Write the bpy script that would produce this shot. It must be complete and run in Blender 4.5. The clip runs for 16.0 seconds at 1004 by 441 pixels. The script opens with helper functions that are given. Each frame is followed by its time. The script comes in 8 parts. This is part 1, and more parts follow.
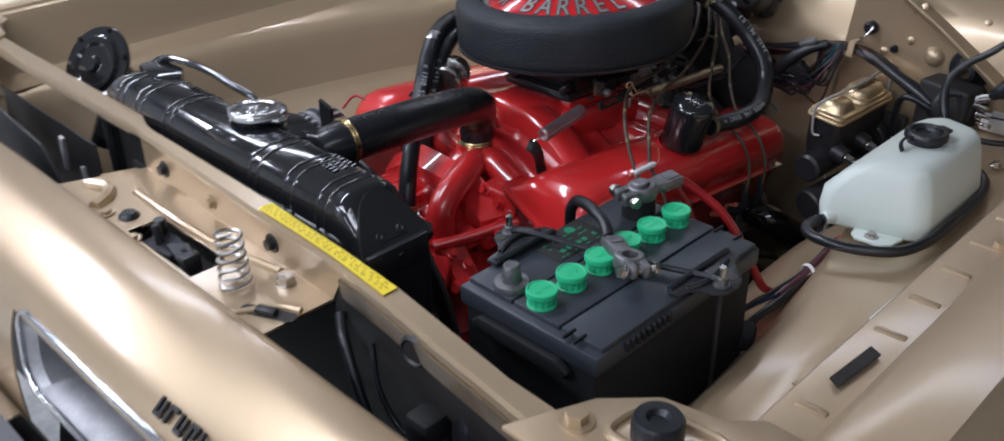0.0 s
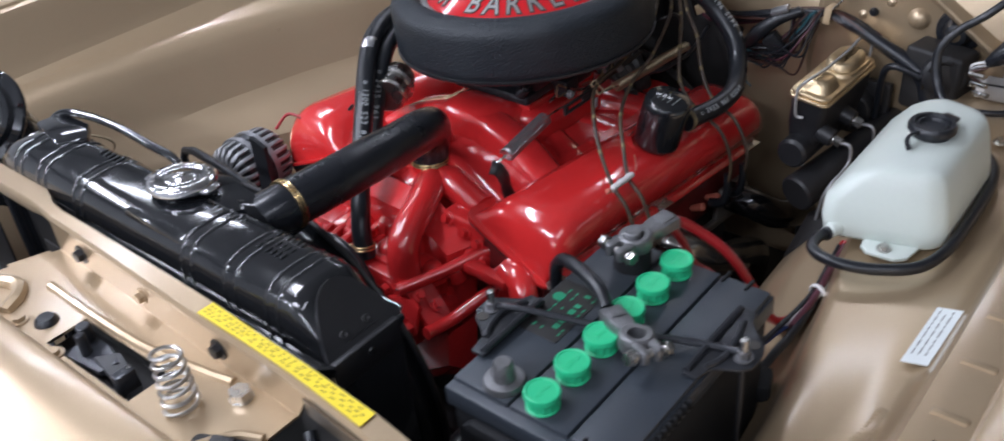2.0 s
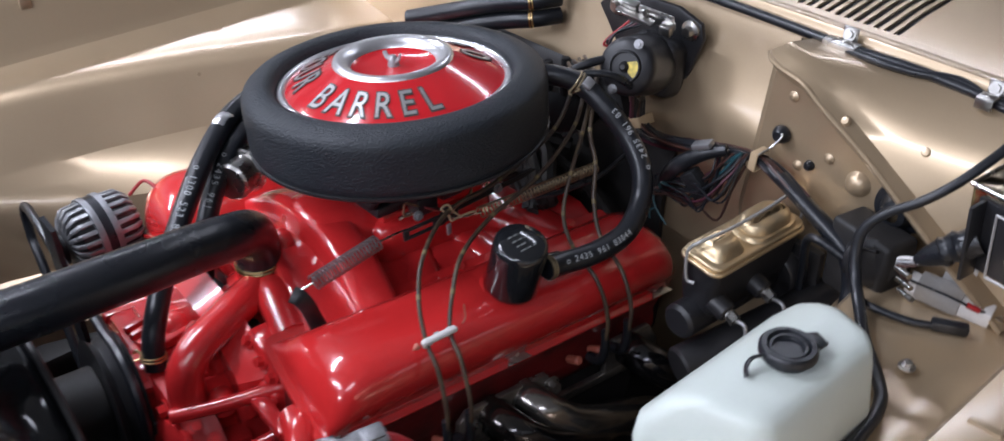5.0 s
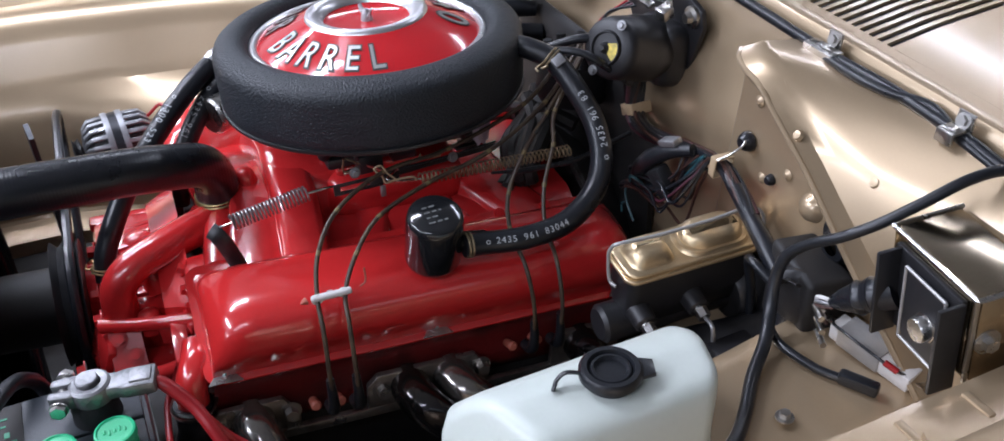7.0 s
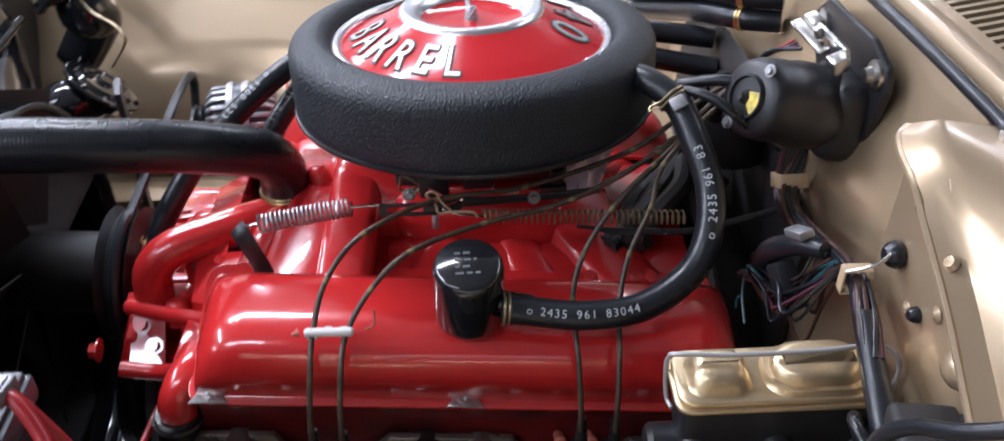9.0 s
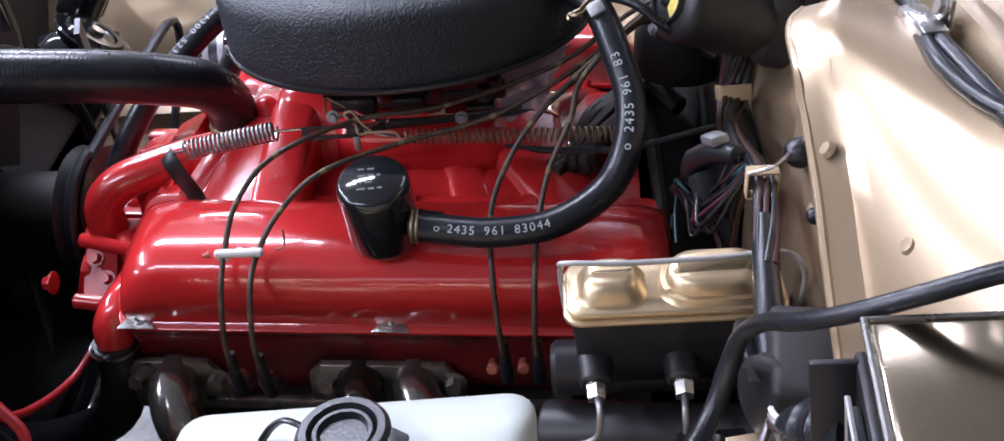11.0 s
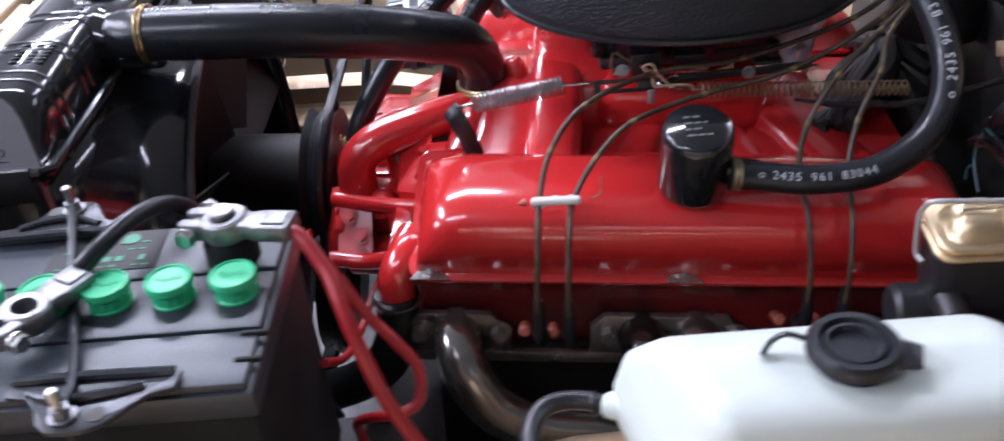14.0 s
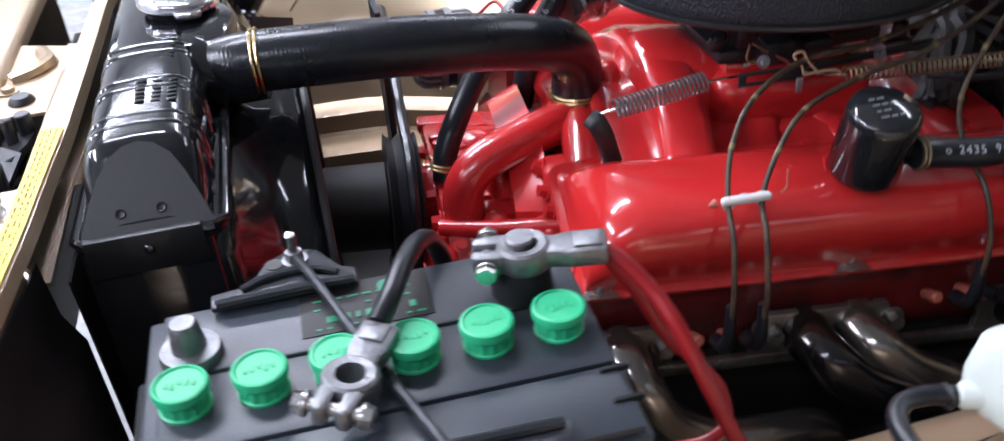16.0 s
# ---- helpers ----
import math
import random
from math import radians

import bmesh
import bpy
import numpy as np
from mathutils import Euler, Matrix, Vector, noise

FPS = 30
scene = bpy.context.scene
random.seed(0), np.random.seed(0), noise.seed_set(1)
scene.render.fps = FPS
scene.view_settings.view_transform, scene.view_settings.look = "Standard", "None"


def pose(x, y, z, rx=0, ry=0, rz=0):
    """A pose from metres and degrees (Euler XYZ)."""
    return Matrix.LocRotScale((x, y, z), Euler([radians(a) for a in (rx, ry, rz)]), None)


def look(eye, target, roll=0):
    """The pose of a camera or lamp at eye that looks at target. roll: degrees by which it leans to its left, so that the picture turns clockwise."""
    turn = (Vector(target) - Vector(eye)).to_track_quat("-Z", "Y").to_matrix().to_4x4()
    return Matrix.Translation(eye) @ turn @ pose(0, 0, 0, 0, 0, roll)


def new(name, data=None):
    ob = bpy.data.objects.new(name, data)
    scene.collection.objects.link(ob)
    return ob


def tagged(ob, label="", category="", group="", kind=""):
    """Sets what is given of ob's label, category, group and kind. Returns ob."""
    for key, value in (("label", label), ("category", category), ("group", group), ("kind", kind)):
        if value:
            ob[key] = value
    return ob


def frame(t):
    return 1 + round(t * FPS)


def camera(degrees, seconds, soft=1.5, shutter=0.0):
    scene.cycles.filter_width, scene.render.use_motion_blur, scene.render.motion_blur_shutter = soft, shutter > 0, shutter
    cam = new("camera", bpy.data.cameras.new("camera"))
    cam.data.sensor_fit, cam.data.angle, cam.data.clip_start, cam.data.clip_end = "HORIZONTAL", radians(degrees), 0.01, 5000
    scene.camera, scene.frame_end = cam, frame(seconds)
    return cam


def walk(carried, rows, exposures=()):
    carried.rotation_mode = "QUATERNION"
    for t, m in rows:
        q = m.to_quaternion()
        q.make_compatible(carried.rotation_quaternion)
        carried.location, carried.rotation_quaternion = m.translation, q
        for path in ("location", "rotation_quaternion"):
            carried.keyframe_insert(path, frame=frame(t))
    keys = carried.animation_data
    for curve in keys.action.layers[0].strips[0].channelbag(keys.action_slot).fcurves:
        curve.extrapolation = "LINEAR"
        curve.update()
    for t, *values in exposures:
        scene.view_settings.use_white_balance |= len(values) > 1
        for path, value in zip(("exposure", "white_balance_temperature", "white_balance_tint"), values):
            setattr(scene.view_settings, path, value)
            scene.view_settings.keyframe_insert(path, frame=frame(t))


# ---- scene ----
cam = camera(54.4, 16.0, 1.5, 0.65)
PATH = [
    (0, (0.917, -0.447, 1.344), (-0.32, 0.776, 0.356), -1.1),
    (0.5, (0.854, -0.402, 1.362), (-0.32, 0.842, 0.325), -3.3),
    (1, (0.774, -0.374, 1.373), (-0.349, 0.879, 0.291), -4.2),
    (1.5, (0.744, -0.366, 1.38), (-0.359, 0.874, 0.263), -5.1),
    (2, (0.772, -0.33, 1.395), (-0.326, 0.901, 0.264), -5.1),
    (2.5, (0.818, -0.274, 1.416), (-0.302, 0.954, 0.302), -4.1),
    (3, (0.842, -0.232, 1.426), (-0.317, 0.992, 0.349), -3.4),
    (3.5, (0.865, -0.189, 1.429), (-0.307, 1.026, 0.357), -2.9),
    (4, (0.879, -0.142, 1.423), (-0.291, 1.058, 0.332), -2.1),
    (4.5, (0.855, -0.067, 1.413), (-0.347, 1.091, 0.312), -1.7),
    (4.7, (0.838, -0.013, 1.407), (-0.39, 1.117, 0.304), -1.4),
    (6.8, (0.979, 0.342, 1.386), (-0.497, 1.035, 0.228), -1.5),
    (7, (0.986, 0.351, 1.386), (-0.498, 1.019, 0.223), -1.5),
    (7.5, (0.972, 0.371, 1.372), (-0.539, 0.981, 0.212), -0.6),
    (8, (0.914, 0.447, 1.342), (-0.661, 0.929, 0.208), -0.5),
    (8.5, (0.858, 0.539, 1.315), (-0.77, 0.845, 0.195), -1.4),
    (9, (0.862, 0.604, 1.291), (-0.792, 0.725, 0.174), -1.3),
    (9.5, (0.889, 0.677, 1.269), (-0.753, 0.649, 0.128), -2.6),
    (10, (0.897, 0.739, 1.246), (-0.745, 0.654, 0.108), -5.1),
    (10.2, (0.891, 0.751, 1.238), (-0.752, 0.668, 0.101), -6.1),
    (12.3, (0.863, 0.761, 1.196), (-0.765, 0.659, 0.038), -6.6),
    (12.5, (0.86, 0.76, 1.187), (-0.779, 0.592, 0.053), -7.0),
    (13, (0.873, 0.703, 1.214), (-0.749, 0.497, 0.062), -7.0),
    (13.5, (0.891, 0.591, 1.226), (-0.737, 0.437, 0.074), -6.1),
    (14, (0.905, 0.483, 1.219), (-0.734, 0.42, 0.074), -5.8),
    (14.5, (0.915, 0.374, 1.206), (-0.734, 0.383, 0.073), -5.2),
    (15, (0.92, 0.322, 1.204), (-0.732, 0.374, 0.077), -4.3),
    (15.5, (0.872, 0.271, 1.203), (-0.797, 0.43, 0.113), -2.9),
    (16, (0.822, 0.188, 1.199), (-0.798, 0.504, 0.071), -4.5),
]
# (seconds, stops, kelvin, tint)
GAIN = [(0, -0.10, 6500, 11), (2, 0.22, 6500, 12), (3.5, 0.34, 6500, 12), (4.5, 0.38, 6500, 13), (7, 0.52, 6350, 14), (8.5, 0.70, 6450, 14), (9.5, 1.02, 6450, 14), (10, 1.08, 6400, 15), (12.5, 1.0, 6200, 22), (13.5, 1.16, 6200, 22), (14.5, 0.80, 6450, 16), (16, 0.86, 6450, 15)]
walk(cam, [(t, look(eye, target, roll)) for t, eye, target, roll in PATH], GAIN)

# ---------- light ----------
world = bpy.data.worlds.new("garage_air")
scene.world = world
world.use_nodes = True
world.node_tree.nodes["Background"].inputs[0].default_value = (0.9, 0.95, 1.0, 1)
world.node_tree.nodes["Background"].inputs[1].default_value = 0.015
scene.view_settings.exposure = 0.0


def strip_lamp(x, y, z, lx, ly, watts, rz=0.0):
    d = bpy.data.lights.new("strip_light", "AREA")
    d.shape, d.size, d.size_y, d.energy, d.color = "RECTANGLE", lx, ly, watts, (0.80, 0.86, 1.0)
    o = new("strip_light", d)
    o.matrix_world = pose(x, y, z, 0, 0, rz)
    return o


strip_lamp(-2.5, -0.7, 2.55, 0.12, 1.4, 60)
strip_lamp(-2.5, 1.4, 2.55, 0.12, 1.4, 18)
strip_lamp(0.1, -1.9, 2.55, 1.4, 0.12, 46)
strip_lamp(-0.75, -0.25, 2.55, 0.14, 1.3, 28)
strip_lamp(-1.8, -3.5, 2.5, 1.6, 0.12, 85)
strip_lamp(-0.95, 2.75, 2.55, 1.8, 0.14, 13)
strip_lamp(1.6, -0.9, 2.55, 0.12, 1.4, 11)
strip_lamp(1.7, -3.3, 2.3, 1.6, 0.12, 50)

# ---------- materials ----------


def material(name, colour, rough=0.5, metal=0.0, coat=0.0, vary=0.12, scale=8.0, bump=0.0, bump_scale=300.0,
             stain=None, stain_amount=0.25, stain_scale=3.0, sub=0.0, rough_vary=0.08, coat_rough=0.05, shine=0.5):
    m = bpy.data.materials.new(name)
    m.use_nodes = True
    nt = m.node_tree
    n, l = nt.nodes, nt.links
    p = n["Principled BSDF"]
    p.inputs["Roughness"].default_value = rough
    p.inputs["Metallic"].default_value = metal
    p.inputs["Coat Weight"].default_value = coat
    p.inputs["Specular IOR Level"].default_value = shine
    p.inputs["Coat Roughness"].default_value = coat_rough
    if sub:
        p.inputs["Subsurface Weight"].default_value = sub
        p.inputs["Subsurface Radius"].default_value = (0.02, 0.022, 0.02)
    tc = n.new("ShaderNodeTexCoord")
    big = n.new("ShaderNodeTexNoise")
    big.inputs["Scale"].default_value = stain_scale
    big.inputs["Detail"].default_value = 6
    fine = n.new("ShaderNodeTexNoise")
    fine.inputs["Scale"].default_value = scale * 12
    fine.inputs["Detail"].default_value = 3
    l.new(tc.outputs["Object"], big.inputs["Vector"])
    l.new(tc.outputs["Object"], fine.inputs["Vector"])
    a = n.new("ShaderNodeMix")
    a.data_type = "RGBA"
    dark = [c * (1 - vary) for c in colour]
    lite = [min(1, c * (1 + vary)) for c in colour]
    a.inputs[6].default_value, a.inputs[7].default_value = (*dark, 1), (*lite, 1)
    l.new(fine.outputs[0], a.inputs[0])
    ramp = n.new("ShaderNodeMapRange")
    ramp.inputs["From Min"].default_value, ramp.inputs["From Max"].default_value = 0.45, 0.75
    ramp.inputs["To Min"].default_value, ramp.inputs["To Max"].default_value = 0.0, stain_amount
    l.new(big.outputs[0], ramp.inputs["Value"])
    b = n.new("ShaderNodeMix")
    b.data_type = "RGBA"
    b.inputs[7].default_value = (*(stain or [c * 0.7 for c in colour]), 1)
    l.new(ramp.outputs[0], b.inputs[0])
    l.new(a.outputs[2], b.inputs[6])
    l.new(b.outputs[2], p.inputs["Base Color"])
    r = n.new("ShaderNodeMapRange")
    r.inputs["To Min"].default_value, r.inputs["To Max"].default_value = max(0.02, rough - rough_vary), min(1, rough + rough_vary)
    l.new(big.outputs[0], r.inputs["Value"])
    l.new(r.outputs[0], p.inputs["Roughness"])
    if bump:
        t = n.new("ShaderNodeTexNoise")
        t.inputs["Scale"].default_value = bump_scale
        t.inputs["Detail"].default_value = 2
        l.new(tc.outputs["Object"], t.inputs["Vector"])
        k = n.new("ShaderNodeBump")
        k.inputs["Strength"].default_value = bump
        k.inputs["Distance"].default_value = 0.002
        l.new(t.outputs[0], k.inputs["Height"])
        l.new(k.outputs[0], p.inputs["Normal"])
    return m


GOLD = material("gold_metallic_paint", (0.47, 0.350, 0.222), 0.32, 0.52, 0.6, 0.03, 30, 0.0, 60, stain=(0.37, 0.275, 0.18), stain_amount=0.35, stain_scale=5, coat_rough=0.13, rough_vary=0.012)
# gold darkened in the colour for the shade under the support bar
GOLD_SHADE = material("shade_darkened_gold_paint", (0.22, 0.165, 0.11), 0.45, 0.4, 0.3, 0.2, 20, 0.05, 90, stain=(0.03, 0.026, 0.022), stain_amount=0.7, stain_scale=18)
GOLD_DULL = material("gold_undercoat", (0.36, 0.265, 0.17), 0.5, 0.3, 0.2, 0.10, 30, 0.0, 90, stain=(0.26, 0.19, 0.12), stain_amount=0.5, stain_scale=6)
RED = material("red_engine_enamel", (0.63, 0.027, 0.027), 0.20, 0.0, 1.0, 0.06, 20, 0.11, 46, stain=(0.42, 0.014, 0.014), stain_amount=0.4, stain_scale=9, coat_rough=0.03)
RED_CAST = material("red_painted_casting", (0.62, 0.026, 0.027), 0.24, 0.0, 1.0, 0.08, 20, 0.24, 60, stain=(0.36, 0.012, 0.014), stain_amount=0.5, stain_scale=12, coat_rough=0.04)
# engine red darkened for the shade below the valve covers, with grime mottling
RED_SHADED = material("shaded_grimy_red_casting", (0.16, 0.012, 0.013), 0.42, 0.0, 0.2, 0.25, 20, 0.3, 90, stain=(0.018, 0.012, 0.011), stain_amount=1.0, stain_scale=14)
RED_LID = material("red_lid_paint", (0.58, 0.012, 0.018), 0.16, 0.0, 0.8, 0.04, 20)
BLACK_GLOSS = material("gloss_black_paint", (0.010, 0.011, 0.013), 0.12, 0.0, 0.6, 0.2, 20, 0.16, 34, stain=(0.02, 0.02, 0.021), stain_amount=0.3)
BLACK = material("satin_black_paint", (0.014, 0.014, 0.016), 0.42, 0.0, 0.0, 0.25, 20, 0.05, 120, stain=(0.03, 0.028, 0.026), stain_amount=0.5, stain_scale=9)
# dusty black parts; also the painted shade on the lower block
BLACK_DEEP = material("dusty_black_and_shade", (0.012, 0.011, 0.011), 0.6, 0.0, 0.0, 0.3, 20, 0.1, 80, stain=(0.03, 0.026, 0.022), stain_amount=0.6, stain_scale=12)
RUBBER = material("black_rubber_hose", (0.011, 0.0125, 0.016), 0.30, 0.0, 0.0, 0.2, 40, 0.12, 500, stain=(0.02, 0.021, 0.023), stain_amount=0.4, stain_scale=14)
CRINKLE = material("black_crinkle_finish", (0.007, 0.011, 0.016), 0.50, 0.0, 0.0, 0.3, 40, 0.85, 430, stain=(0.022, 0.025, 0.029), stain_amount=0.5, stain_scale=14)
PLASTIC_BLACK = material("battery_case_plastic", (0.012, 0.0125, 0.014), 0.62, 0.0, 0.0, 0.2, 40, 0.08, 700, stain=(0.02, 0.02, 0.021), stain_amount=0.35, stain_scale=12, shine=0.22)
# case plastic lightened in the colour for the light on the battery's top
LID_PLASTIC_LIT = material("battery_lid_plastic_lit", (0.033, 0.040, 0.050), 0.38, 0.0, 0.0, 0.2, 40, 0.08, 700, stain=(0.05, 0.05, 0.052), stain_amount=0.4, stain_scale=12)
GREEN = material("green_plastic", (0.02, 0.48, 0.22), 0.38, 0.0, 0.0, 0.06, 40, 0.03, 300)
LABEL_GREEN = material("dull_green_print", (0.012, 0.22, 0.11), 0.5)
LEAD = material("cast_lead", (0.25, 0.25, 0.26), 0.44, 0.85, 0.0, 0.2, 30, 0.35, 260, stain=(0.14, 0.14, 0.14), stain_amount=0.7, stain_scale=40)
CHROME = material("bright_chrome", (0.78, 0.78, 0.80), 0.12, 1.0, 0.0, 0.05, 30)
STEEL = material("zinc_plated_steel", (0.55, 0.54, 0.52), 0.28, 1.0, 0.0, 0.15, 30, 0.06, 200, stain=(0.30, 0.27, 0.23), stain_amount=0.5, stain_scale=40)
ALU = material("cast_aluminium", (0.40, 0.40, 0.41), 0.46, 0.7, 0.0, 0.2, 30, 0.2, 260, stain=(0.13, 0.13, 0.13), stain_amount=0.6, stain_scale=20)
SATIN = material("brushed_bright_metal", (0.74, 0.74, 0.75), 0.28, 0.9, 0.0, 0.08, 30)
BRASS = material("yellow_zinc_plating", (0.66, 0.48, 0.24), 0.28, 1.0, 0.0, 0.1, 30, 0.03, 200, stain=(0.5, 0.34, 0.18), stain_amount=0.4, stain_scale=25)
HEADER = material("heat_darkened_steel", (0.050, 0.050, 0.054), 0.12, 0.9, 0.0, 0.25, 20, 0.04, 100, stain=(0.15, 0.125, 0.10), stain_amount=0.6, stain_scale=14)
HEADER_PALE = material("bronzed_steel", (0.29, 0.27, 0.25), 0.19, 0.9, 0.0, 0.2, 20, 0.04, 100, stain=(0.10, 0.085, 0.07), stain_amount=0.75, stain_scale=12)
HEADER_EDGE = material("dull_flange_steel", (0.34, 0.32, 0.30), 0.30, 0.85, 0.0, 0.25, 20, 0.1, 160, stain=(0.08, 0.065, 0.055), stain_amount=0.7, stain_scale=30)
BOTTLE = material("translucent_white_plastic", (0.60, 0.65, 0.60), 0.36, 0.0, 0.0, 0.03, 20, 0.02, 120, stain=(0.62, 0.70, 0.65), stain_amount=0.5, stain_scale=7, sub=0.35)
WHITE = material("white_ceramic", (0.72, 0.70, 0.68), 0.5, 0.0, 0.0, 0.1, 30, 0.1, 300, stain=(0.5, 0.46, 0.42), stain_amount=0.4, stain_scale=40)
YELLOW = material("yellow_sticker", (0.85, 0.66, 0.03), 0.4, 0.0, 0.0, 0.05, 30)
AGED_YELLOW = material("torn_yellow_paper", (0.80, 0.62, 0.12), 0.5, 0.0, 0.0, 0.1, 30, 0.0, 100, stain=(0.20, 0.17, 0.08), stain_amount=0.7, stain_scale=120)
BOX_STEEL = material("polished_yellow_steel", (0.50, 0.42, 0.31), 0.16, 1.0, 0.0, 0.1, 30, 0.05, 40, stain=(0.30, 0.24, 0.17), stain_amount=0.4, stain_scale=25)
PAPER = material("white_sticker", (0.75, 0.80, 0.80), 0.4, 0.0, 0.0, 0.04, 30)
INK = material("dark_print", (0.05, 0.045, 0.04), 0.6)
FAINT_INK = material("faint_print", (0.30, 0.22, 0.03), 0.6)
HOLD = material("dark_plated_steel", (0.034, 0.036, 0.042), 0.30, 0.4, 0.0, 0.2, 30, 0.15, 260, stain=(0.03, 0.03, 0.03), stain_amount=0.5, stain_scale=40)
SILVER_INK = material("silver_letter", (0.50, 0.49, 0.48), 0.34, 0.8)
DULL_BRASS = material("aged_brass_wire", (0.34, 0.27, 0.17), 0.38, 0.8, 0.0, 0.15, 30)
CAP_INK = material("faint_grey_print", (0.13, 0.135, 0.135), 0.6)
LID_GOLD = material("gold_zinc_lid", (0.69, 0.54, 0.34), 0.36, 0.85, 0.0, 0.08, 30, 0.04, 160, stain=(0.55, 0.40, 0.22), stain_amount=0.4, stain_scale=25)
WIRE_STEEL = material("dull_steel_wire", (0.45, 0.44, 0.43), 0.5, 0.5, 0.0, 0.1, 30)
HOSE_INK = material("white_hose_print", (0.44, 0.46, 0.47), 0.6)
RED_WIRE = material("red_cable_sheath", (0.34, 0.014, 0.018), 0.36, 0.0, 0.0, 0.08, 30)
BLUE_WIRE = material("blue_wire_sheath", (0.02, 0.035, 0.12), 0.4)
TEAL_WIRE = material("teal_wire_sheath", (0.02, 0.075, 0.09), 0.4)
PURPLE_WIRE = material("purple_wire_sheath", (0.075, 0.018, 0.030), 0.4)
BROWN_WIRE = material("brown_wire_sheath", (0.055, 0.022, 0.016), 0.45)
SPRING_STEEL = material("dark_spring_steel", (0.32, 0.32, 0.325), 0.34, 0.9, 0.0, 0.2, 30)
ALT_CAST = material("clean_cast_aluminium", (0.33, 0.335, 0.35), 0.42, 0.65, 0.0, 0.15, 30, 0.15, 260, stain=(0.22, 0.22, 0.22), stain_amount=0.5, stain_scale=20)
AGED_PRINT = material("aged_yellow_print", (0.20, 0.15, 0.07), 0.6)
FOIL = material("crumpled_purple_foil", (0.52, 0.38, 0.44), 0.30, 0.55, 0.0, 0.2, 20, 0.3, 60, stain=(0.45, 0.40, 0.42), stain_amount=0.6, stain_scale=30)
ORANGE_WIRE = material("salmon_rubber", (0.45, 0.12, 0.08), 0.5, stain=(0.35, 0.08, 0.05), stain_amount=0.5, stain_scale=30)
TAN = material("tan_strap", (0.45, 0.33, 0.20), 0.5)
WIRE_GREY = material("spark_lead_sheath", (0.055, 0.036, 0.026), 0.40, 0.0, 0.0, 0.3, 30, 0.0, 100, stain=(0.26, 0.19, 0.09), stain_amount=0.25, stain_scale=60)
CONCRETE = material("concrete_floor", (0.33, 0.33, 0.32), 0.7, 0.0, 0.0, 0.35, 4, 0.3, 90, stain=(0.16, 0.16, 0.16), stain_amount=0.6, stain_scale=14)
WALL = material("painted_wall", (0.40, 0.40, 0.40), 0.8, 0.0, 0.0, 0.05, 3)
CEIL = material("painted_ceiling", (0.46, 0.46, 0.46), 0.9, 0.0, 0.0, 0.05, 3)
GRILLE_DARK = material("dark_grille_paint", (0.035, 0.04, 0.046), 0.4, 0.2, 0.0, 0.2, 20, 0.05, 100)

# the upper hose has fine moulded rings
HOSE_RING = material("ringed_black_rubber", (0.011, 0.0125, 0.016), 0.28, 0.0, 0.0, 0.2, 40, 0.07, 500, stain=(0.02, 0.021, 0.023), stain_amount=0.4, stain_scale=14)
nt = HOSE_RING.node_tree
ring = nt.nodes.new("ShaderNodeTexWave")
ring.wave_type, ring.bands_direction = "BANDS", "Y"
ring.inputs["Scale"].default_value, ring.inputs["Distortion"].default_value = 90.0, 0.0
for nd in list(nt.nodes):
    if nd.type == "TEX_COORD":
        nt.links.new(nd.outputs["Object"], ring.inputs["Vector"])
    if nd.type == "BUMP":
        nt.links.new(ring.outputs[1], nd.inputs["Height"])

# ---------- mesh helpers ----------
V = Vector


def rot(rx=0, ry=0, rz=0):
    return Euler([radians(a) for a in (rx, ry, rz)]).to_matrix().to_4x4()


def at(x, y, z, rx=0, ry=0, rz=0):
    return Matrix.Translation((x, y, z)) @ rot(rx, ry, rz)


def join(bm, tmp, m=None):
    """Adds tmp to bm, moved by m."""
    if m is not None:
        tmp.transform(m)
    me = bpy.data.meshes.new("t")
    tmp.to_mesh(me)
    tmp.free()
    bm.from_mesh(me)
    bpy.data.meshes.remove(me)
    return bm


def nb():
    return bmesh.new()


def box(bm, c, s, bev=0.0, m=None, seg=2, taper=None):
    t = nb()
    bmesh.ops.create_cube(t, size=1)
    for v in t.verts:
        k = 1.0
        if taper and v.co.z > 0:
            k = taper
        v.co = V((v.co.x * s[0] * k, v.co.y * s[1] * k, v.co.z * s[2]))
    if bev:
        bmesh.ops.bevel(t, geom=t.edges[:], offset=bev, segments=seg, affect="EDGES", profile=0.5)
    mm = Matrix.Translation(c)
    return join(bm, t, (m @ mm) if m is not None else mm)


def axis_m(p0, p1):
    d = V(p1) - V(p0)
    return Matrix.Translation(p0) @ d.to_track_quat("Z", "Y").to_matrix().to_4x4(), d.length


def lathe(bm, prof, m=None, n=32, close=False):
    """Turns the profile of (radius, height) round z."""
    t = nb()
    rings = []
    for r, z in prof:
        if r < 1e-6:
            rings.append([t.verts.new((0, 0, z))])
        else:
            rings.append([t.verts.new((r * math.cos(2 * math.pi * i / n), r * math.sin(2 * math.pi * i / n), z)) for i in range(n)])
    pairs = list(zip(rings, rings[1:])) + ([(rings[-1], rings[0])] if close else [])
    for a, b in pairs:
        for i in range(n):
            j = (i + 1) % n
            if len(a) == 1 and len(b) == 1:
                continue
            if len(a) == 1:
                t.faces.new((a[0], b[i], b[j])[::-1])
            elif len(b) == 1:
                t.faces.new((a[i], a[j], b[0]))
            else:
                t.faces.new((a[i], a[j], b[j], b[i]))
    bmesh.ops.recalc_face_normals(t, faces=t.faces[:])
    return join(bm, t, m)


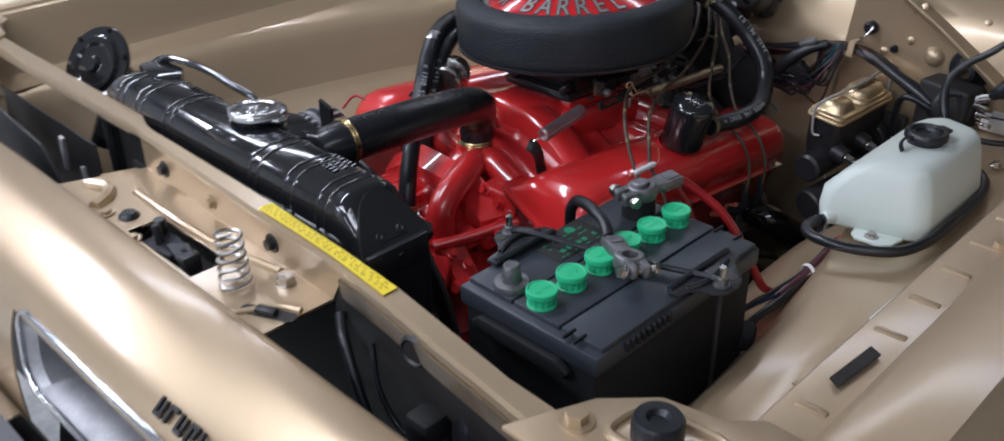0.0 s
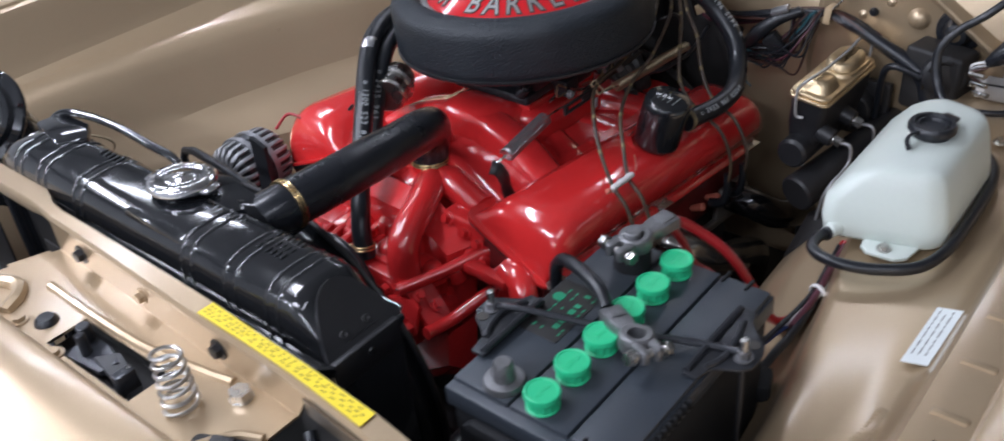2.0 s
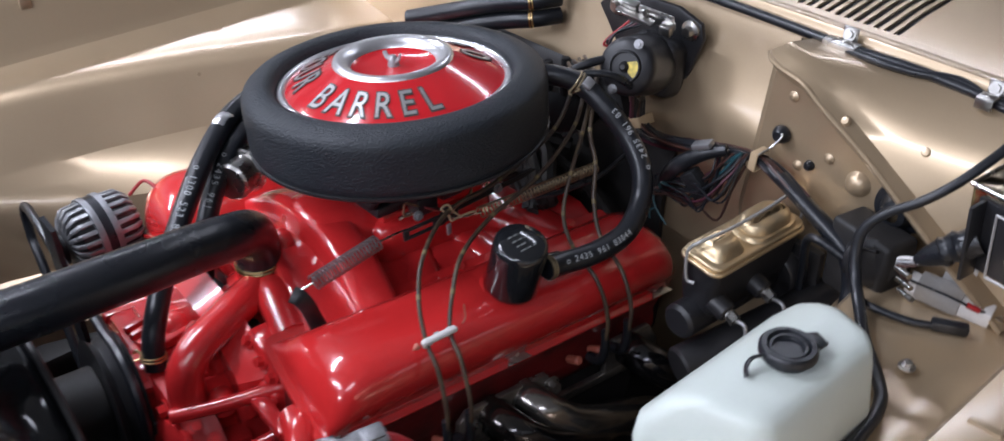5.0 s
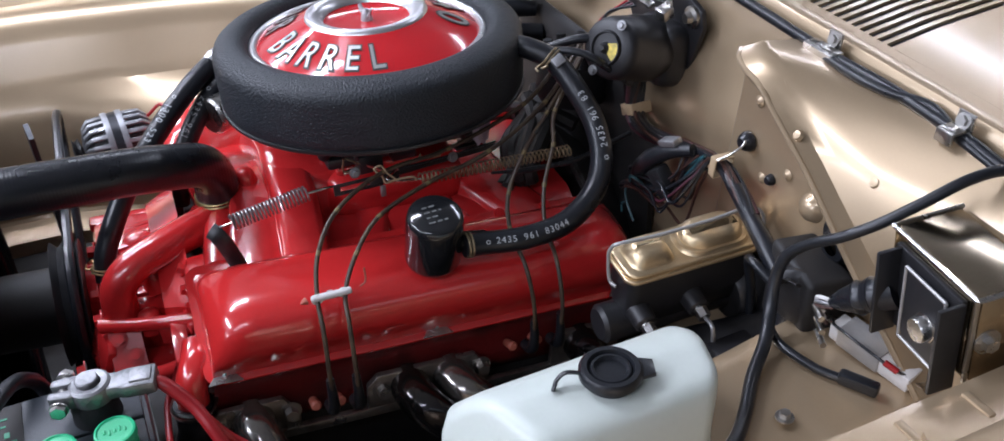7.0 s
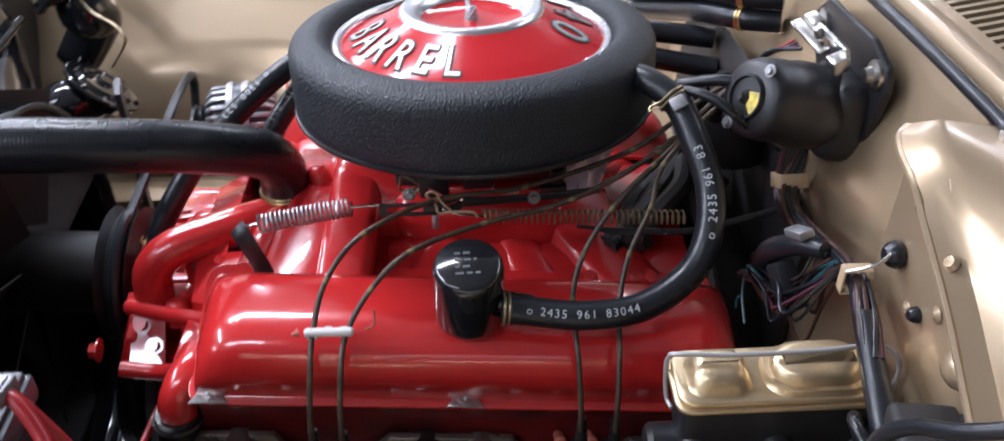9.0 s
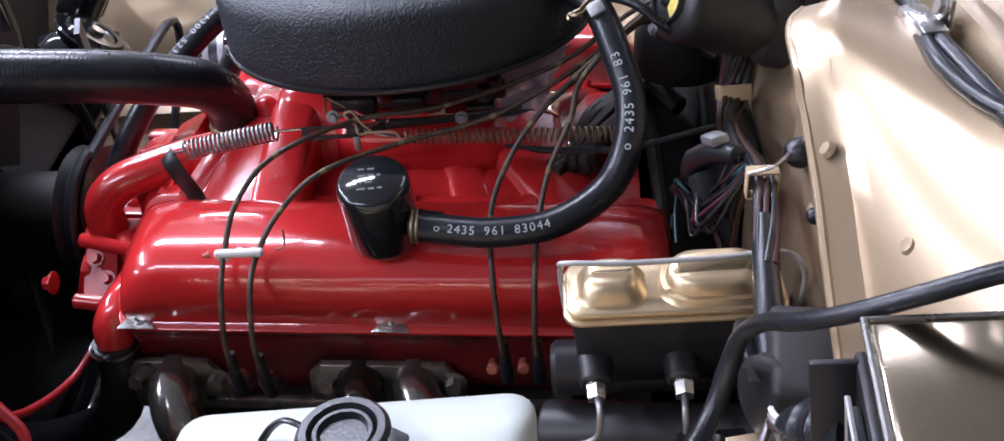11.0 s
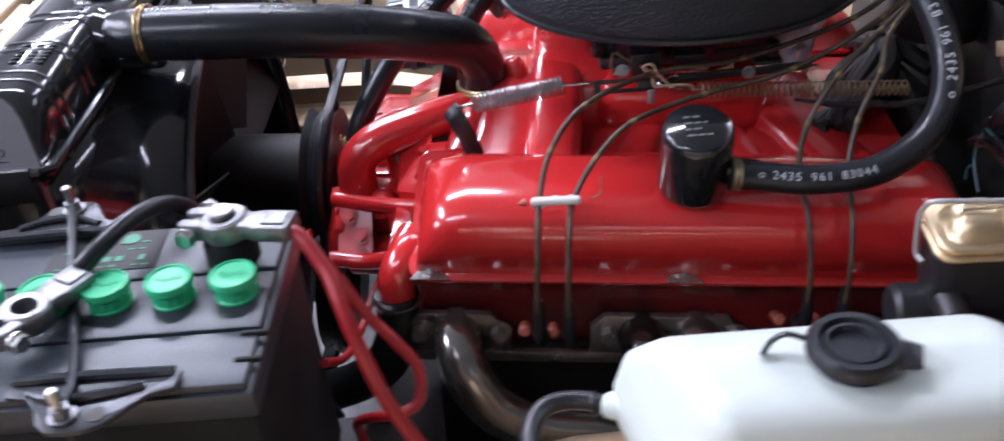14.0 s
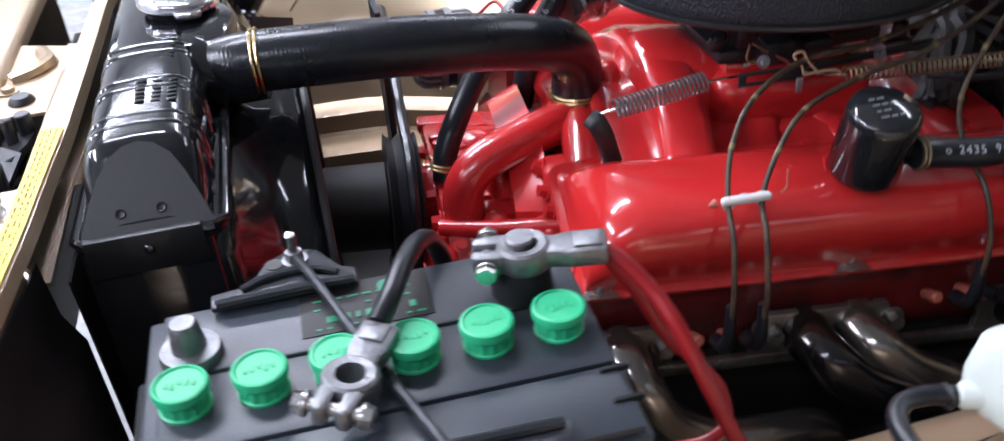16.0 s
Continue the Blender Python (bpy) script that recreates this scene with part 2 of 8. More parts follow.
def cyl(bm, p0, p1, r, r1=None, n=24, bev=0.0):
    r1 = r if r1 is None else r1
    m, h = axis_m(p0, p1)
    b = min(bev, h * 0.45)
    prof = [(0, 0), (r - b, 0), (r, b), (r1, h - b), (r1 - b, h), (0, h)] if bev else [(0, 0), (r, 0), (r1, h), (0, h)]
    return lathe(bm, prof, m, n)


def curve_pts(pts, res=6):
    p = [V(q) for q in pts]
    if len(p) < 3:
        return p
    p = [2 * p[0] - p[1]] + p + [2 * p[-1] - p[-2]]
    out = []
    for i in range(1, len(p) - 2):
        a, b, c, d = p[i - 1:i + 3]
        for k in range(res):
            t = k / res
            out.append(0.5 * ((2 * b) + (c - a) * t + (2 * a - 5 * b + 4 * c - d) * t * t + (3 * b - a - 3 * c + d) * t ** 3))
    return out + [p[-2]]


def tube(bm, pts, r, n=10, res=6, smooth=True, caps=True, flat=1.0):
    """A round tube along points; r is one radius or one for each given point."""
    q = curve_pts(pts, res) if smooth else [V(a) for a in pts]
    k = len(q)
    if isinstance(r, (int, float)):
        rr = [r] * k
    else:
        xs = np.linspace(0, len(r) - 1, k)
        rr = list(np.interp(xs, range(len(r)), r))
    t = nb()
    up = None
    rings = []
    for i, c in enumerate(q):
        d = (q[min(i + 1, k - 1)] - q[max(i - 1, 0)]).normalized()
        if up is None:
            up = d.orthogonal().normalized()
        up = (up - d * up.dot(d)).normalized()
        s = d.cross(up)
        rings.append([t.verts.new(c + (up * math.cos(2 * math.pi * j / n) + s * math.sin(2 * math.pi * j / n) * flat) * rr[i]) for j in range(n)])
    for a, b in zip(rings, rings[1:]):
        for j in range(n):
            t.faces.new((a[j], a[(j + 1) % n], b[(j + 1) % n], b[j]))
    if caps:
        t.faces.new(rings[0][::-1])
        t.faces.new(rings[-1])
    bmesh.ops.recalc_face_normals(t, faces=t.faces[:])
    return join(bm, t)


def coil(bm, p0, p1, r0, r1, turns, wire, n=6, steps=14, tails=0.0):
    m, h = axis_m(p0, p1)
    pts = []
    k = int(turns * steps)
    for i in range(k + 1):
        u = i / k
        a = 2 * math.pi * turns * u
        r = r0 + (r1 - r0) * u
        pts.append(m @ V((r * math.cos(a), r * math.sin(a), h * u)))
    return tube(bm, pts, wire, n, smooth=False)


def prism(bm, poly, z0, z1, m=None, bev=0.0, seg=2):
    """A polygon of (x, y) raised from z0 to z1."""
    t = nb()
    a = [t.verts.new((x, y, z0)) for x, y in poly]
    b = [t.verts.new((x, y, z1)) for x, y in poly]
    t.faces.new(a[::-1])
    t.faces.new(b)
    for i in range(len(poly)):
        j = (i + 1) % len(poly)
        t.faces.new((a[i], a[j], b[j], b[i]))
    bmesh.ops.recalc_face_normals(t, faces=t.faces[:])
    if bev:
        bmesh.ops.bevel(t, geom=t.edges[:], offset=bev, segments=seg, affect="EDGES", profile=0.5)
    return join(bm, t, m)


def rounded(x0, y0, x1, y1, r, k=5):
    out = []
    for cx, cy, a in ((x1 - r, y1 - r, 0), (x0 + r, y1 - r, 90), (x0 + r, y0 + r, 180), (x1 - r, y0 + r, 270)):
        for i in range(k + 1):
            b = radians(a + 90 * i / k)
            out.append((cx + r * math.cos(b), cy + r * math.sin(b)))
    return out


def loft(bm, sections, caps=True, closed=True):
    t = nb()
    rings = [[t.verts.new(p) for p in s] for s in sections]
    for a, b in zip(rings, rings[1:]):
        k = len(a)
        for j in range(k if closed else k - 1):
            t.faces.new((a[j], a[(j + 1) % k], b[(j + 1) % k], b[j]))
    if caps and closed:
        t.faces.new(rings[0][::-1])
        t.faces.new(rings[-1])
    bmesh.ops.recalc_face_normals(t, faces=t.faces[:])
    return join(bm, t)


def sheet(bm, rows, thick=0.002):
    """A bent sheet through a grid of points, with a thickness."""
    t = nb()
    g = [[t.verts.new(p) for p in r] for r in rows]
    fs = []
    for a, b in zip(g, g[1:]):
        for j in range(len(a) - 1):
            fs.append(t.faces.new((a[j], a[j + 1], b[j + 1], b[j])))
    bmesh.ops.recalc_face_normals(t, faces=fs)
    bmesh.ops.solidify(t, geom=t.faces[:], thickness=thick)
    return join(bm, t)


def hexbolt(bm, p, d, r=0.008, h=0.006, washer=1.5):
    p, d = V(p), V(d).normalized()
    cyl(bm, p, p + d * 0.0015, r * washer, n=20)
    m, _ = axis_m(p + d * 0.0015, p + d * (h + 0.0015))
    t = nb()
    bmesh.ops.create_cone(t, cap_ends=True, segments=6, radius1=r, radius2=r * 0.94, depth=h)
    return join(bm, t, m @ Matrix.Translation((0, 0, h / 2)))


def shade(bm, angle=38):
    bm.normal_update()
    lim = radians(angle)
    for f in bm.faces:
        f.smooth = True
    for e in bm.edges:
        if len(e.link_faces) == 2 and e.calc_face_angle(0) > lim:
            e.smooth = False


def part(name, bm, mat, parent=None, label="", angle=38):
    bmesh.ops.remove_doubles(bm, verts=bm.verts[:], dist=1e-6)
    shade(bm, angle)
    me = bpy.data.meshes.new(name)
    bm.to_mesh(me)
    bm.free()
    me.materials.append(mat)
    o = new(name, me)
    if parent is not None:
        o.parent = parent
        o.matrix_parent_inverse = parent.matrix_basis.inverted()
    if label:
        o["label"] = label
    return o


def thing(name, p, label, category, group="", kind=""):
    o = new(name)
    o.empty_display_size = 0.02
    o.matrix_basis = Matrix.Translation(p)
    return tagged(o, label, category, group, kind)


GLYPHS = {}


def glyph(ch, size=1.0, fat=0.0, deep=0.02):
    """A letter of the built-in font as a mesh, one unit high, middle at the origin."""
    key = (ch, fat, deep)
    if key not in GLYPHS:
        c = bpy.data.curves.new("letter", "FONT")
        c.body, c.align_x, c.size, c.offset, c.extrude, c.resolution_u = ch, "CENTER", 1.0, fat, deep, 3
        o = new("letter", c)
        bpy.context.view_layer.update()
        GLYPHS[key] = bpy.data.meshes.new_from_object(o.evaluated_get(bpy.context.evaluated_depsgraph_get()))
        bpy.data.objects.remove(o)
    return GLYPHS[key]


def put_glyph(bm, ch, m, fat=0.0, deep=0.02):
    t = nb()
    t.from_mesh(glyph(ch, 1.0, fat, deep))
    return join(bm, t, m)


def frame_m(p, x, z):
    """A pose at p whose x axis runs along x and whose z axis points along z."""
    x, z = V(x).normalized(), V(z)
    z = (z - x * z.dot(x)).normalized()
    y = z.cross(x)
    return Matrix(((x.x, y.x, z.x, p[0]), (x.y, y.y, z.y, p[1]), (x.z, y.z, z.z, p[2]), (0, 0, 0, 1)))


def hose_print(bm, pts, r, text, start, size, face, flip=1):
    """Letters laid along a hose, on the side that faces the given direction."""
    q = curve_pts(pts, 10)
    run = [0.0]
    for a, b in zip(q, q[1:]):
        run.append(run[-1] + (b - a).length)
    pos = start
    for ch in text:
        if ch != " ":
            i = max(0, min(len(run) - 2, int(np.searchsorted(run, pos)) - 1))
            u = (pos - run[i]) / (run[i + 1] - run[i])
            c = q[i].lerp(q[i + 1], u)
            d0 = q[i + 1] - q[max(i - 1, 0)]
            d1 = q[min(i + 2, len(q) - 1)] - q[i]
            d = d0.normalized().lerp(d1.normalized(), u).normalized() * flip
            f = V(face)
            f = (f - d * f.dot(d)).normalized()
            m = frame_m(c + f * (r + 0.0003), d, f)
            put_glyph(bm, ch, m @ Matrix.Diagonal((size, size, size * 0.3, 1)) @ Matrix.Translation((0, -0.35, 0)))
        pos += size * 0.60 * flip
    return bm

# ---------- the garage ----------


def slab(name, c, s, mat, label):
    return tagged(part(name, box(nb(), c, s), mat), label, name.split("_")[0], kind="structure")


slab("floor", (0, 0.5, -0.05), (8.2, 9.2, 0.1), CONCRETE, "grey speckled concrete garage floor")
slab("ceiling", (0, 0.5, 2.75), (8.2, 9.2, 0.1), CEIL, "plain pale painted garage ceiling")
slab("wall_north", (0, 5.05, 1.35), (8.2, 0.1, 2.68), WALL, "plain painted garage wall")
slab("wall_south", (0, -4.05, 1.35), (8.2, 0.1, 2.68), WALL, "plain painted garage wall")
slab("wall_east", (4.05, 0.5, 1.35), (0.1, 8.98, 2.68), WALL, "plain painted garage wall")
slab("wall_west", (-4.05, 0.5, 1.35), (0.1, 8.98, 2.68), WALL, "plain painted garage wall")

# ---------- the car's body ----------
car = thing("car", (-0.02, 0.4, 0.0), "gold metallic old car with its engine bay open", "car")


def step(v, table):
    xs, ys = zip(*table)
    return float(np.interp(v, xs, ys))


# driver's inner fender: lip, ramp, ledge and drop
YS = [-0.02 + 0.04 * i for i in range(25)]
INNER = [(-0.02, 0.55), (0.14, 0.545), (0.254, 0.538), (0.327, 0.530), (0.395, 0.519), (0.482, 0.506), (0.53, 0.494), (0.75, 0.470), (0.94, 0.45)]
rows = []
for y in YS:
    xi = step(y, INNER)
    xs = step(y, [(0.0, xi - 0.024), (0.33, xi - 0.024), (0.38, 0.482), (0.433, 0.468), (0.472, 0.457), (0.502, 0.451), (0.60, 0.448), (0.75, xi - 0.024)])
    dp = step(y, [(0.33, 0.0), (0.42, 1.0), (0.60, 1.0), (0.75, 0.0)])
    up = 0.006 * math.sin(y * 9) + step(y, [(0.7, 0.0), (0.94, 0.004)])
    rows.append([(0.702, y, 0.868), (0.675, y, 0.868), (0.660, y, 0.866), (0.654, y, 0.856), (0.642, y, 0.800), (0.634, y, 0.780), (0.620, y, 0.769),
                 (0.590, y, 0.766 + up * 0.5), (xi + 0.03, y, 0.763 + up), (xi + 0.010, y, 0.761 + up), (xi, y, 0.754), (xi - 0.005, y, 0.744), (xi - 0.012, y, 0.724), (xi - 0.018, y, 0.717), (xs, y, 0.713), (xs - 0.005 - 0.022 * dp, y, 0.692), (xs - 0.006 - 0.038 * dp, y, 0.670), (xs - 0.007 - 0.040 * dp, y, 0.55), (xs - 0.010 - 0.045 * dp, y, 0.30)])
inner_l = part("inner_fender", sheet(nb(), rows, 0.002), GOLD, car, "gold painted inner fender with a flat ledge", 50)
RIBS = [0.10 + 0.063 * i for i in range(14) if i != 1]
for y in RIBS:
    bm = nb()
    box(bm, (0.682, y, 0.8672), (0.026, 0.0075, 0.005), 0.0016)
    part("lip_rib", bm, GOLD, inner_l)
bm = nb()
prism(bm, [(-0.032, -0.004), (-0.026, 0.006), (0.032, 0.006), (0.028, -0.005)], 0, 0.0012, at(0.684, 0.162, 0.8708, 0, 0, 86))
part("lip_slot", bm, BLACK_DEEP, inner_l, "dark slot in the fender lip")
for y in (0.422, 0.80):
    part("lip_bolt", hexbolt(nb(), (0.694, y, 0.868), (0, 0, 1), 0.007, 0.005), GOLD, inner_l, "gold painted bolt")
# stamped number plate on the ramp: plain bars
bm = nb()
box(bm, (0, 0, 0), (0.014, 0.078, 0.0012), 0.0004, at(0.6155, 0.269, 0.7702, 0, -4, -8))
tagp = part("stamped_plate", bm, GOLD, inner_l, "stamped body tag with unreadable bars")
for k in range(13):
    for d in (-0.004, 0.004):
        part("stamped_bar", box(nb(), (d, -0.033 + 0.0055 * k, 0.0008), (0.0035, 0.0022, 0.0008), 0.0003, at(0.6155, 0.269, 0.7702, 0, -4, -8), seg=1), GOLD, tagp)

# passenger's inner fender
OUT = [(-0.02, -0.645), (0.25, -0.63), (0.47, -0.600), (0.623, -0.562), (0.8, -0.50), (0.98, -0.46)]
rows = []
for y in [-0.02 + 0.04 * i for i in range(26)]:
    xe = step(y, OUT)
    w = step(y, [(0.0, 0.0), (0.28, 0.0), (0.45, 0.05), (0.62, 0.11), (0.98, 0.13)])
    zc = step(y, [(0.0, 0.775), (0.3, 0.772), (0.98, 0.752)])
    rows.append([(-0.742, y, 0.872), (-0.730, y, 0.870), (-0.722, y, 0.858), (-0.700, y, 0.800), (-0.688, y, 0.785), (-0.670, y, 0.778), (xe - 0.040, y, zc + 0.006), (xe - 0.022, y, zc + 0.004), (xe - 0.006, y, zc - 0.002),
                 (xe + 0.008, y, zc - 0.014), (xe + 0.022, y, zc - 0.034), (xe + 0.046, y, 0.692), (xe + 0.060, y, 0.675), (xe + 0.076 + w * 0.6, y, 0.658), (xe + 0.090 + w, y, 0.630), (xe + 0.104 + w, y, 0.590), (xe + 0.114 + w, y, 0.548), (xe + 0.118 + w, y, 0.538), (xe + 0.148 + w, y, 0.530), (xe + 0.152 + w, y, 0.505), (xe + 0.156 + w, y, 0.500), (xe + 0.200 + w, y, 0.492), (xe + 0.205 + w, y, 0.45), (xe + 0.21 + w, y, 0.30)])
inner_r = part("inner_fender", sheet(nb(), rows, 0.002), GOLD, car, "gold painted inner fender with a creased wheelhouse", 24)
for p, d in (((-0.553, 0.623, 0.741), (1, 0, 0.6)), ((-0.590, 0.472, 0.727), (1, 0, 0.6)), ((-0.566, 0.53, 0.722), (1, 0, 0.6))):
    part("panel_screw", hexbolt(nb(), p, d, 0.0035, 0.003), GOLD, inner_r, "small painted screw")
part("lip_bolt", box(nb(), (-0.724, 0.443, 0.86), (0.010, 0.018, 0.018), 0.002), GOLD_DULL, inner_r, "square clip nut")
part("lip_bolt", box(nb(), (-0.724, 0.75, 0.86), (0.010, 0.018, 0.018), 0.002), GOLD_DULL, inner_r, "square clip nut")
bm = nb()
tube(bm, [(-0.462, 0.665, 0.664), (-0.43, 0.70, 0.664)], 0.004, 8)
part("stamped_rib", bm, GOLD, inner_r)

# outer fenders
for sx, nm in ((1, "driver"), (-1, "passenger")):
    rows = []
    off = 0.0 if sx > 0 else 0.04
    for y in [-0.16 + 0.08 * i for i in range(22)]:
        nose = step(y, [(-0.16, 0.03), (-0.05, 0.006), (0.1, 0.0)])
        rows.append([(sx * (a + off), y, z - nose) for a, z in ((0.700, 0.868), (0.704, 0.876), (0.712, 0.880), (0.745, 0.886), (0.775, 0.889), (0.785, 0.884), (0.82, 0.872), (0.86, 0.84), (0.885, 0.78), (0.89, 0.6), (0.88, 0.3))])
    part("fender", sheet(nb(), rows, 0.002), GOLD, car, "gold metallic outer fender", 30)

# front wheels under the fenders
for sx in (1, -1):
    m = at(sx * 0.765, 0.43, 0.315, 0, 90, 0)
    bm = nb()
    lathe(bm, [(0.190, -0.075), (0.215, -0.088), (0.285, -0.090), (0.307, -0.076), (0.315, -0.050), (0.315, 0.050), (0.307, 0.076), (0.285, 0.090), (0.215, 0.088), (0.190, 0.075)], m, 48, close=True)
    tyre = part("wheel", bm, RUBBER, car, "black road wheel tyre")
    bm = nb()
    lathe(bm, [(0, 0.020), (0.055, 0.022), (0.090, 0.010), (0.150, 0.016), (0.178, 0.040), (0.192, 0.076), (0.192, -0.076), (0.178, -0.050), (0, -0.030)], m if sx > 0 else m @ rot(180, 0, 0), 40)
    part("rim", bm, STEEL, tyre, "plain steel rim")

# firewall: middle, step and driver's plate
rows = []
for x in [-0.75 + 0.06 * i for i in range(18)]:
    b = 0.02 * math.cos((x + 0.02) * 3.5)
    rows.append([(x, 1.03, 0.968), (x, 1.014, 0.963), (x, 1.010, 0.957), (x, 1.005, 0.93), (x, 0.993, 0.89), (x, 0.978, 0.85), (x, 0.970, 0.836), (x, 0.966, 0.824), (x, 0.962 - b * 0.5, 0.79), (x, 0.952 - b, 0.72), (x, 0.952 - b, 0.60), (x, 0.955, 0.3)])
fire = part("firewall", sheet(nb(), rows, 0.003), GOLD, car, "gold painted firewall", 30)
rows = [[(x, 0.950, h), (x, 0.942, h - 0.01), (x, 0.932, 0.70), (x, 0.930, 0.50)] for x, h in ((-0.30, 0.83), (-0.2, 0.835), (-0.1, 0.835), (0.0, 0.835), (0.06, 0.83), (0.075, 0.785), (0.155, 0.77))]
part("insulation_pad", sheet(nb(), rows, 0.008), BLACK_DEEP, fire, "black insulation pad")
rows = []
for z in (0.955, 0.94, 0.85, 0.75, 0.70, 0.60, 0.3):
    e = step(z, [(0.3, 0.30), (0.75, 0.264), (0.94, 0.284), (0.96, 0.300)])
    cap = [min(z, c) for c in (0.945, 0.915, 0.852, 0.775, 0.70)]
    rows.append([(e - 0.016, 1.004, z), (e - 0.004, 0.944, z), (e + 0.006, 0.936, z), (0.34, 0.936, cap[0]), (0.40, 0.938, cap[1]), (0.50, 0.940, cap[2]), (0.62, 0.943, cap[3]), (0.74, 0.945, cap[4])])
plate = part("firewall_plate", sheet(nb(), rows, 0.003), GOLD, car, "flat gold panel with stamped dimples", 30)
for p in ((0.317, 0.935, 0.915), (0.371, 0.936, 0.859), (0.372, 0.936, 0.905), (0.452, 0.937, 0.888), (0.335, 0.936, 0.835)):
    bm = nb()
    lathe(bm, [(0, 0.0022), (0.002, 0.0026), (0.0045, 0.0012), (0.0065, 0.0)], at(*p, 90, 0, 0), 14)
    part("dimple", bm, GOLD, plate)
bm = nb()
lathe(bm, [(0, 0.011), (0.007, 0.010), (0.012, 0.006), (0.015, 0.0), (0.018, -0.003)], at(0.409, 0.938, 0.843, 90, 0, 0), 24)
part("dome", bm, GOLD, plate)
# sloped brace above the plate: free edge, ridge and slope up to the cowl
EDGE = [(0.278, 0.936, 0.955), (0.288, 0.926, 0.953), (0.305, 0.921, 0.949), (0.335, 0.918, 0.943), (0.357, 0.918, 0.928), (0.381, 0.917, 0.914), (0.412, 0.915, 0.897), (0.444, 0.912, 0.878), (0.497, 0.909, 0.842), (0.60, 0.907, 0.772)]
RIDGE = [(0.292, 0.950, 0.965), (0.302, 0.945, 0.964), (0.320, 0.940, 0.962), (0.346, 0.935, 0.953), (0.364, 0.935, 0.935), (0.387, 0.935, 0.917), (0.417, 0.933, 0.899), (0.448, 0.930, 0.881), (0.502, 0.928, 0.846), (0.605, 0.928, 0.776)]
TOPS = [(0.294, 0.996, 0.957), (0.31, 0.996, 0.957), (0.34, 0.997, 0.957), (0.40, 0.998, 0.956), (0.45, 0.999, 0.955), (0.50, 1.0, 0.953), (0.56, 1.0, 0.951), (0.62, 1.0, 0.948), (0.70, 1.0, 0.943), (0.84, 1.0, 0.932)]
rows = []
for i, (e, r, h) in enumerate(zip(EDGE, RIDGE, TOPS)):
    e, r, h = V(e), V(r), V(h)
    k = min(1.0, max(0.0, (i - 2) / 3))
    b = V((0.0015, -0.002, 0.0025)) * k
    rows.append([e + V((0.002, 0.006, -0.010)), e, e.lerp(r, 0.5), r, r.lerp(h, 0.12) + b * 0.55, r.lerp(h, 0.3) + b, r.lerp(h, 0.5) + b * 0.9, r.lerp(h, 0.75) + b * 0.5, h])
brace = part("cowl_brace", sheet(nb(), rows, 0.002), GOLD, car, "sloped gold cowl side panel", 40)
bm = nb()
tube(bm, EDGE, 0.0030, 8)
part("rolled_edge", bm, GOLD, brace)
bm = nb()
tube(bm, RIDGE[3:], 0.0022, 8)
part("pressed_ridge", bm, GOLD, brace)
for p in ((0.388, 0.925, 0.916), (0.47, 0.945, 0.905)):
    bm = nb()
    lathe(bm, [(0, 0.004), (0.004, 0.0035), (0.006, 0.0)], frame_m(p, (1, 0, 0), (0, -0.8, 0.6)), 14)
    part("dimple", bm, GOLD, brace)

# cowl gutter lip and cowl top, pressed from one sheet with a row of slots
def cowl_z(x, y):
    return 0.974 - 0.015 * (x / 0.75) ** 2 + float(np.interp(y, (1.028, 1.10, 1.27, 1.6), (0.0, 0.010, 0.022, 0.045)))


rows = []
for i in range(17):
    x = -0.75 + 0.1 * i
    c = cowl_z(x, 1.028)
    rows.append([(x, 1.008, c - 0.024), (x, 1.012, c - 0.006), (x, 1.0155, c - 0.001), (x, 1.020, c + 0.0005), (x, 1.030, c)])
cowl = part("cowl_lip", sheet(nb(), rows, 0.002), GOLD, car, "rolled gold lip of the cowl gutter", 30)
SLOTS = [-0.16 + 0.0125 * i for i in range(43)]
S0, S1 = 1.040, 1.215
bands = [(-0.75, SLOTS[0] - 0.0036)] + [(a + 0.0036, b - 0.0036) for a, b in zip(SLOTS, SLOTS[1:])] + [(SLOTS[-1] + 0.0036, 0.85)]
for a, b, ys in ((-0.75, 0.85, (1.028, S0)), (-0.75, 0.85, (S1, 1.27, 1.6))):
    rows = [[(a + (b - a) * k / 12, y, cowl_z(a + (b - a) * k / 12, y)) for y in ys] for k in range(13)]
    part("cowl_panel", sheet(nb(), rows, 0.002), GOLD, car, "gold cowl top panel")
for a, b in (bands[0], bands[-1]):
    rows = [[(a + (b - a) * k / 6, y, cowl_z(a + (b - a) * k / 6, y)) for y in (S0, 1.10, S1)] for k in range(7)]
    part("cowl_panel", sheet(nb(), rows, 0.002), GOLD, car, "gold cowl top panel")
vent = part("air_intake", box(nb(), (0.10, 1.13, 0.955), (0.62, 0.22, 0.006)), BLACK_DEEP, car, "slotted fresh air intake")
for a, b in bands[1:-1]:
    part("slat", sheet(nb(), [[(x, y, cowl_z(x, y)) for y in (S0, 1.10, S1)] for x in (a, b)], 0.003), GOLD, vent)

# upper radiator support
bm = nb()
rows = []
for x in (-0.66, -0.4, -0.185):
    rows.append([(x, 0.025, 0.862), (x, 0.023, 0.870), (x, 0.002, 0.870), (x, 0.000, 0.866), (x, 0.000, 0.855)])
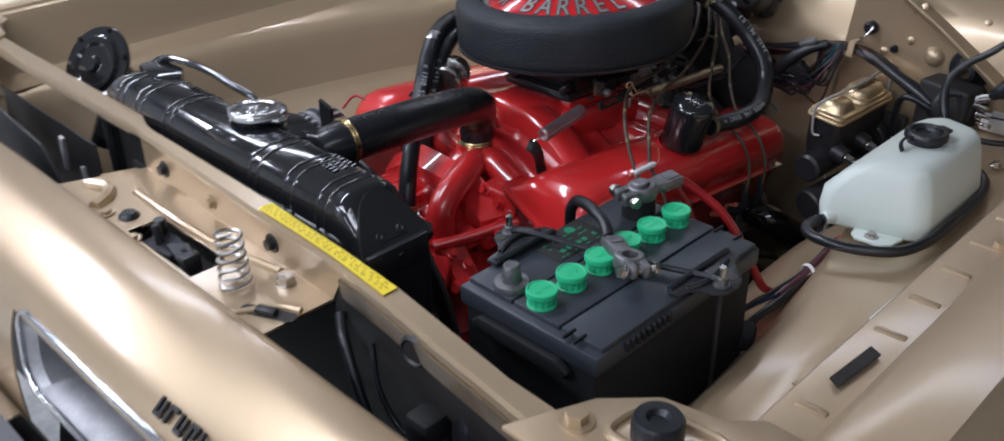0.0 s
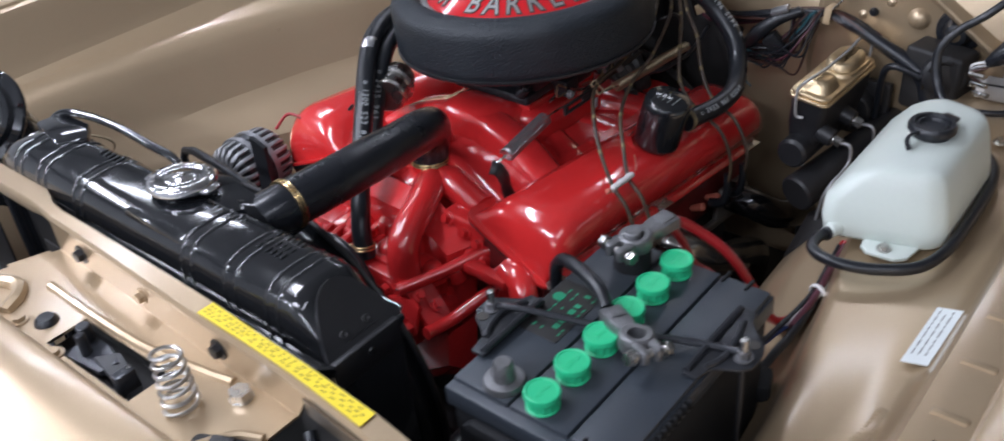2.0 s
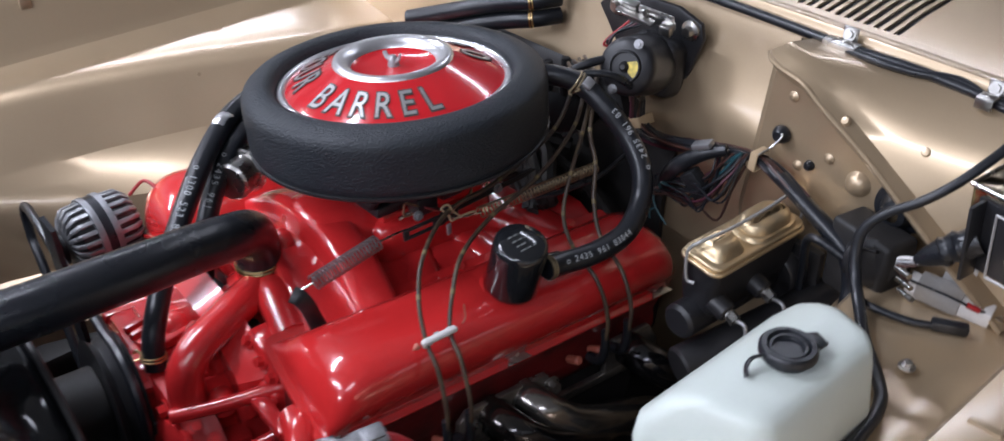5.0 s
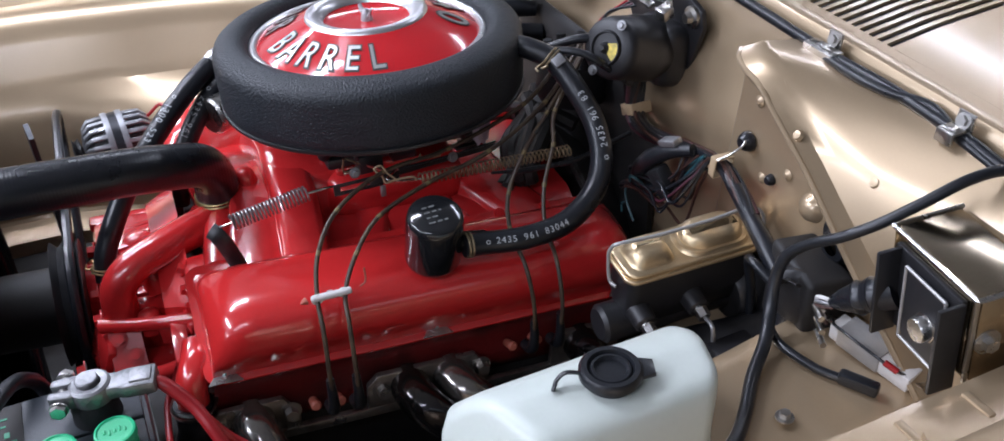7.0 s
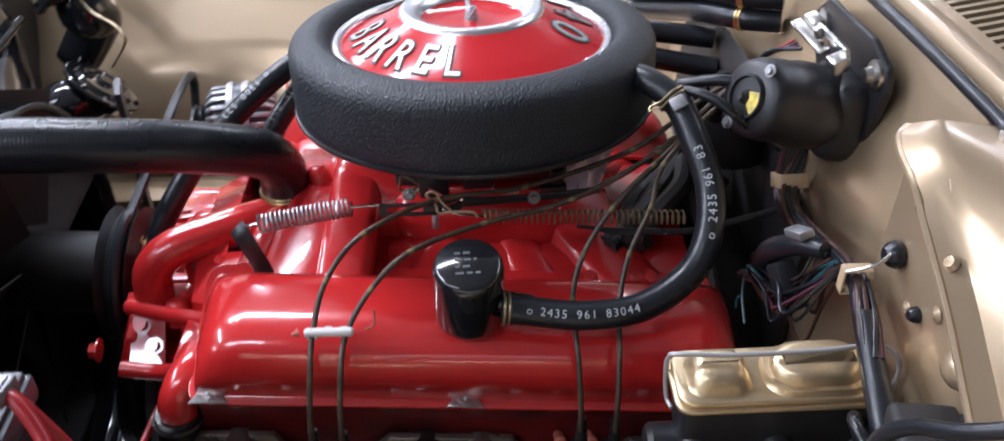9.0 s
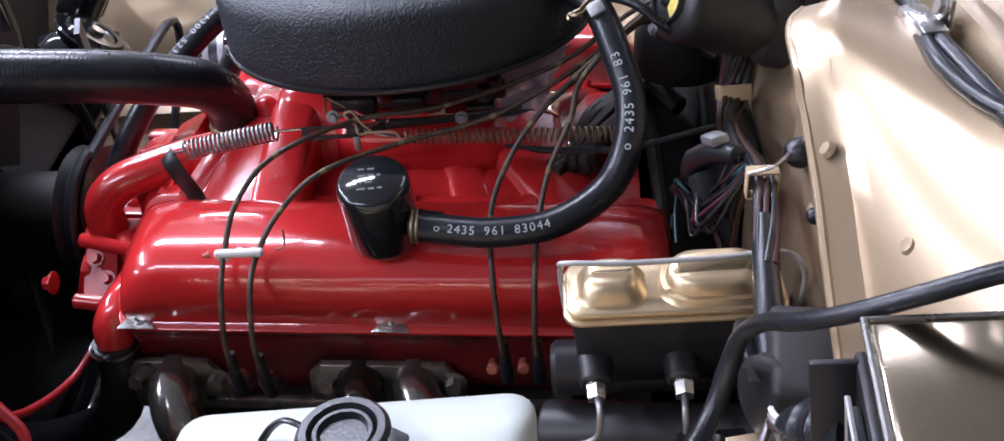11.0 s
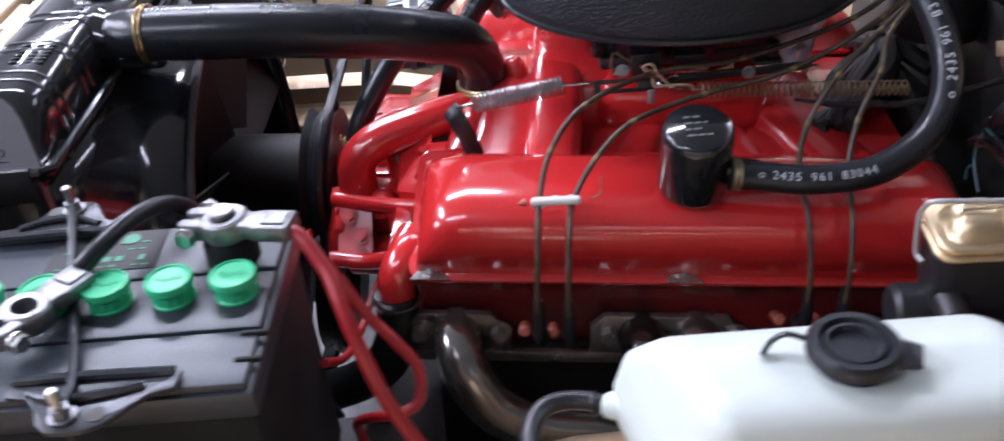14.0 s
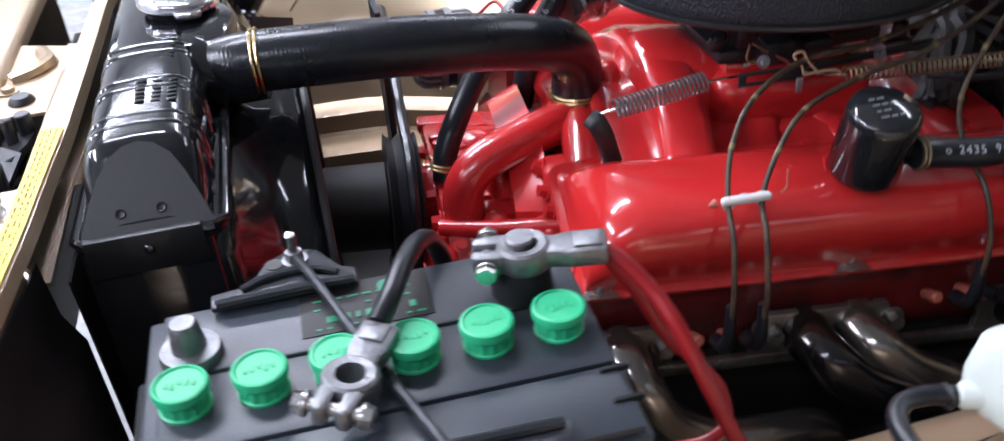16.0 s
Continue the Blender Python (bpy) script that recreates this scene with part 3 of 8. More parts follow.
# (x, back edge, front edge): the bar bows forward towards the driver's side
BAR = [(-0.155, 0.012, -0.001), (-0.13, 0.009, -0.004), (-0.05, 0.008, -0.0065), (0.05, 0.006, -0.0115), (0.13, 0.004, -0.0155), (0.20, 0.000, -0.017), (0.247, -0.002, -0.019), (0.265, -0.003, -0.020), (0.345, -0.009, -0.028), (0.425, -0.020, -0.040), (0.50, -0.031, -0.049), (0.57, -0.034, -0.058)]
rows += [[(x, b + 0.003, 0.862), (x, b, 0.871), (x, f, 0.871), (x, f - 0.002, 0.866), (x, f - 0.001, 0.861), (x, f + 0.003, 0.857), (x, f + 0.003 if x < 0.25 else f + 0.004, 0.815 if x < 0.25 else 0.848)] for x, b, f in BAR]
support = part("radiator_support", sheet(bm, rows, 0.0025), GOLD, car, "gold radiator support bar across the front", 30)
# driver's side face below the bar, coloured near black
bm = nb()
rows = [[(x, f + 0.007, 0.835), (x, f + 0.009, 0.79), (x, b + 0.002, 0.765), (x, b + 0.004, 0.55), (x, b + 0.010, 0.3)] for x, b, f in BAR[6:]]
part("support_face", sheet(bm, rows, 0.002), BLACK_DEEP, support, "black lower face")
# strip under the bar: its shade is painted in with the darker gold
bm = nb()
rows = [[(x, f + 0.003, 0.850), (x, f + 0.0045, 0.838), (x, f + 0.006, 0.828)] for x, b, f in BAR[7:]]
part("support_face", sheet(bm, rows, 0.002), GOLD_SHADE, support, "gold face below the bar, shade put into its colour")
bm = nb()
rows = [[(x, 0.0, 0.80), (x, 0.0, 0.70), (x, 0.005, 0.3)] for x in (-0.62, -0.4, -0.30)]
part("support_face", sheet(bm, rows, 0.002), BLACK, support, "black lower face")
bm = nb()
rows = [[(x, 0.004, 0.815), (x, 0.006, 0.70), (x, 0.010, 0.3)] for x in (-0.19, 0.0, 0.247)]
part("support_face", sheet(bm, rows, 0.002), BLACK_DEEP, support, "black lower face")
for p in ((-0.095, -0.0020, 0.836), (0.146, -0.0130, 0.838)):
    part("body_bolt", hexbolt(nb(), p, (0, -1, 0), 0.007, 0.006), BLACK, support, "dark bolt")
part("body_bolt", hexbolt(nb(), (0.018, -0.0068, 0.835), (0, -1, 0), 0.006, 0.005), GOLD, support, "gold painted bolt")
bm = nb()
lathe(bm, [(0.010, 0), (0.013, 0.003), (0.016, 0.0)], at(0.388, -0.0315, 0.838, 90, 0, 10), 20)
part("grommet_ring", bm, BLACK, support)
bm = nb()
lathe(bm, [(0, 0.0008), (0.0105, 0.0008), (0.0105, 0)], at(0.388, -0.0325, 0.838, 90, 0, 10), 20)
part("grommet_hole", bm, BLACK_DEEP, support, "dark hole")

# yellow caution sticker on the bar, with bars for the fine print
def bar_y(x, u):
    xs, bs, fs = zip(*BAR)
    b, f = float(np.interp(x, xs, bs)), float(np.interp(x, xs, fs))
    return f + 0.0015 + (b - f - 0.003) * u


XS = [0.130 + 0.0214 * k for k in range(11)]
sticker = tagged(part("caution_sticker", sheet(nb(), [[(x, bar_y(x, 0), 0.8730), (x, bar_y(x, 1), 0.8730)] for x in XS], 0.0006), YELLOW), "yellow caution sticker with fine print on the radiator support", "sticker")
bm = nb()
random.seed(4)
for r in range(3):
    x = 0.134
    while x < 0.338:
        w = random.uniform(0.002, 0.006)
        box(bm, (x + w / 2, bar_y(x, 0.25 + 0.25 * r), 0.8736), (w, 0.0009, 0.0004))
        x += w + random.uniform(0.002, 0.008)
tagged(part("fine_print", bm, FAINT_INK, sticker, "unreadable print"), kind="stuff")

# hood latch panel with its opening
bm = nb()
Z = 0.818
for x0, y0, x1, y1 in ((-0.176, -0.048, 0.247, -0.008), (-0.155, -0.008, 0.12, 0.002), (0.112, -0.098, 0.247, -0.048), (-0.19, -0.098, -0.022, -0.048), (-0.022, -0.098, 0.112, -0.090)):
    prism(bm, [(x0, y0), (x1, y0), (x1, y1), (x0 + 0.4 * (y1 - y0) * (x0 < -0.1), y1)], Z - 0.003, Z)
latch_panel = part("latch_panel", bm, GOLD, car, "gold hood latch shelf", 30)
bm = nb()
tube(bm, [(-0.10, -0.040, Z), (-0.02, -0.042, Z + 0.001), (0.06, -0.040, Z), (0.13, -0.030, Z), (0.17, -0.022, Z)], 0.005, 8, flat=1.0)
part("stamped_rib", bm, GOLD, latch_panel)
bm = nb()
tube(bm, [(-0.16, -0.07, Z), (-0.13, -0.060, Z + 0.002), (-0.11, -0.070, Z + 0.002), (-0.10, -0.09, Z)], 0.008, 8)
part("stamped_rib", bm, GOLD, latch_panel)
bm = nb()
prism(bm, rounded(-0.03, -0.007, 0.03, 0.007, 0.006), 0, 0.001, at(0.223, -0.072, Z + 0.0002, 0, 0, 24))
part("slot", bm, BLACK_DEEP, latch_panel, "dark slot")
bm = nb()
box(bm, (0, 0, 0.004), (0.022, 0.010, 0.006), 0.002, at(0.222, -0.073, Z, 0, 0, 24))
part("clip", bm, BLACK, latch_panel, "black plastic clip")
bm = nb()
tube(bm, [(0.20, -0.092, Z), (0.222, -0.062, Z + 0.002), (0.245, -0.050, Z + 0.002)], 0.004, 8)
part("stamped_rib", bm, GOLD, latch_panel)
part("shelf_bolt", hexbolt(nb(), (0.191, -0.030, Z), (0, 0, 1), 0.0105, 0.008, 1.0), STEEL, latch_panel, "grey hex bolt")
bm = nb()
lathe(bm, [(0, 0.006), (0.008, 0.006), (0.011, 0.003), (0.012, 0)], at(-0.051, -0.073, Z), 20)
part("rubber_plug", bm, RUBBER, latch_panel, "black rubber plug")
for p in ((-0.075, -0.088, Z), (0.0, -0.094, Z)):
    part("shelf_bolt", hexbolt(nb(), p, (0, 0, 1), 0.006, 0.004), GOLD, latch_panel, "gold painted bolt")

# latch mechanism in the opening
latch = thing("hood_latch", (0.045, -0.066, 0.79), "dark steel hood latch in the shelf opening", "hood latch")
bm = nb()
box(bm, (0.045, -0.069, 0.795), (0.17, 0.050, 0.004), 0.001)
part("base_plate", bm, BLACK_DEEP, latch)
bm = nb()
prism(bm, [(-0.035, -0.012), (0.03, -0.016), (0.04, 0.0), (0.012, 0.012), (-0.02, 0.016)], 0, 0.006, at(0.02, -0.068, 0.806, 12, -8, 6))
part("jaw", bm, HOLD, latch, "dull grey latch jaw")
bm = nb()
prism(bm, [(-0.03, -0.008), (0.035, -0.006), (0.035, 0.008), (-0.02, 0.012)], 0, 0.005, at(0.066, -0.072, 0.808, 0, 14, -8))
part("lever", bm, BLACK, latch, "black latch lever")
bm = nb()
cyl(bm, (0.0, -0.062, 0.80), (0.0, -0.062, 0.83), 0.007, n=14, bev=0.001)
cyl(bm, (0.016, -0.072, 0.80), (0.012, -0.072, 0.832), 0.005, n=14, bev=0.001)
part("pivot_pin", bm, HOLD, latch, "dull grey pivots")
bm = nb()
box(bm, (0.085, -0.075, 0.815), (0.012, 0.02, 0.024), 0.002)
part("catch", bm, HOLD, latch)

spring = tagged(part("hood_spring", coil(nb(), (0.158, -0.066, Z + 0.002), (0.153, -0.063, 0.878), 0.0150, 0.0118, 6.3, 0.0019, 7, 20), STEEL), "bright coil spring standing on the latch shelf", "spring")

# nose panel: rear edge, crown and front
PROF = [(-0.094, 0.812), (-0.096, 0.822), (-0.102, 0.8265), (-0.118, 0.8285), (-0.138, 0.828), (-0.160, 0.8235), (-0.180, 0.8165), (-0.197, 0.8075), (-0.210, 0.7965), (-0.219, 0.783), (-0.226, 0.768), (-0.233, 0.742), (-0.238, 0.70), (-0.239, 0.64), (-0.234, 0.55)]
PROF = [(q.y, q.z) for q in curve_pts([(0, y, z) for y, z in PROF], 4)]
nose = None
for x0, x1, n, last in ((-0.66, -0.026, 17, len(PROF)), (-0.026, 0.66, 18, 38)):
    rows = []
    for i in range(n):
        x = x0 + (x1 - x0) * i / (n - 1)
        sag = 0.012 * (abs(x) / 0.66) ** 3
        rows.append([(x, y + sag * 0.5, z - sag) for y, z in PROF[:last]])
    nose = part("nose_panel", sheet(nb(), rows, 0.002), GOLD, car, "gold nose panel over the grille", 80)
# chrome bezel and dark grille
grille = thing("grille", (0.27, -0.22, 0.6), "dark grey grille recess with a polished bezel", "grille")
path = [(x, y) for x, y in rounded(-0.024, 0.692, 0.60, 0.788, 0.036, 8)]
ring = [(x, -0.2175 - (0.79 - z) * 0.12, z) for x, z in path]
bm = nb()
tube(bm, ring + [ring[0]], 0.0042, 10, smooth=False, caps=False)
part("bezel", bm, CHROME, grille, "polished chrome bezel")
ring2 = [(0.302 + (x - 0.302) * 0.955, y + 0.012, 0.740 + (z - 0.740) * 0.84) for x, y, z in ring]
bm = nb()
loft(bm, [ring, ring2, [(x, -0.18, z) for x, y, z in ring2]], caps=False)
part("surround", bm, ALU, grille, "grey inner surround")
bm = nb()
rows = [[(x, -0.190, 0.80), (x, -0.178, 0.74), (x, -0.182, 0.68), (x, -0.205, 0.62), (x, -0.225, 0.54)] for x in (-0.04, 0.1, 0.3, 0.62)]
part("grille_back", sheet(bm, rows, 0.003), GRILLE_DARK, grille, "smooth blue-grey backing")
bm = nb()
for k in range(8):
    m = frame_m((0.258 + 0.0165 * k, -0.2015, 0.8045), (1, 0, 0), (0, -0.62, 0.78))
    box(bm, (-0.0035, 0, 0.002), (0.0036, 0.017, 0.004), 0.0006, m, seg=1)
    box(bm, (0.0015, 0.0065 if k % 2 else -0.0065, 0.002), (0.0100, 0.0042, 0.004), 0.0006, m, seg=1)
    if k % 3 != 1:
        box(bm, (0.0040, 0.002, 0.002), (0.0036, 0.011, 0.004), 0.0006, m, seg=1)
tagged(part("emblem_letters", bm, BLACK), "row of small black emblem blocks on the nose", "emblem")
bm = nb()
secs = []
for i in range(9):
    x = -0.8 + 0.2 * i
    secs.append([(x, -0.278 + 0.045 * math.cos(a), 0.608 + 0.078 * math.sin(a)) for a in [2 * math.pi * k / 14 for k in range(14)]])
loft(bm, secs)
tagged(part("bumper", bm, CHROME), "chrome front bumper below the grille", "bumper")

# corner brackets with rubber hood bumpers
for sx in (1, -1):
    o = 0.0 if sx > 0 else 0.025
    bm = nb()
    poly = [(0.535, -0.075), (0.565, -0.005), (0.60, 0.030), (0.648, 0.040), (0.668, 0.06), (0.70, 0.06), (0.705, -0.075)]
    prism(bm, [(sx * (x + o), y) for x, y in poly], 0.868, 0.874, None, 0.002)
    br = part("corner_bracket", bm, GOLD, car, "gold corner bracket")
    bm = nb()
    tube(bm, [(sx * (x + o), y, 0.8745) for x, y in ((0.60, 0.012), (0.66, 0.018), (0.67, -0.002), (0.655, -0.02), (0.60, -0.03), (0.593, -0.008), (0.60, 0.012))], 0.004, 8)
    part("stamped_rib", bm, GOLD, br)
    part("bracket_bolt", hexbolt(nb(), (sx * (0.572 + o), -0.035, 0.874), (0, 0, 1), 0.009, 0.007), GOLD, br, "gold painted bolt")
    bm = nb()
    lathe(bm, [(0, 0.014), (0.006, 0.014), (0.009, 0.018), (0.017, 0.018), (0.019, 0.015), (0.019, 0.0), (0, 0)], at(sx * (0.623 + o), -0.008, 0.874), 28)
    tagged(part("hood_bumper", bm, RUBBER), "black rubber hood stop on the corner bracket", "hood stop", "hood stops")

# ---------- the engine ----------
ENG = at(-0.036, 0.399, 0.68) @ rot(0, 0, -3) @ rot(-4.2, 0, 0)
engine = thing("engine", (-0.03, 0.62, 0.3), "glossy red V8 engine with painted valve covers", "engine")


def epart(name, bm, mat=None, parent=None, label="", angle=38):
    bm.transform(ENG)
    return part(name, bm, mat or RED, parent or engine, label, angle)


BASE = V((0.240, 0, -0.003))
BS, BH = V((-0.914, 0, 0.405)), V((0.405, 0, 0.914))
COVER = [(0, 0), (-0.002, 0.030), (-0.001, 0.044), (0.004, 0.056), (0.012, 0.0655), (0.024, 0.0715), (0.038, 0.0722), (0.055, 0.068), (0.080, 0.058), (0.095, 0.050), (0.106, 0.039), (0.116, 0.020), (0.126, 0)]


def cover_sections(sx):
    secs = []
    ends = [(-0.012, 0.0), (-0.0115, 0.28), (-0.009, 0.50), (-0.003, 0.70), (0.007, 0.86), (0.020, 0.955), (0.036, 1.0)]
    vs = ends + [(0.10 + 0.04 * i, 1.0) for i in range(7)] + [(0.466 - v, k) for v, k in ends[::-1]]
    for v, k in vs:
        sec = []
        for s, h in COVER:
            ss = 0.063 + (s - 0.063) * (0.93 + 0.07 * min(1, k * 1.2) if h else 1)
            p = BASE + BS * ss + BH * (h * (k if h else 0) + 0.0001)
            sec.append((sx * p.x, v, p.z))
        secs.append(sec)
    return secs


for sx in (1, -1):
    bm = nb()
    loft(bm, cover_sections(sx))
    cover = epart("valve_cover", bm, RED, engine, "glossy red valve cover", 42)
    bm = nb()
    t = nb()
    prism(t, rounded(-0.008, -0.020, 0.136, 0.476, 0.016), -0.004, 0.0015, None, 0.0015)
    # s runs along x, v along y
    mm = Matrix(((sx * BS.x, 0, sx * BH.x, sx * BASE.x), (0, 1, 0, 0), (BS.z, 0, BH.z, BASE.z), (0, 0, 0, 1)))
    join(bm, t, mm)
    bmesh.ops.recalc_face_normals(bm, faces=bm.faces[:])
    epart("flange", bm, RED, cover)
    bm = nb()
    t = nb()
    prism(t, rounded(-0.006, -0.018, 0.134, 0.474, 0.016), -0.008, -0.0045)
    join(bm, t, mm)
    bmesh.ops.recalc_face_normals(bm, faces=bm.faces[:])
    epart("gasket", bm, BLACK, cover, "thin dark gasket")
    for v in (0.0, 0.229, 0.458):
        p = V((sx * 0.2365, v, 0.0005))
        d = V((sx * BH.x, 0, BH.z))
        bm = nb()
        prism(bm, [(-0.013, -0.018), (0.010, 0.0), (-0.013, 0.018)], 0.0, 0.0022, frame_m(p, (sx * BS.x, 0, BS.z), d), 0.0008)
        sp = epart("spreader_washer", bm, STEEL, cover, "small steel triangle under the bolt")
        epart("cover_bolt", hexbolt(nb(), p + d * 0.002, d, 0.0065, 0.006), STEEL, sp)
    # head: shade below the cover is painted in, along with grime
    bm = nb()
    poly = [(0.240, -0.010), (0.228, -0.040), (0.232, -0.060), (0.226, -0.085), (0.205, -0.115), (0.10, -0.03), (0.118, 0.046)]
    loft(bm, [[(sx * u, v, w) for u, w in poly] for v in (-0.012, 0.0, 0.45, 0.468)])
    head = epart("cylinder_head", bm, RED_SHADED, engine, "dark red cylinder head, shade and grime in its colour")
    # block side: black in place of red, painting in the shade under the headers
    bm = nb()
    poly = [(0.0, 0.02), (0.115, 0.0), (0.20, -0.11), (0.215, -0.16), (0.19, -0.30), (0.0, -0.34)]
    loft(bm, [[(sx * u, v, w) for u, w in poly] for v in (0.0, 0.46)])
    epart("engine_block", bm, BLACK_DEEP, engine, "lower block blackened for the shade under the headers")

# intake manifold: floor, plenum, water crossover and runners
bm = nb()
loft(bm, [[(u, v, w) for u, w in ((-0.135, 0.035), (-0.09, 0.055), (0.09, 0.055), (0.135, 0.035), (0.10, -0.02), (-0.10, -0.02))] for v in (0.015, 0.03, 0.44, 0.455)])
intake = epart("intake_manifold", bm, RED_CAST, engine, "red cast intake manifold")
bm = nb()
box(bm, (0, 0.24, 0.075), (0.15, 0.17, 0.06), 0.02, seg=3)
box(bm, (0, 0.24, 0.108), (0.125, 0.145, 0.012), 0.004)
epart("carburettor_pad", bm, RED_CAST, intake)


def duct(path, half, tops, low=0.015, r=0.012):
    """A cast runner: flat-topped, with rounded shoulders, along (u, v) points."""
    q = [V((p[0], p[1], 0)) for p in path]
    secs = []
    for i, c in enumerate(q):
        d = (q[min(i + 1, len(q) - 1)] - q[max(i - 1, 0)]).normalized()
        s = V((-d.y, d.x, 0))
        t, h = tops[i], half[i]
        prof = [(-h, low), (-h, t - r), (-h + r * 0.3, t - r * 0.3), (-h + r, t), (h - r, t), (h - r * 0.3, t - r * 0.3), (h, t - r), (h, low)]
        secs.append([c + s * a + V((0, 0, z)) for a, z in prof])
    return loft(nb(), secs)


for sx in (1, -1):
    for path, half, tops in (
            (((0.0, 0.117), (0.045, 0.116), (0.085, 0.115), (0.115, 0.113), (0.146, 0.110)), (0.026, 0.026, 0.026, 0.026, 0.027), (0.117, 0.112, 0.099, 0.084, 0.064)),
            (((0.0, 0.085), (0.045, 0.078), (0.085, 0.070), (0.140, 0.058)), (0.036, 0.036, 0.036, 0.034), (0.078, 0.076, 0.068, 0.052)),
            (((0.02, 0.215), (0.075, 0.205), (0.145, 0.182)), (0.024, 0.023, 0.024), (0.072, 0.060, 0.046)),
            (((0.02, 0.270), (0.075, 0.285), (0.145, 0.305)), (0.024, 0.023, 0.024), (0.072, 0.060, 0.046)),
            (((0.0, 0.335), (0.045, 0.345), (0.085, 0.370), (0.140, 0.410)), (0.046, 0.040, 0.036, 0.032), (0.085, 0.080, 0.066, 0.045))):
        epart("runner", duct([(sx * u, v) for u, v in path], half, tops), RED_CAST, intake, "", 50)
bm = nb()
tube(bm, [(-0.115, 0.022, 0.035), (-0.07, 0.03, 0.044), (0.0, 0.036, 0.036), (0.05, 0.034, 0.044), (0.115, 0.022, 0.035)], [0.022, 0.024, 0.022, 0.024, 0.022], 14)
epart("water_crossover", bm, RED_CAST, intake, "", 60)
# broad web that rises from the crossover to the plenum
bm = nb()
loft(bm, [[(-0.085, 0.050, 0.045), (-0.05, 0.050, 0.062), (0.035, 0.050, 0.066), (0.075, 0.050, 0.056), (0.085, 0.050, 0.045)],
          [(-0.080, 0.075, 0.050), (-0.05, 0.075, 0.074), (0.03, 0.075, 0.077), (0.068, 0.075, 0.068), (0.080, 0.075, 0.050)],
          [(-0.070, 0.110, 0.055), (-0.05, 0.110, 0.082), (0.04, 0.110, 0.084), (0.062, 0.110, 0.074), (0.070, 0.110, 0.055)]])
epart("web", bm, RED_CAST, intake, "", 60)
# smooth plateau cast over the front runners
secs = []
for v, h, t in ((0.090, 0.046, 0.104), (0.094, 0.050, 0.112), (0.104, 0.054, 0.117), (0.130, 0.058, 0.119), (0.155, 0.058, 0.117), (0.185, 0.056, 0.113), (0.215, 0.052, 0.108)):
    secs.append([(-h - 0.012, v, 0.030), (-h, v, t - 0.030), (-h + 0.006, v, t - 0.013), (-h + 0.018, v, t - 0.003), (-h + 0.034, v, t), (h - 0.034, v, t), (h - 0.018, v, t - 0.003), (h - 0.006, v, t - 0.013), (h, v, t - 0.030), (h + 0.012, v, 0.030)])
epart("plateau", loft(nb(), secs), RED_CAST, intake, "", 60)
bm = nb()
lathe(bm, [(0, 0.020), (0.007, 0.019), (0.011, 0.014), (0.0125, 0.006), (0.014, -0.01)], at(-0.004, 0.073, 0.075, 12, 0, 0), 24)
epart("cast_boss", bm, RED_CAST, intake, "", 60)
bm = nb()
lathe(bm, [(0.034, 0.0), (0.034, 0.012), (0.030, 0.014), (0.036, 0.016), (0.036, 0.024), (0.028, 0.030), (0.022, 0.040), (0.021, 0.06), (0, 0.06)], at(-0.004, 0.040, 0.020, 6, 0, 0), 28)
epart("thermostat_housing", bm, RED_CAST, intake, "red thermostat neck")
for u, v in ((-0.044, 0.045), (0.036, 0.034)):
    bm = nb()
    box(bm, (u, v, 0.050), (0.026, 0.022, 0.014), 0.004)
    epart("housing_ear", bm, RED_CAST, intake)
    epart("housing_bolt", hexbolt(nb(), (u, v, 0.057), (0, 0, 1), 0.0075, 0.006), RED_CAST, intake)
for sx in (1, -1):
    for v in (0.05, 0.11, 0.235, 0.35, 0.41):
        epart("intake_bolt", hexbolt(nb(), (sx * 0.118, v, 0.047), (sx * 0.5, 0, 0.85), 0.007, 0.007), RED_CAST, intake)
bm = nb()
lathe(bm, [(0.0225, 0.086), (0.0225, 0.072), (0.027, 0.070), (0.028, 0.064), (0.034, 0.062), (0.037, 0.056), (0.037, 0.051), (0.042, 0.049), (0.0425, 0.040), (0.039, 0.038), (0.044, 0.036), (0.0445, 0.026), (0.041, 0.020), (0.044, 0.0), (0.050, -0.02)], at(-0.032, 0.441, 0.657, 3, 0, 0), 32)
neck = part("thermostat_neck", bm, RED_CAST, engine, "stacked red thermostat neck", 40)
for a in (0.5, 2.6, 4.2):
    part("neck_bolt", hexbolt(nb(), (-0.032 + 0.040 * math.cos(a), 0.441 + 0.040 * math.sin(a), 0.706), (0, 0, 1), 0.0065, 0.006), RED_CAST, neck)
# front of the engine: timing cover, water pump, outlets
bm = nb()
loft(bm, [[(u, -0.012, w) for u, w in ((-0.13, 0.01), (-0.06, 0.05), (0.06, 0.05), (0.13, 0.01), (0.12, -0.2), (0.0, -0.28), (-0.12, -0.2))],
          [(u, -0.045, w) for u, w in ((-0.11, 0.0), (-0.05, 0.035), (0.05, 0.035), (0.11, 0.0), (0.10, -0.18), (0.0, -0.25), (-0.10, -0.18))]])
timing = epart("timing_cover", bm, RED_CAST, engine, "red timing cover")
bm = nb()
box(bm, (-0.01, -0.070, -0.070), (0.205, 0.085, 0.115), 0.010)
box(bm, (-0.05, -0.055, -0.010), (0.10, 0.060, 0.016), 0.005)
box(bm, (0.03, -0.060, -0.012), (0.07, 0.075, 0.010), 0.004)
pump = epart("water_pump", bm, RED_CAST, engine, "red water pump body")
bm = nb()
box(bm, (-0.115, -0.060, -0.020), (0.022, 0.110, 0.016), 0.005)
epart("pump_rail", bm, RED_CAST, pump, "red casting rail")
bm = nb()
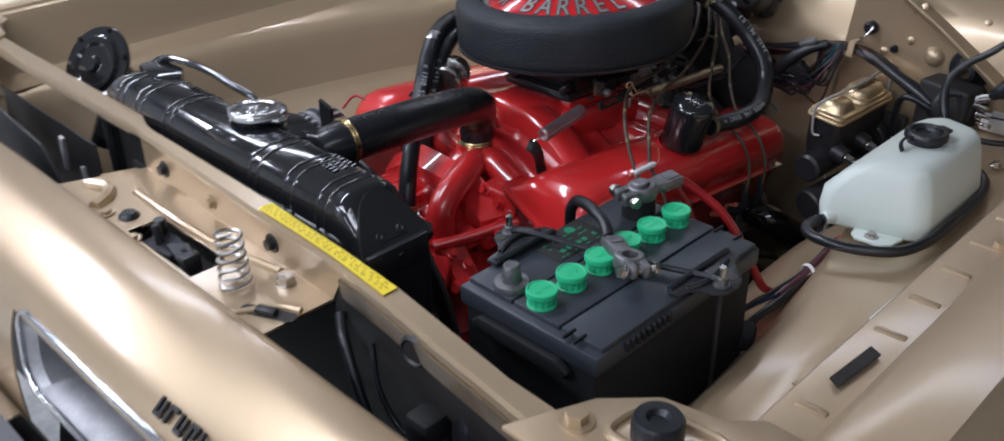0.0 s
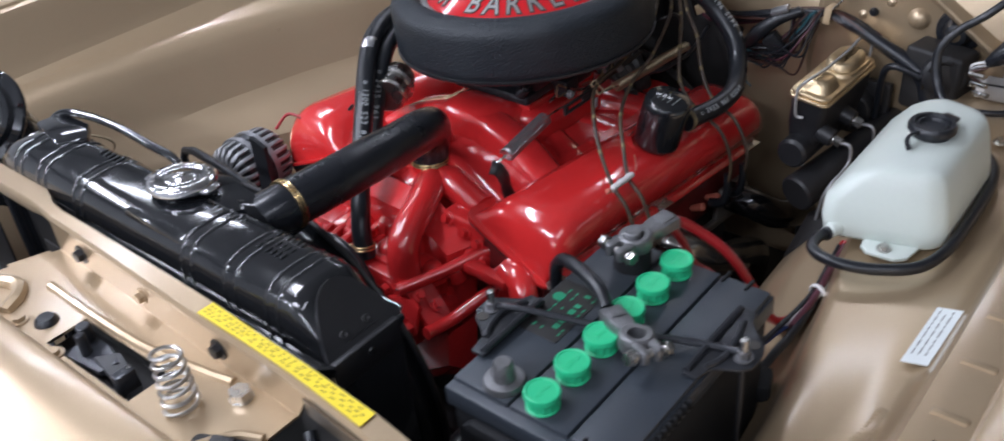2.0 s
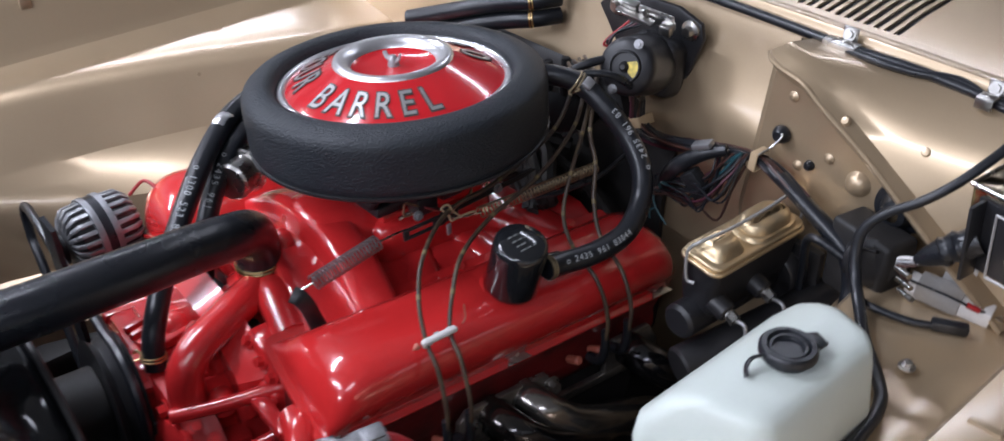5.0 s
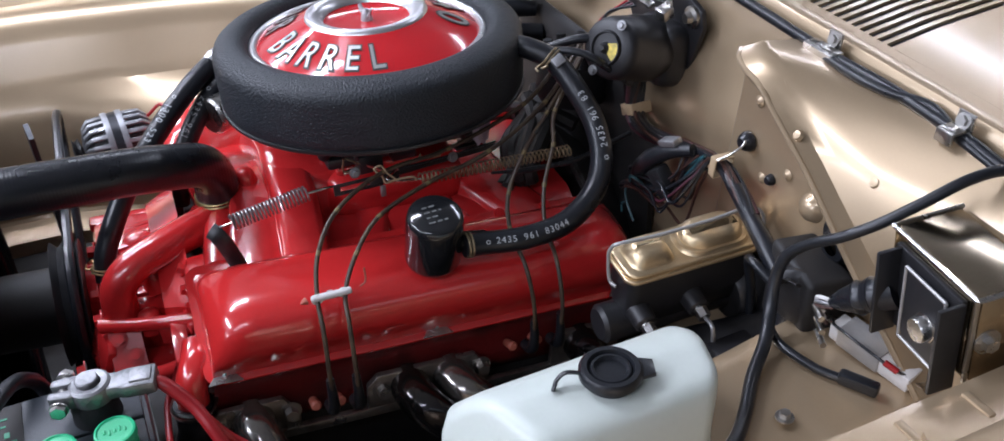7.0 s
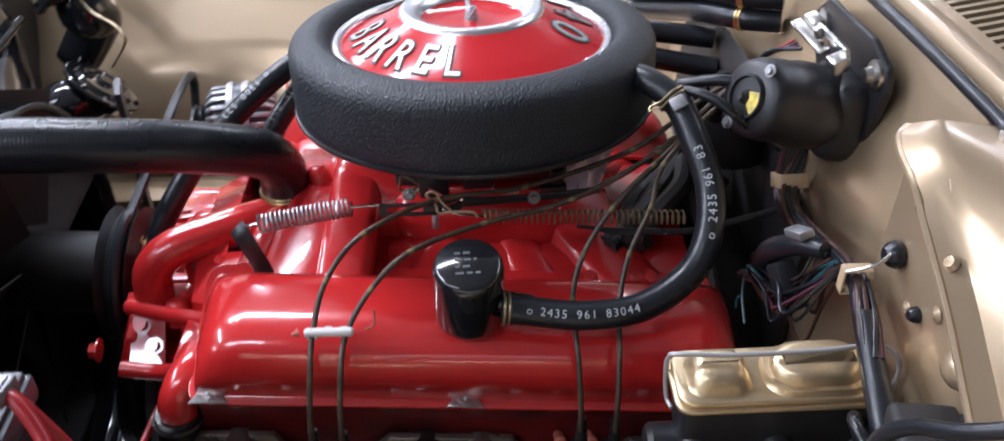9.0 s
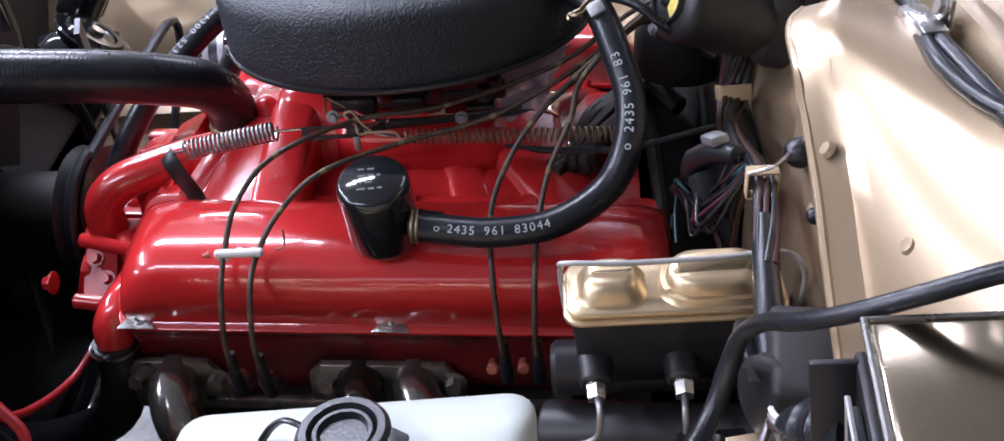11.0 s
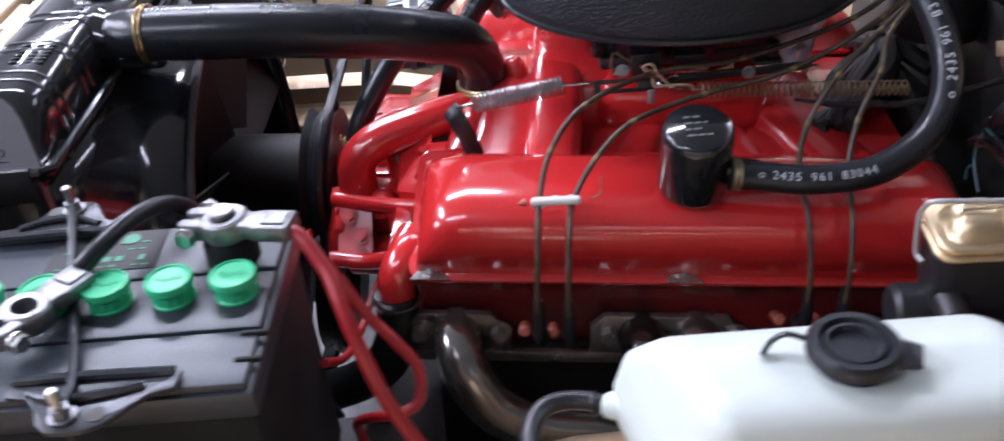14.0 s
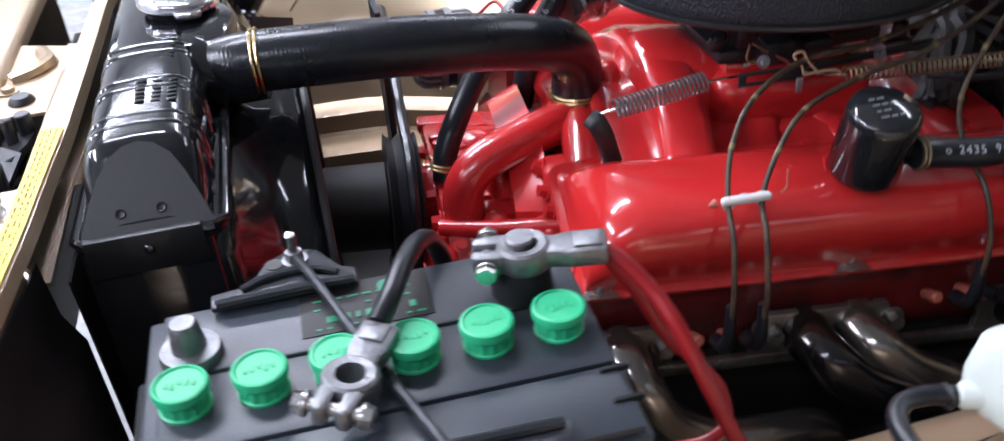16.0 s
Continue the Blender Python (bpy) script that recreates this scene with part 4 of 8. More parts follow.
cyl(bm, (0, -0.09, -0.05), (0, -0.15, -0.05), 0.045, 0.036, 24, 0.006)
epart("pump_snout", bm, RED_CAST, pump)
bm = nb()
box(bm, (0.112, -0.070, -0.075), (0.030, 0.060, 0.030), 0.006)
epart("pump_outlet", bm, RED_CAST, pump, "square red casting at the pump")
bm = nb()
prism(bm, [(-0.028, -0.020), (0.028, -0.020), (0.028, 0.014), (0.018, 0.022), (-0.028, 0.018)], 0, 0.010, frame_m(V((0.095, -0.112, -0.055)), (1, 0.2, 0), (0.15, -1, 0.35)), 0.002)
epart("outlet_flange", bm, RED_CAST, pump, "flat red flange")
for u, v, w, r in ((0.035, -0.070, -0.006, 0.020), (-0.035, -0.060, -0.004, 0.022), (0.0, -0.040, 0.004, 0.018), (-0.075, -0.080, -0.014, 0.014)):
    bm = nb()
    lathe(bm, [(0, r * 0.9), (r * 0.5, r * 0.82), (r * 0.85, r * 0.5), (r, 0), (r * 1.1, -r * 0.6)], at(u, v, w - 0.006, 12, 8, 0), 20)
    epart("pump_boss", bm, RED_CAST, pump, "", 60)
for p in ((0.07, -0.112, -0.03), (0.135, -0.135, -0.045), (-0.07, -0.112, -0.03), (0.03, -0.112, -0.025), (-0.03, -0.112, -0.025)):
    epart("pump_bolt", hexbolt(nb(), p, (0, -1, 0), 0.008, 0.008), RED_CAST, pump)
bm = nb()
tube(bm, [(0.041, 0.305, 0.648), (0.040, 0.304, 0.678), (0.037, 0.309, 0.703), (0.030, 0.330, 0.720), (0.016, 0.368, 0.726), (-0.004, 0.405, 0.724), (-0.020, 0.428, 0.715)], [0.022, 0.0205, 0.020, 0.020, 0.0205, 0.022, 0.026], 18)
bm.transform(ENG.inverted())
epart("bypass_pipe", bm, RED_CAST, engine, "curved red bypass pipe", 60)
bm = nb()
tube(bm, [(0.0405 + 0.0225 * math.cos(a), 0.3045 + 0.0225 * math.sin(a), 0.664) for a in np.linspace(0, 6.28, 18)], 0.0022, 6, smooth=False)
bm.transform(ENG.inverted())
epart("pipe_clamp", bm, RED_CAST, engine, "painted wire clamp")
bm = nb()
box(bm, (0.185, -0.02, -0.025), (0.03, 0.02, 0.05), 0.005)
box(bm, (0.165, -0.035, -0.008), (0.075, 0.018, 0.014), 0.004)
epart("head_lug", bm, RED_CAST, engine)
bm = nb()
tube(bm, [(0.19, -0.018, -0.02), (0.185, -0.03, -0.09), (0.17, -0.03, -0.16)], 0.009, 10)
epart("dipstick_tube", bm, RED_CAST, engine)

def wpart(name, bm, parent, label=""):
    return part(name, bm, RED_CAST, parent, label, 45)


bm = nb()
tube(bm, [(0.050, 0.279, 0.666), (0.080, 0.330, 0.674), (0.108, 0.384, 0.684), (0.128, 0.405, 0.684)], [0.0085, 0.0080, 0.0085, 0.011], 14)
wpart("casting_rail", bm, pump, "red casting rail")
# sloped plate between the two rails
bm = nb()
loft(bm, [[(0.054, 0.284, 0.668), (0.097, 0.280, 0.627), (0.091, 0.280, 0.620), (0.047, 0.284, 0.661)],
          [(0.062, 0.318, 0.670), (0.102, 0.316, 0.623), (0.096, 0.316, 0.616), (0.055, 0.318, 0.662)]])
plate_b = wpart("bracket_plate", bm, pump, "sloped red bracket plate")
bm = nb()
tube(bm, [(0.097, 0.272, 0.624), (0.103, 0.310, 0.621), (0.125, 0.362, 0.640), (0.150, 0.395, 0.650)], [0.0085, 0.0085, 0.009, 0.010], 14)
wpart("casting_rail", bm, pump, "red casting rail")
for p in ((0.070, 0.294, 0.656), (0.086, 0.306, 0.641)):
    part("plate_bolt", hexbolt(nb(), p, (0.7, 0, 0.72), 0.006, 0.006), RED_CAST, plate_b)
bm = nb()
box(bm, (0.072, 0.398, 0.690), (0.072, 0.040, 0.060), 0.008, seg=3)
box(bm, (0.088, 0.383, 0.668), (0.052, 0.036, 0.034), 0.007, seg=3)
front_wall = wpart("front_wall", bm, pump, "stepped red casting wall")
for p, d in (((0.050, 0.380, 0.712), (-0.2, -0.8, 0.5)), ((0.078, 0.378, 0.704), (0, -1, 0.3)), ((0.098, 0.378, 0.694), (0, -1, 0.3)), ((0.066, 0.376, 0.682), (0, -1, 0.2)), ((0.092, 0.364, 0.664), (0, -1, 0.4)), ((0.108, 0.366, 0.672), (0.3, -1, 0.4))):
    part("wall_bolt", hexbolt(nb(), p, d, 0.0065, 0.007), RED_CAST, front_wall)
for k, (x, w) in enumerate(((-0.045, 0.010), (-0.068, 0.012), (-0.090, 0.010), (-0.108, 0.010))):
    bm = nb()
    box(bm, (0, 0, 0), (w, 0.080, 0.012), 0.0045, at(x, 0.334, 0.684 - 0.002 * k, 0, 0, 10), 2)
    wpart("pump_ridge", bm, pump)
for p, r in (((0.012, 0.345, 0.692), 0.015), ((-0.018, 0.372, 0.704), 0.012), ((0.062, 0.330, 0.672), 0.013), ((0.085, 0.345, 0.668), 0.010)):
    bm = nb()
    lathe(bm, [(0, r * 0.7), (r * 0.55, r * 0.62), (r * 0.9, r * 0.3), (r, -r * 0.4), (r * 1.15, -r * 1.4)], at(*p, 10, -8, 0), 18)
    wpart("casting_boss", bm, pump)
for x, y in ((-0.070, 0.425), (-0.062, 0.452), (0.006, 0.424), (0.010, 0.450)):
    bm = nb()
    lathe(bm, [(0, 0.012), (0.007, 0.012), (0.010, 0.009), (0.0105, -0.02)], at(x, y, 0.706), 16)
    ear = wpart("housing_ear", bm, intake)
    part("ear_bolt", hexbolt(nb(), (x, y, 0.718), (0, 0, 1), 0.0065, 0.006), RED_CAST, ear)

# pulleys, belt and fan
drive = thing("fan_drive", (-0.036, 0.24, 0.42), "black pulleys, belt and engine fan behind the radiator", "engine fan")
for (u, w), r in (((0, -0.05), 0.075), ((0, -0.21), 0.08)):
    bm = nb()
    lathe(bm, [(0, 0.0), (r * 0.4, 0.0), (r * 0.45, 0.010), (r, 0.012), (r * 0.9, 0.02), (r, 0.028), (r * 0.9, 0.036), (r, 0.044), (0.02, 0.044), (0, 0.044)], at(u, -0.114, w, 90, 0, 0), 36)
    bm.transform(ENG)
    part("pulley", bm, BLACK, drive, "black grooved pulley")
bm = nb()
loop = [(0.076 * math.cos(a), -0.136, -0.05 + 0.076 * math.sin(a)) for a in np.linspace(-0.3, 1.9, 8)] + [(-0.29, -0.136, 0.05), (-0.315, -0.136, 0.0), (-0.27, -0.136, -0.04)] + [(0.081 * math.cos(a), -0.136, -0.21 + 0.081 * math.sin(a)) for a in np.linspace(3.4, 6.1, 8)]
tube(bm, loop + [loop[0]], 0.006, 8, 4)
bm.transform(ENG)
part("belt", bm, RUBBER, drive, "black rubber belt")
for k in range(7):
    bm = nb()
    a = 2 * math.pi * k / 7 + 0.2
    rows = []
    for i in range(6):
        u = i / 5
        rr = 0.05 + 0.150 * u
        w = 0.020 + 0.020 * u
        c = V((rr * math.cos(a), 0, rr * math.sin(a)))
        s = V((-math.sin(a), 0, math.cos(a)))
        rows.append([c + s * w * q + V((0, -0.258 + q * 0.018, -0.05)) for q in (-1, -0.3, 0.4, 1)])
    sheet(bm, rows, 0.002)
    bm.transform(ENG)
    part("blade", bm, BLACK_DEEP, drive, "black fan blade")
bm = nb()
cyl(bm, (0, -0.156, -0.05), (0, -0.270, -0.05), 0.046, 0.044, 28, 0.004)
bm.transform(ENG)
part("hub", bm, BLACK_DEEP, drive, "black fan spacer")
bm = nb()
prism(bm, [(-0.01, -0.16), (0.01, -0.16), (0.013, 0.12), (-0.008, 0.13)], 0, 0.006, at(-0.14, 0.262, 0.70, 90, 0, 8))
part("alternator_strut", bm, HOLD, drive, "dark steel adjusting strut")

# ---------- exhaust headers ----------


def header(sx):
    h = thing("exhaust_header", V(ENG @ V((sx * 0.25, 0.2, -0.2))), "heat-darkened polished exhaust header", "exhaust header", "exhaust headers")
    for v0, v1 in ((-0.012, 0.055), (0.16, 0.275), (0.385, 0.445)):
        bm = nb()
        t = nb()
        prism(t, [(v0 - 0.012, -0.095), (v0 - 0.012, -0.06), (v0, -0.047), (v1, -0.047), (v1 + 0.018, -0.075), (v1 + 0.018, -0.095)], 0.0, 0.008, None, 0.001)
        m = Matrix(((0, 0, sx, sx * 0.238), (1, 0, 0, 0), (0, 1, 0, 0.0), (0, 0, 0, 1)))
        join(bm, t, m)
        bmesh.ops.recalc_face_normals(bm, faces=bm.faces[:])
        bm.transform(ENG)
        part("flange", bm, HEADER_EDGE, h, "steel header flange")
    bm = nb()
    box(bm, (sx * 0.243, 0.21, -0.098), (0.008, 0.46, 0.012), 0.001)
    bm.transform(ENG)
    part("flange_rail", bm, HEADER_EDGE, h)
    for k, v in enumerate((0.022, 0.195, 0.245, 0.41)):
        o = -0.010 * (k == 2)
        d = -0.012 * (k == 0)
        bm = nb()
        tube(bm, [(sx * 0.236, v, -0.068), (sx * (0.260 + o), v + 0.002, -0.069), (sx * (0.283 + o), v + 0.013, -0.077 + d), (sx * (0.296 + o), v + 0.040, -0.096 + d * 2), (sx * (0.300 + o), v + 0.085, -0.116 + d * 2), (sx * (0.296 + o), v + 0.135, -0.136 + d), (sx * 0.282, v + 0.19, -0.165), (sx * 0.264, v + 0.225, -0.22), (sx * 0.25, v + 0.24, -0.30)], 0.0225, 18, 6)
        bm.transform(ENG)
        part("pipe", bm, HEADER_PALE if k in (0, 2) else HEADER, h, "bronzed steel pipe" if k in (0, 2) else "dark polished pipe", 60)
    for v in (-0.012, 0.062, 0.165, 0.282):
        bm = nb()
        hexbolt(bm, (sx * 0.246, v, -0.066), (sx, 0, 0.1), 0.008, 0.01)
        bm.transform(ENG)
        part("flange_bolt", bm, HEADER_EDGE, h)


header(1)
header(-1)

# ---------- carburettor ----------
carb = thing("carburettor", (-0.024, 0.645, 0.78), "dull grey carburettor under the air cleaner", "carburettor")
bm = nb()
box(bm, (-0.024, 0.645, 0.790), (0.13, 0.17, 0.014), 0.004)
part("throttle_body", bm, HOLD, carb)
bm = nb()
box(bm, (0.078, 0.598, 0.810), (0.022, 0.028, 0.022), 0.002)
box(bm, (0.070, 0.640, 0.806), (0.020, 0.030, 0.014), 0.003)
part("pump_lever", bm, HOLD, carb, "tan cast lever block")
bm = nb()
tube(bm, [(0.086, 0.568, 0.824), (0.086, 0.567, 0.808), (0.087, 0.585, 0.806)], 0.0013, 6)
tube(bm, [(0.086, 0.570, 0.824), (0.087, 0.576, 0.820), (0.088, 0.588, 0.812)], 0.0011, 6)
part("lever_wire", bm, DULL_BRASS, carb, "bent wire lever")
bm = nb()
box(bm, (-0.024, 0.645, 0.815), (0.115, 0.15, 0.036), 0.01)
box(bm, (0.030, 0.60, 0.812), (0.03, 0.05, 0.03), 0.006)
box(bm, (0.030, 0.69, 0.812), (0.03, 0.05, 0.03), 0.006)
part("float_bowl", bm, HOLD, carb)
bm = nb()
cyl(bm, (-0.024, 0.645, 0.83), (-0.024, 0.645, 0.90), 0.06, 0.05, 28)
part("air_horn", bm, ALU, carb)
for p in ((0.03, 0.56, 0.80), (0.045, 0.615, 0.80), (0.045, 0.665, 0.80), (0.035, 0.72, 0.80), (-0.07, 0.56, 0.80)):
    bm = nb()
    cyl(bm, p, (p[0] + 0.012, p[1], p[2] + 0.012), 0.008, 0.006, 12, 0.001)
    hexbolt(bm, (p[0] + 0.01, p[1], p[2] + 0.012), (0.5, -0.3, 0.8), 0.005, 0.005)
    part("fitting", bm, HOLD, carb, "small dull fitting")
bm = nb()
cyl(bm, (0.030, 0.690, 0.815), (0.050, 0.700, 0.822), 0.016, 0.016, 24, 0.003)
part("choke_housing", bm, HOLD, carb, "round dark choke housing")
bm = nb()
tube(bm, [(0.07, 0.57, 0.795), (0.075, 0.60, 0.805), (0.085, 0.585, 0.815), (0.09, 0.61, 0.80), (0.10, 0.625, 0.803)], 0.0022, 6)
part("linkage_rod", bm, STEEL, carb, "bent steel linkage rod")

# slotted arm, clip wire and long dark plates under the air cleaner
link = thing("throttle_bracket", (0.10, 0.70, 0.79), "black slotted throttle cable bracket beside the carburettor", "bracket")
bm = nb()
m = frame_m((0.110, 0.547, 0.803), (0, 1, -0.02), (1, 0, 0.12))
prism(bm, [(0.0, 0.0065), (0.055, 0.0065), (0.055, 0.0030), (0.007, 0.0030), (0.0, 0.004)], 0, 0.003, m, 0.0006)
prism(bm, [(0.0, -0.0065), (0.0, -0.004), (0.007, -0.0030), (0.055, -0.0030), (0.055, -0.0065)], 0, 0.003, m, 0.0006)
prism(bm, [(0.0, -0.004), (0.0, 0.004), (0.007, 0.0030), (0.007, -0.0030)], 0, 0.003, m)
prism(bm, [(0.040, -0.0062), (0.040, 0.0062), (0.075, 0.005), (0.075, -0.004)], -0.0005, 0.0025, m, 0.0006)
part("slotted_arm", bm, BLACK, link, "black arm with a long slot")
bm = nb()
prism(bm, [(0.0, -0.004), (0.0, 0.003), (0.06, 0.0022), (0.13, 0.003), (0.15, 0.0), (0.13, -0.004)], 0, 0.003, frame_m((0.098, 0.606, 0.798), (-0.02, 1, 0.01), (1, 0, 0.3)), 0.0008)
part("long_plate", bm, BLACK_DEEP, link, "long narrow black plate")
bm = nb()
tube(bm, [(0.099, 0.612, 0.8035), (0.100, 0.67, 0.8025), (0.098, 0.745, 0.8045)], 0.0013, 6)
part("cable_core", bm, HOLD, link, "dark inner cable")
bm = nb()
tube(bm, [(0.128, 0.636, 0.801), (0.128, 0.631, 0.8065), (0.127, 0.612, 0.8075), (0.127, 0.601, 0.807), (0.125, 0.599, 0.814), (0.124, 0.594, 0.820), (0.123, 0.591, 0.825), (0.124, 0.594, 0.828), (0.125, 0.599, 0.8275), (0.126, 0.604, 0.818), (0.127, 0.612, 0.809)], 0.0012, 6)
part("clip_wire", bm, TAN, link, "bent tan wire clip")
part("clip_tab", box(nb(), (0.126, 0.5975, 0.797), (0.002, 0.006, 0.014), 0.0008), ALU, link, "dull metal tab")
for y, z in ((0.645, 0.806), (0.668, 0.805)):
    bm = nb()
    prism(bm, [(-0.009, 0.0), (0.008, 0.0), (0.008, 0.008), (0.004, 0.003)], 0, 0.0015, frame_m((0.099, y, z), (0, 1, 0), (1, 0, 0.2)))
    part("cam_tooth", bm, DULL_BRASS, link, "dull brass cam edge")
bm = nb()
box(bm, (0.095, 0.708, 0.808), (0.012, 0.026, 0.004), 0.001)
cyl(bm, (0.093, 0.712, 0.812), (0.093, 0.712, 0.826), 0.007, 0.0065, 14, 0.001)
part("cable_stop", bm, BLACK, link, "black cable stop")
for p in ((0.100, 0.575, 0.812), (0.100, 0.69, 0.800)):
    part("pivot", hexbolt(nb(), p, (1, 0, 0.2), 0.004, 0.004), ALU, link, "dull pivot bolt")
bm = nb()
tube(bm, [(0.125, 0.727, 0.782), (0.125, 0.745, 0.778), (0.125, 0.761, 0.774), (0.125, 0.80, 0.770), (0.124, 0.84, 0.768), (0.11, 0.92, 0.775)], [0.0016, 0.0022, 0.0034, 0.0034, 0.0030, 0.0030], 8)
part("cable_end", bm, HOLD, link, "steel cable end")

# added black tubes behind the carburettor, standing in for the valley's shade
random.seed(44)
hs = thing("dark_filler_bundle", (0.0, 0.80, 0.77), "added black tubes standing in for shade behind the carburettor", "hose bundle")
for k in range(8):
    u, v = random.uniform(-1, 1), random.uniform(-1, 1)
    bm = nb()
    tube(bm, [(0.070 + 0.012 * u, 0.785 + 0.02 * v, 0.715 + 0.006 * u), (0.045 + 0.02 * v, 0.805 + 0.015 * u, 0.722 + 0.010 * v), (0.01 + 0.04 * u, 0.835 + 0.02 * v, 0.735 + 0.010 * v), (-0.03 + 0.05 * u, 0.87, 0.742 + 0.010 * v), (-0.05 + 0.06 * v, 0.90, 0.74)], random.uniform(0.008, 0.012), 8)
    part("hose", bm, BLACK_DEEP, hs)

# crumpled foil heat shield by the choke
random.seed(12)
rows = []
for i in range(9):
    row = []
    for j in range(7):
        a, b = V((0.026, 0.712, 0.800)).lerp(V((-0.005, 0.796, 0.814)), i / 8), V((0.052, 0.728, 0.764)).lerp(V((0.030, 0.768, 0.768)), i / 8)
        row.append(a.lerp(b, j / 6) + V([random.uniform(-0.0035, 0.0035) for _ in range(3)]))
    rows.append(row)
tagged(part("foil_shield", sheet(nb(), rows, 0.0006), FOIL), "crumpled purplish metal foil beside the carburettor", "heat shield")

# throttle return springs
sp = thing("throttle_return_spring", (0.10, 0.48, 0.79), "dull steel throttle return spring over the manifold", "spring", "return springs")
part("spring_coil", coil(nb(), (0.105, 0.436, 0.793), (0.101, 0.521, 0.803), 0.0085, 0.0085, 21, 0.0012, 5, 10), SPRING_STEEL, sp)
bm = nb()
tube(bm, [(0.102, 0.52, 0.803), (0.10, 0.545, 0.802), (0.10, 0.565, 0.800)], 0.0012, 6)
part("spring_hook", bm, STEEL, sp)
bm = nb()
tube(bm, [(0.105, 0.436, 0.793), (0.103, 0.424, 0.790), (0.098, 0.418, 0.785)], 0.0014, 6)
part("spring_hook", bm, STEEL, sp)
bm = nb()
tube(bm, [(0.098, 0.414, 0.786), (0.105, 0.419, 0.782), (0.108, 0.425, 0.768), (0.106, 0.431, 0.748), (0.108, 0.436, 0.730)], 0.009, 8, flat=0.25)
tagged(part("spring_bracket", bm, BLACK), "black curved steel spring bracket on the manifold", "bracket")
sp = thing("throttle_return_spring", (0.126, 0.73, 0.79), "brassy long throttle return spring over the manifold", "spring", "return springs")
part("spring_coil", coil(nb(), (0.128, 0.640, 0.801), (0.125, 0.829, 0.784), 0.0065, 0.0065, 36, 0.0009, 5, 10), DULL_BRASS, sp)
bm = nb()
tube(bm, [(0.128, 0.642, 0.801), (0.125, 0.618, 0.804), (0.118, 0.605, 0.806), (0.112, 0.618, 0.810)], 0.0013, 6)
part("spring_hook", bm, STEEL, sp)

# ---------- air cleaner ----------
AC = at(-0.024, 0.644, 0.0) @ Matrix.Translation((0, 0, 0.88)) @ rot(0, -3.0, 0) @ Matrix.Translation((0, 0, -0.88))
air = thing("air_cleaner", (-0.024, 0.644, 0.85), "round black crinkle-finish air cleaner with a red lid", "air cleaner")


def acpart(name, bm, mat, label="", parent=None, angle=38):
    bm.transform(AC)
    return part(name, bm, mat, parent or air, label, angle)


bm = nb()
lathe(bm, [(0.10, 0.848), (0.168, 0.848), (0.174, 0.850), (0.1765, 0.855), (0.1770, 0.862), (0.1775, 0.902), (0.1768, 0.909), (0.1742, 0.9145), (0.170, 0.918), (0.160, 0.9225), (0.150, 0.9245), (0.1425, 0.922), (0.1375, 0.915), (0.136, 0.905), (0.10, 0.90)], None, 96)
acpart("housing", bm, CRINKLE, "black crinkle-finish drum", None, 50)
bm = nb()
lathe(bm, [(0.166, 0.8465), (0.1755, 0.8465), (0.1775, 0.8485), (0.1775, 0.8515), (0.172, 0.8530)], None, 96)
acpart("bottom_rim", bm, BLACK, "thin black rim")
bm = nb()
lathe(bm, [(0.137, 0.905), (0.1365, 0.911), (0.133, 0.9135), (0.1285, 0.9125), (0.127, 0.909)], None, 96)
acpart("trim_ring", bm, SATIN, "polished trim ring", None, 60)
bm = nb()
lathe(bm, [(0.128, 0.9095), (0.124, 0.9125), (0.10, 0.9225), (0.078, 0.9325), (0.068, 0.937)], None, 96)
lid = acpart("lid", bm, RED_LID, "glossy red conical lid", None, 60)
bm = nb()
lathe(bm, [(0.070, 0.936), (0.0685, 0.9395), (0.064, 0.941), (0.056, 0.9385), (0.051, 0.934), (0.049, 0.930)], None, 80)
acpart("inner_ring", bm, SATIN, "brushed metal inner ring", None, 60)
bm = nb()
lathe(bm, [(0.050, 0.930), (0.044, 0.927), (0.02, 0.927), (0, 0.9275)], None, 64)
acpart("centre_dish", bm, RED_LID, "red centre dish", None, 60)
bm = nb()
lathe(bm, [(0, 0.9405), (0.003, 0.940), (0.0045, 0.938), (0.006, 0.933), (0.007, 0.927), (0, 0.927)], None, 16)
for s in (1, -1):
    tube(bm, [(0.004 * s, 0, 0.933), (0.009 * s, 0.002 * s, 0.937), (0.012 * s, 0.003 * s, 0.943)], [0.003, 0.0032, 0.0025], 8, flat=0.5)
acpart("wing_nut", bm, ALU, "bright wing nut")


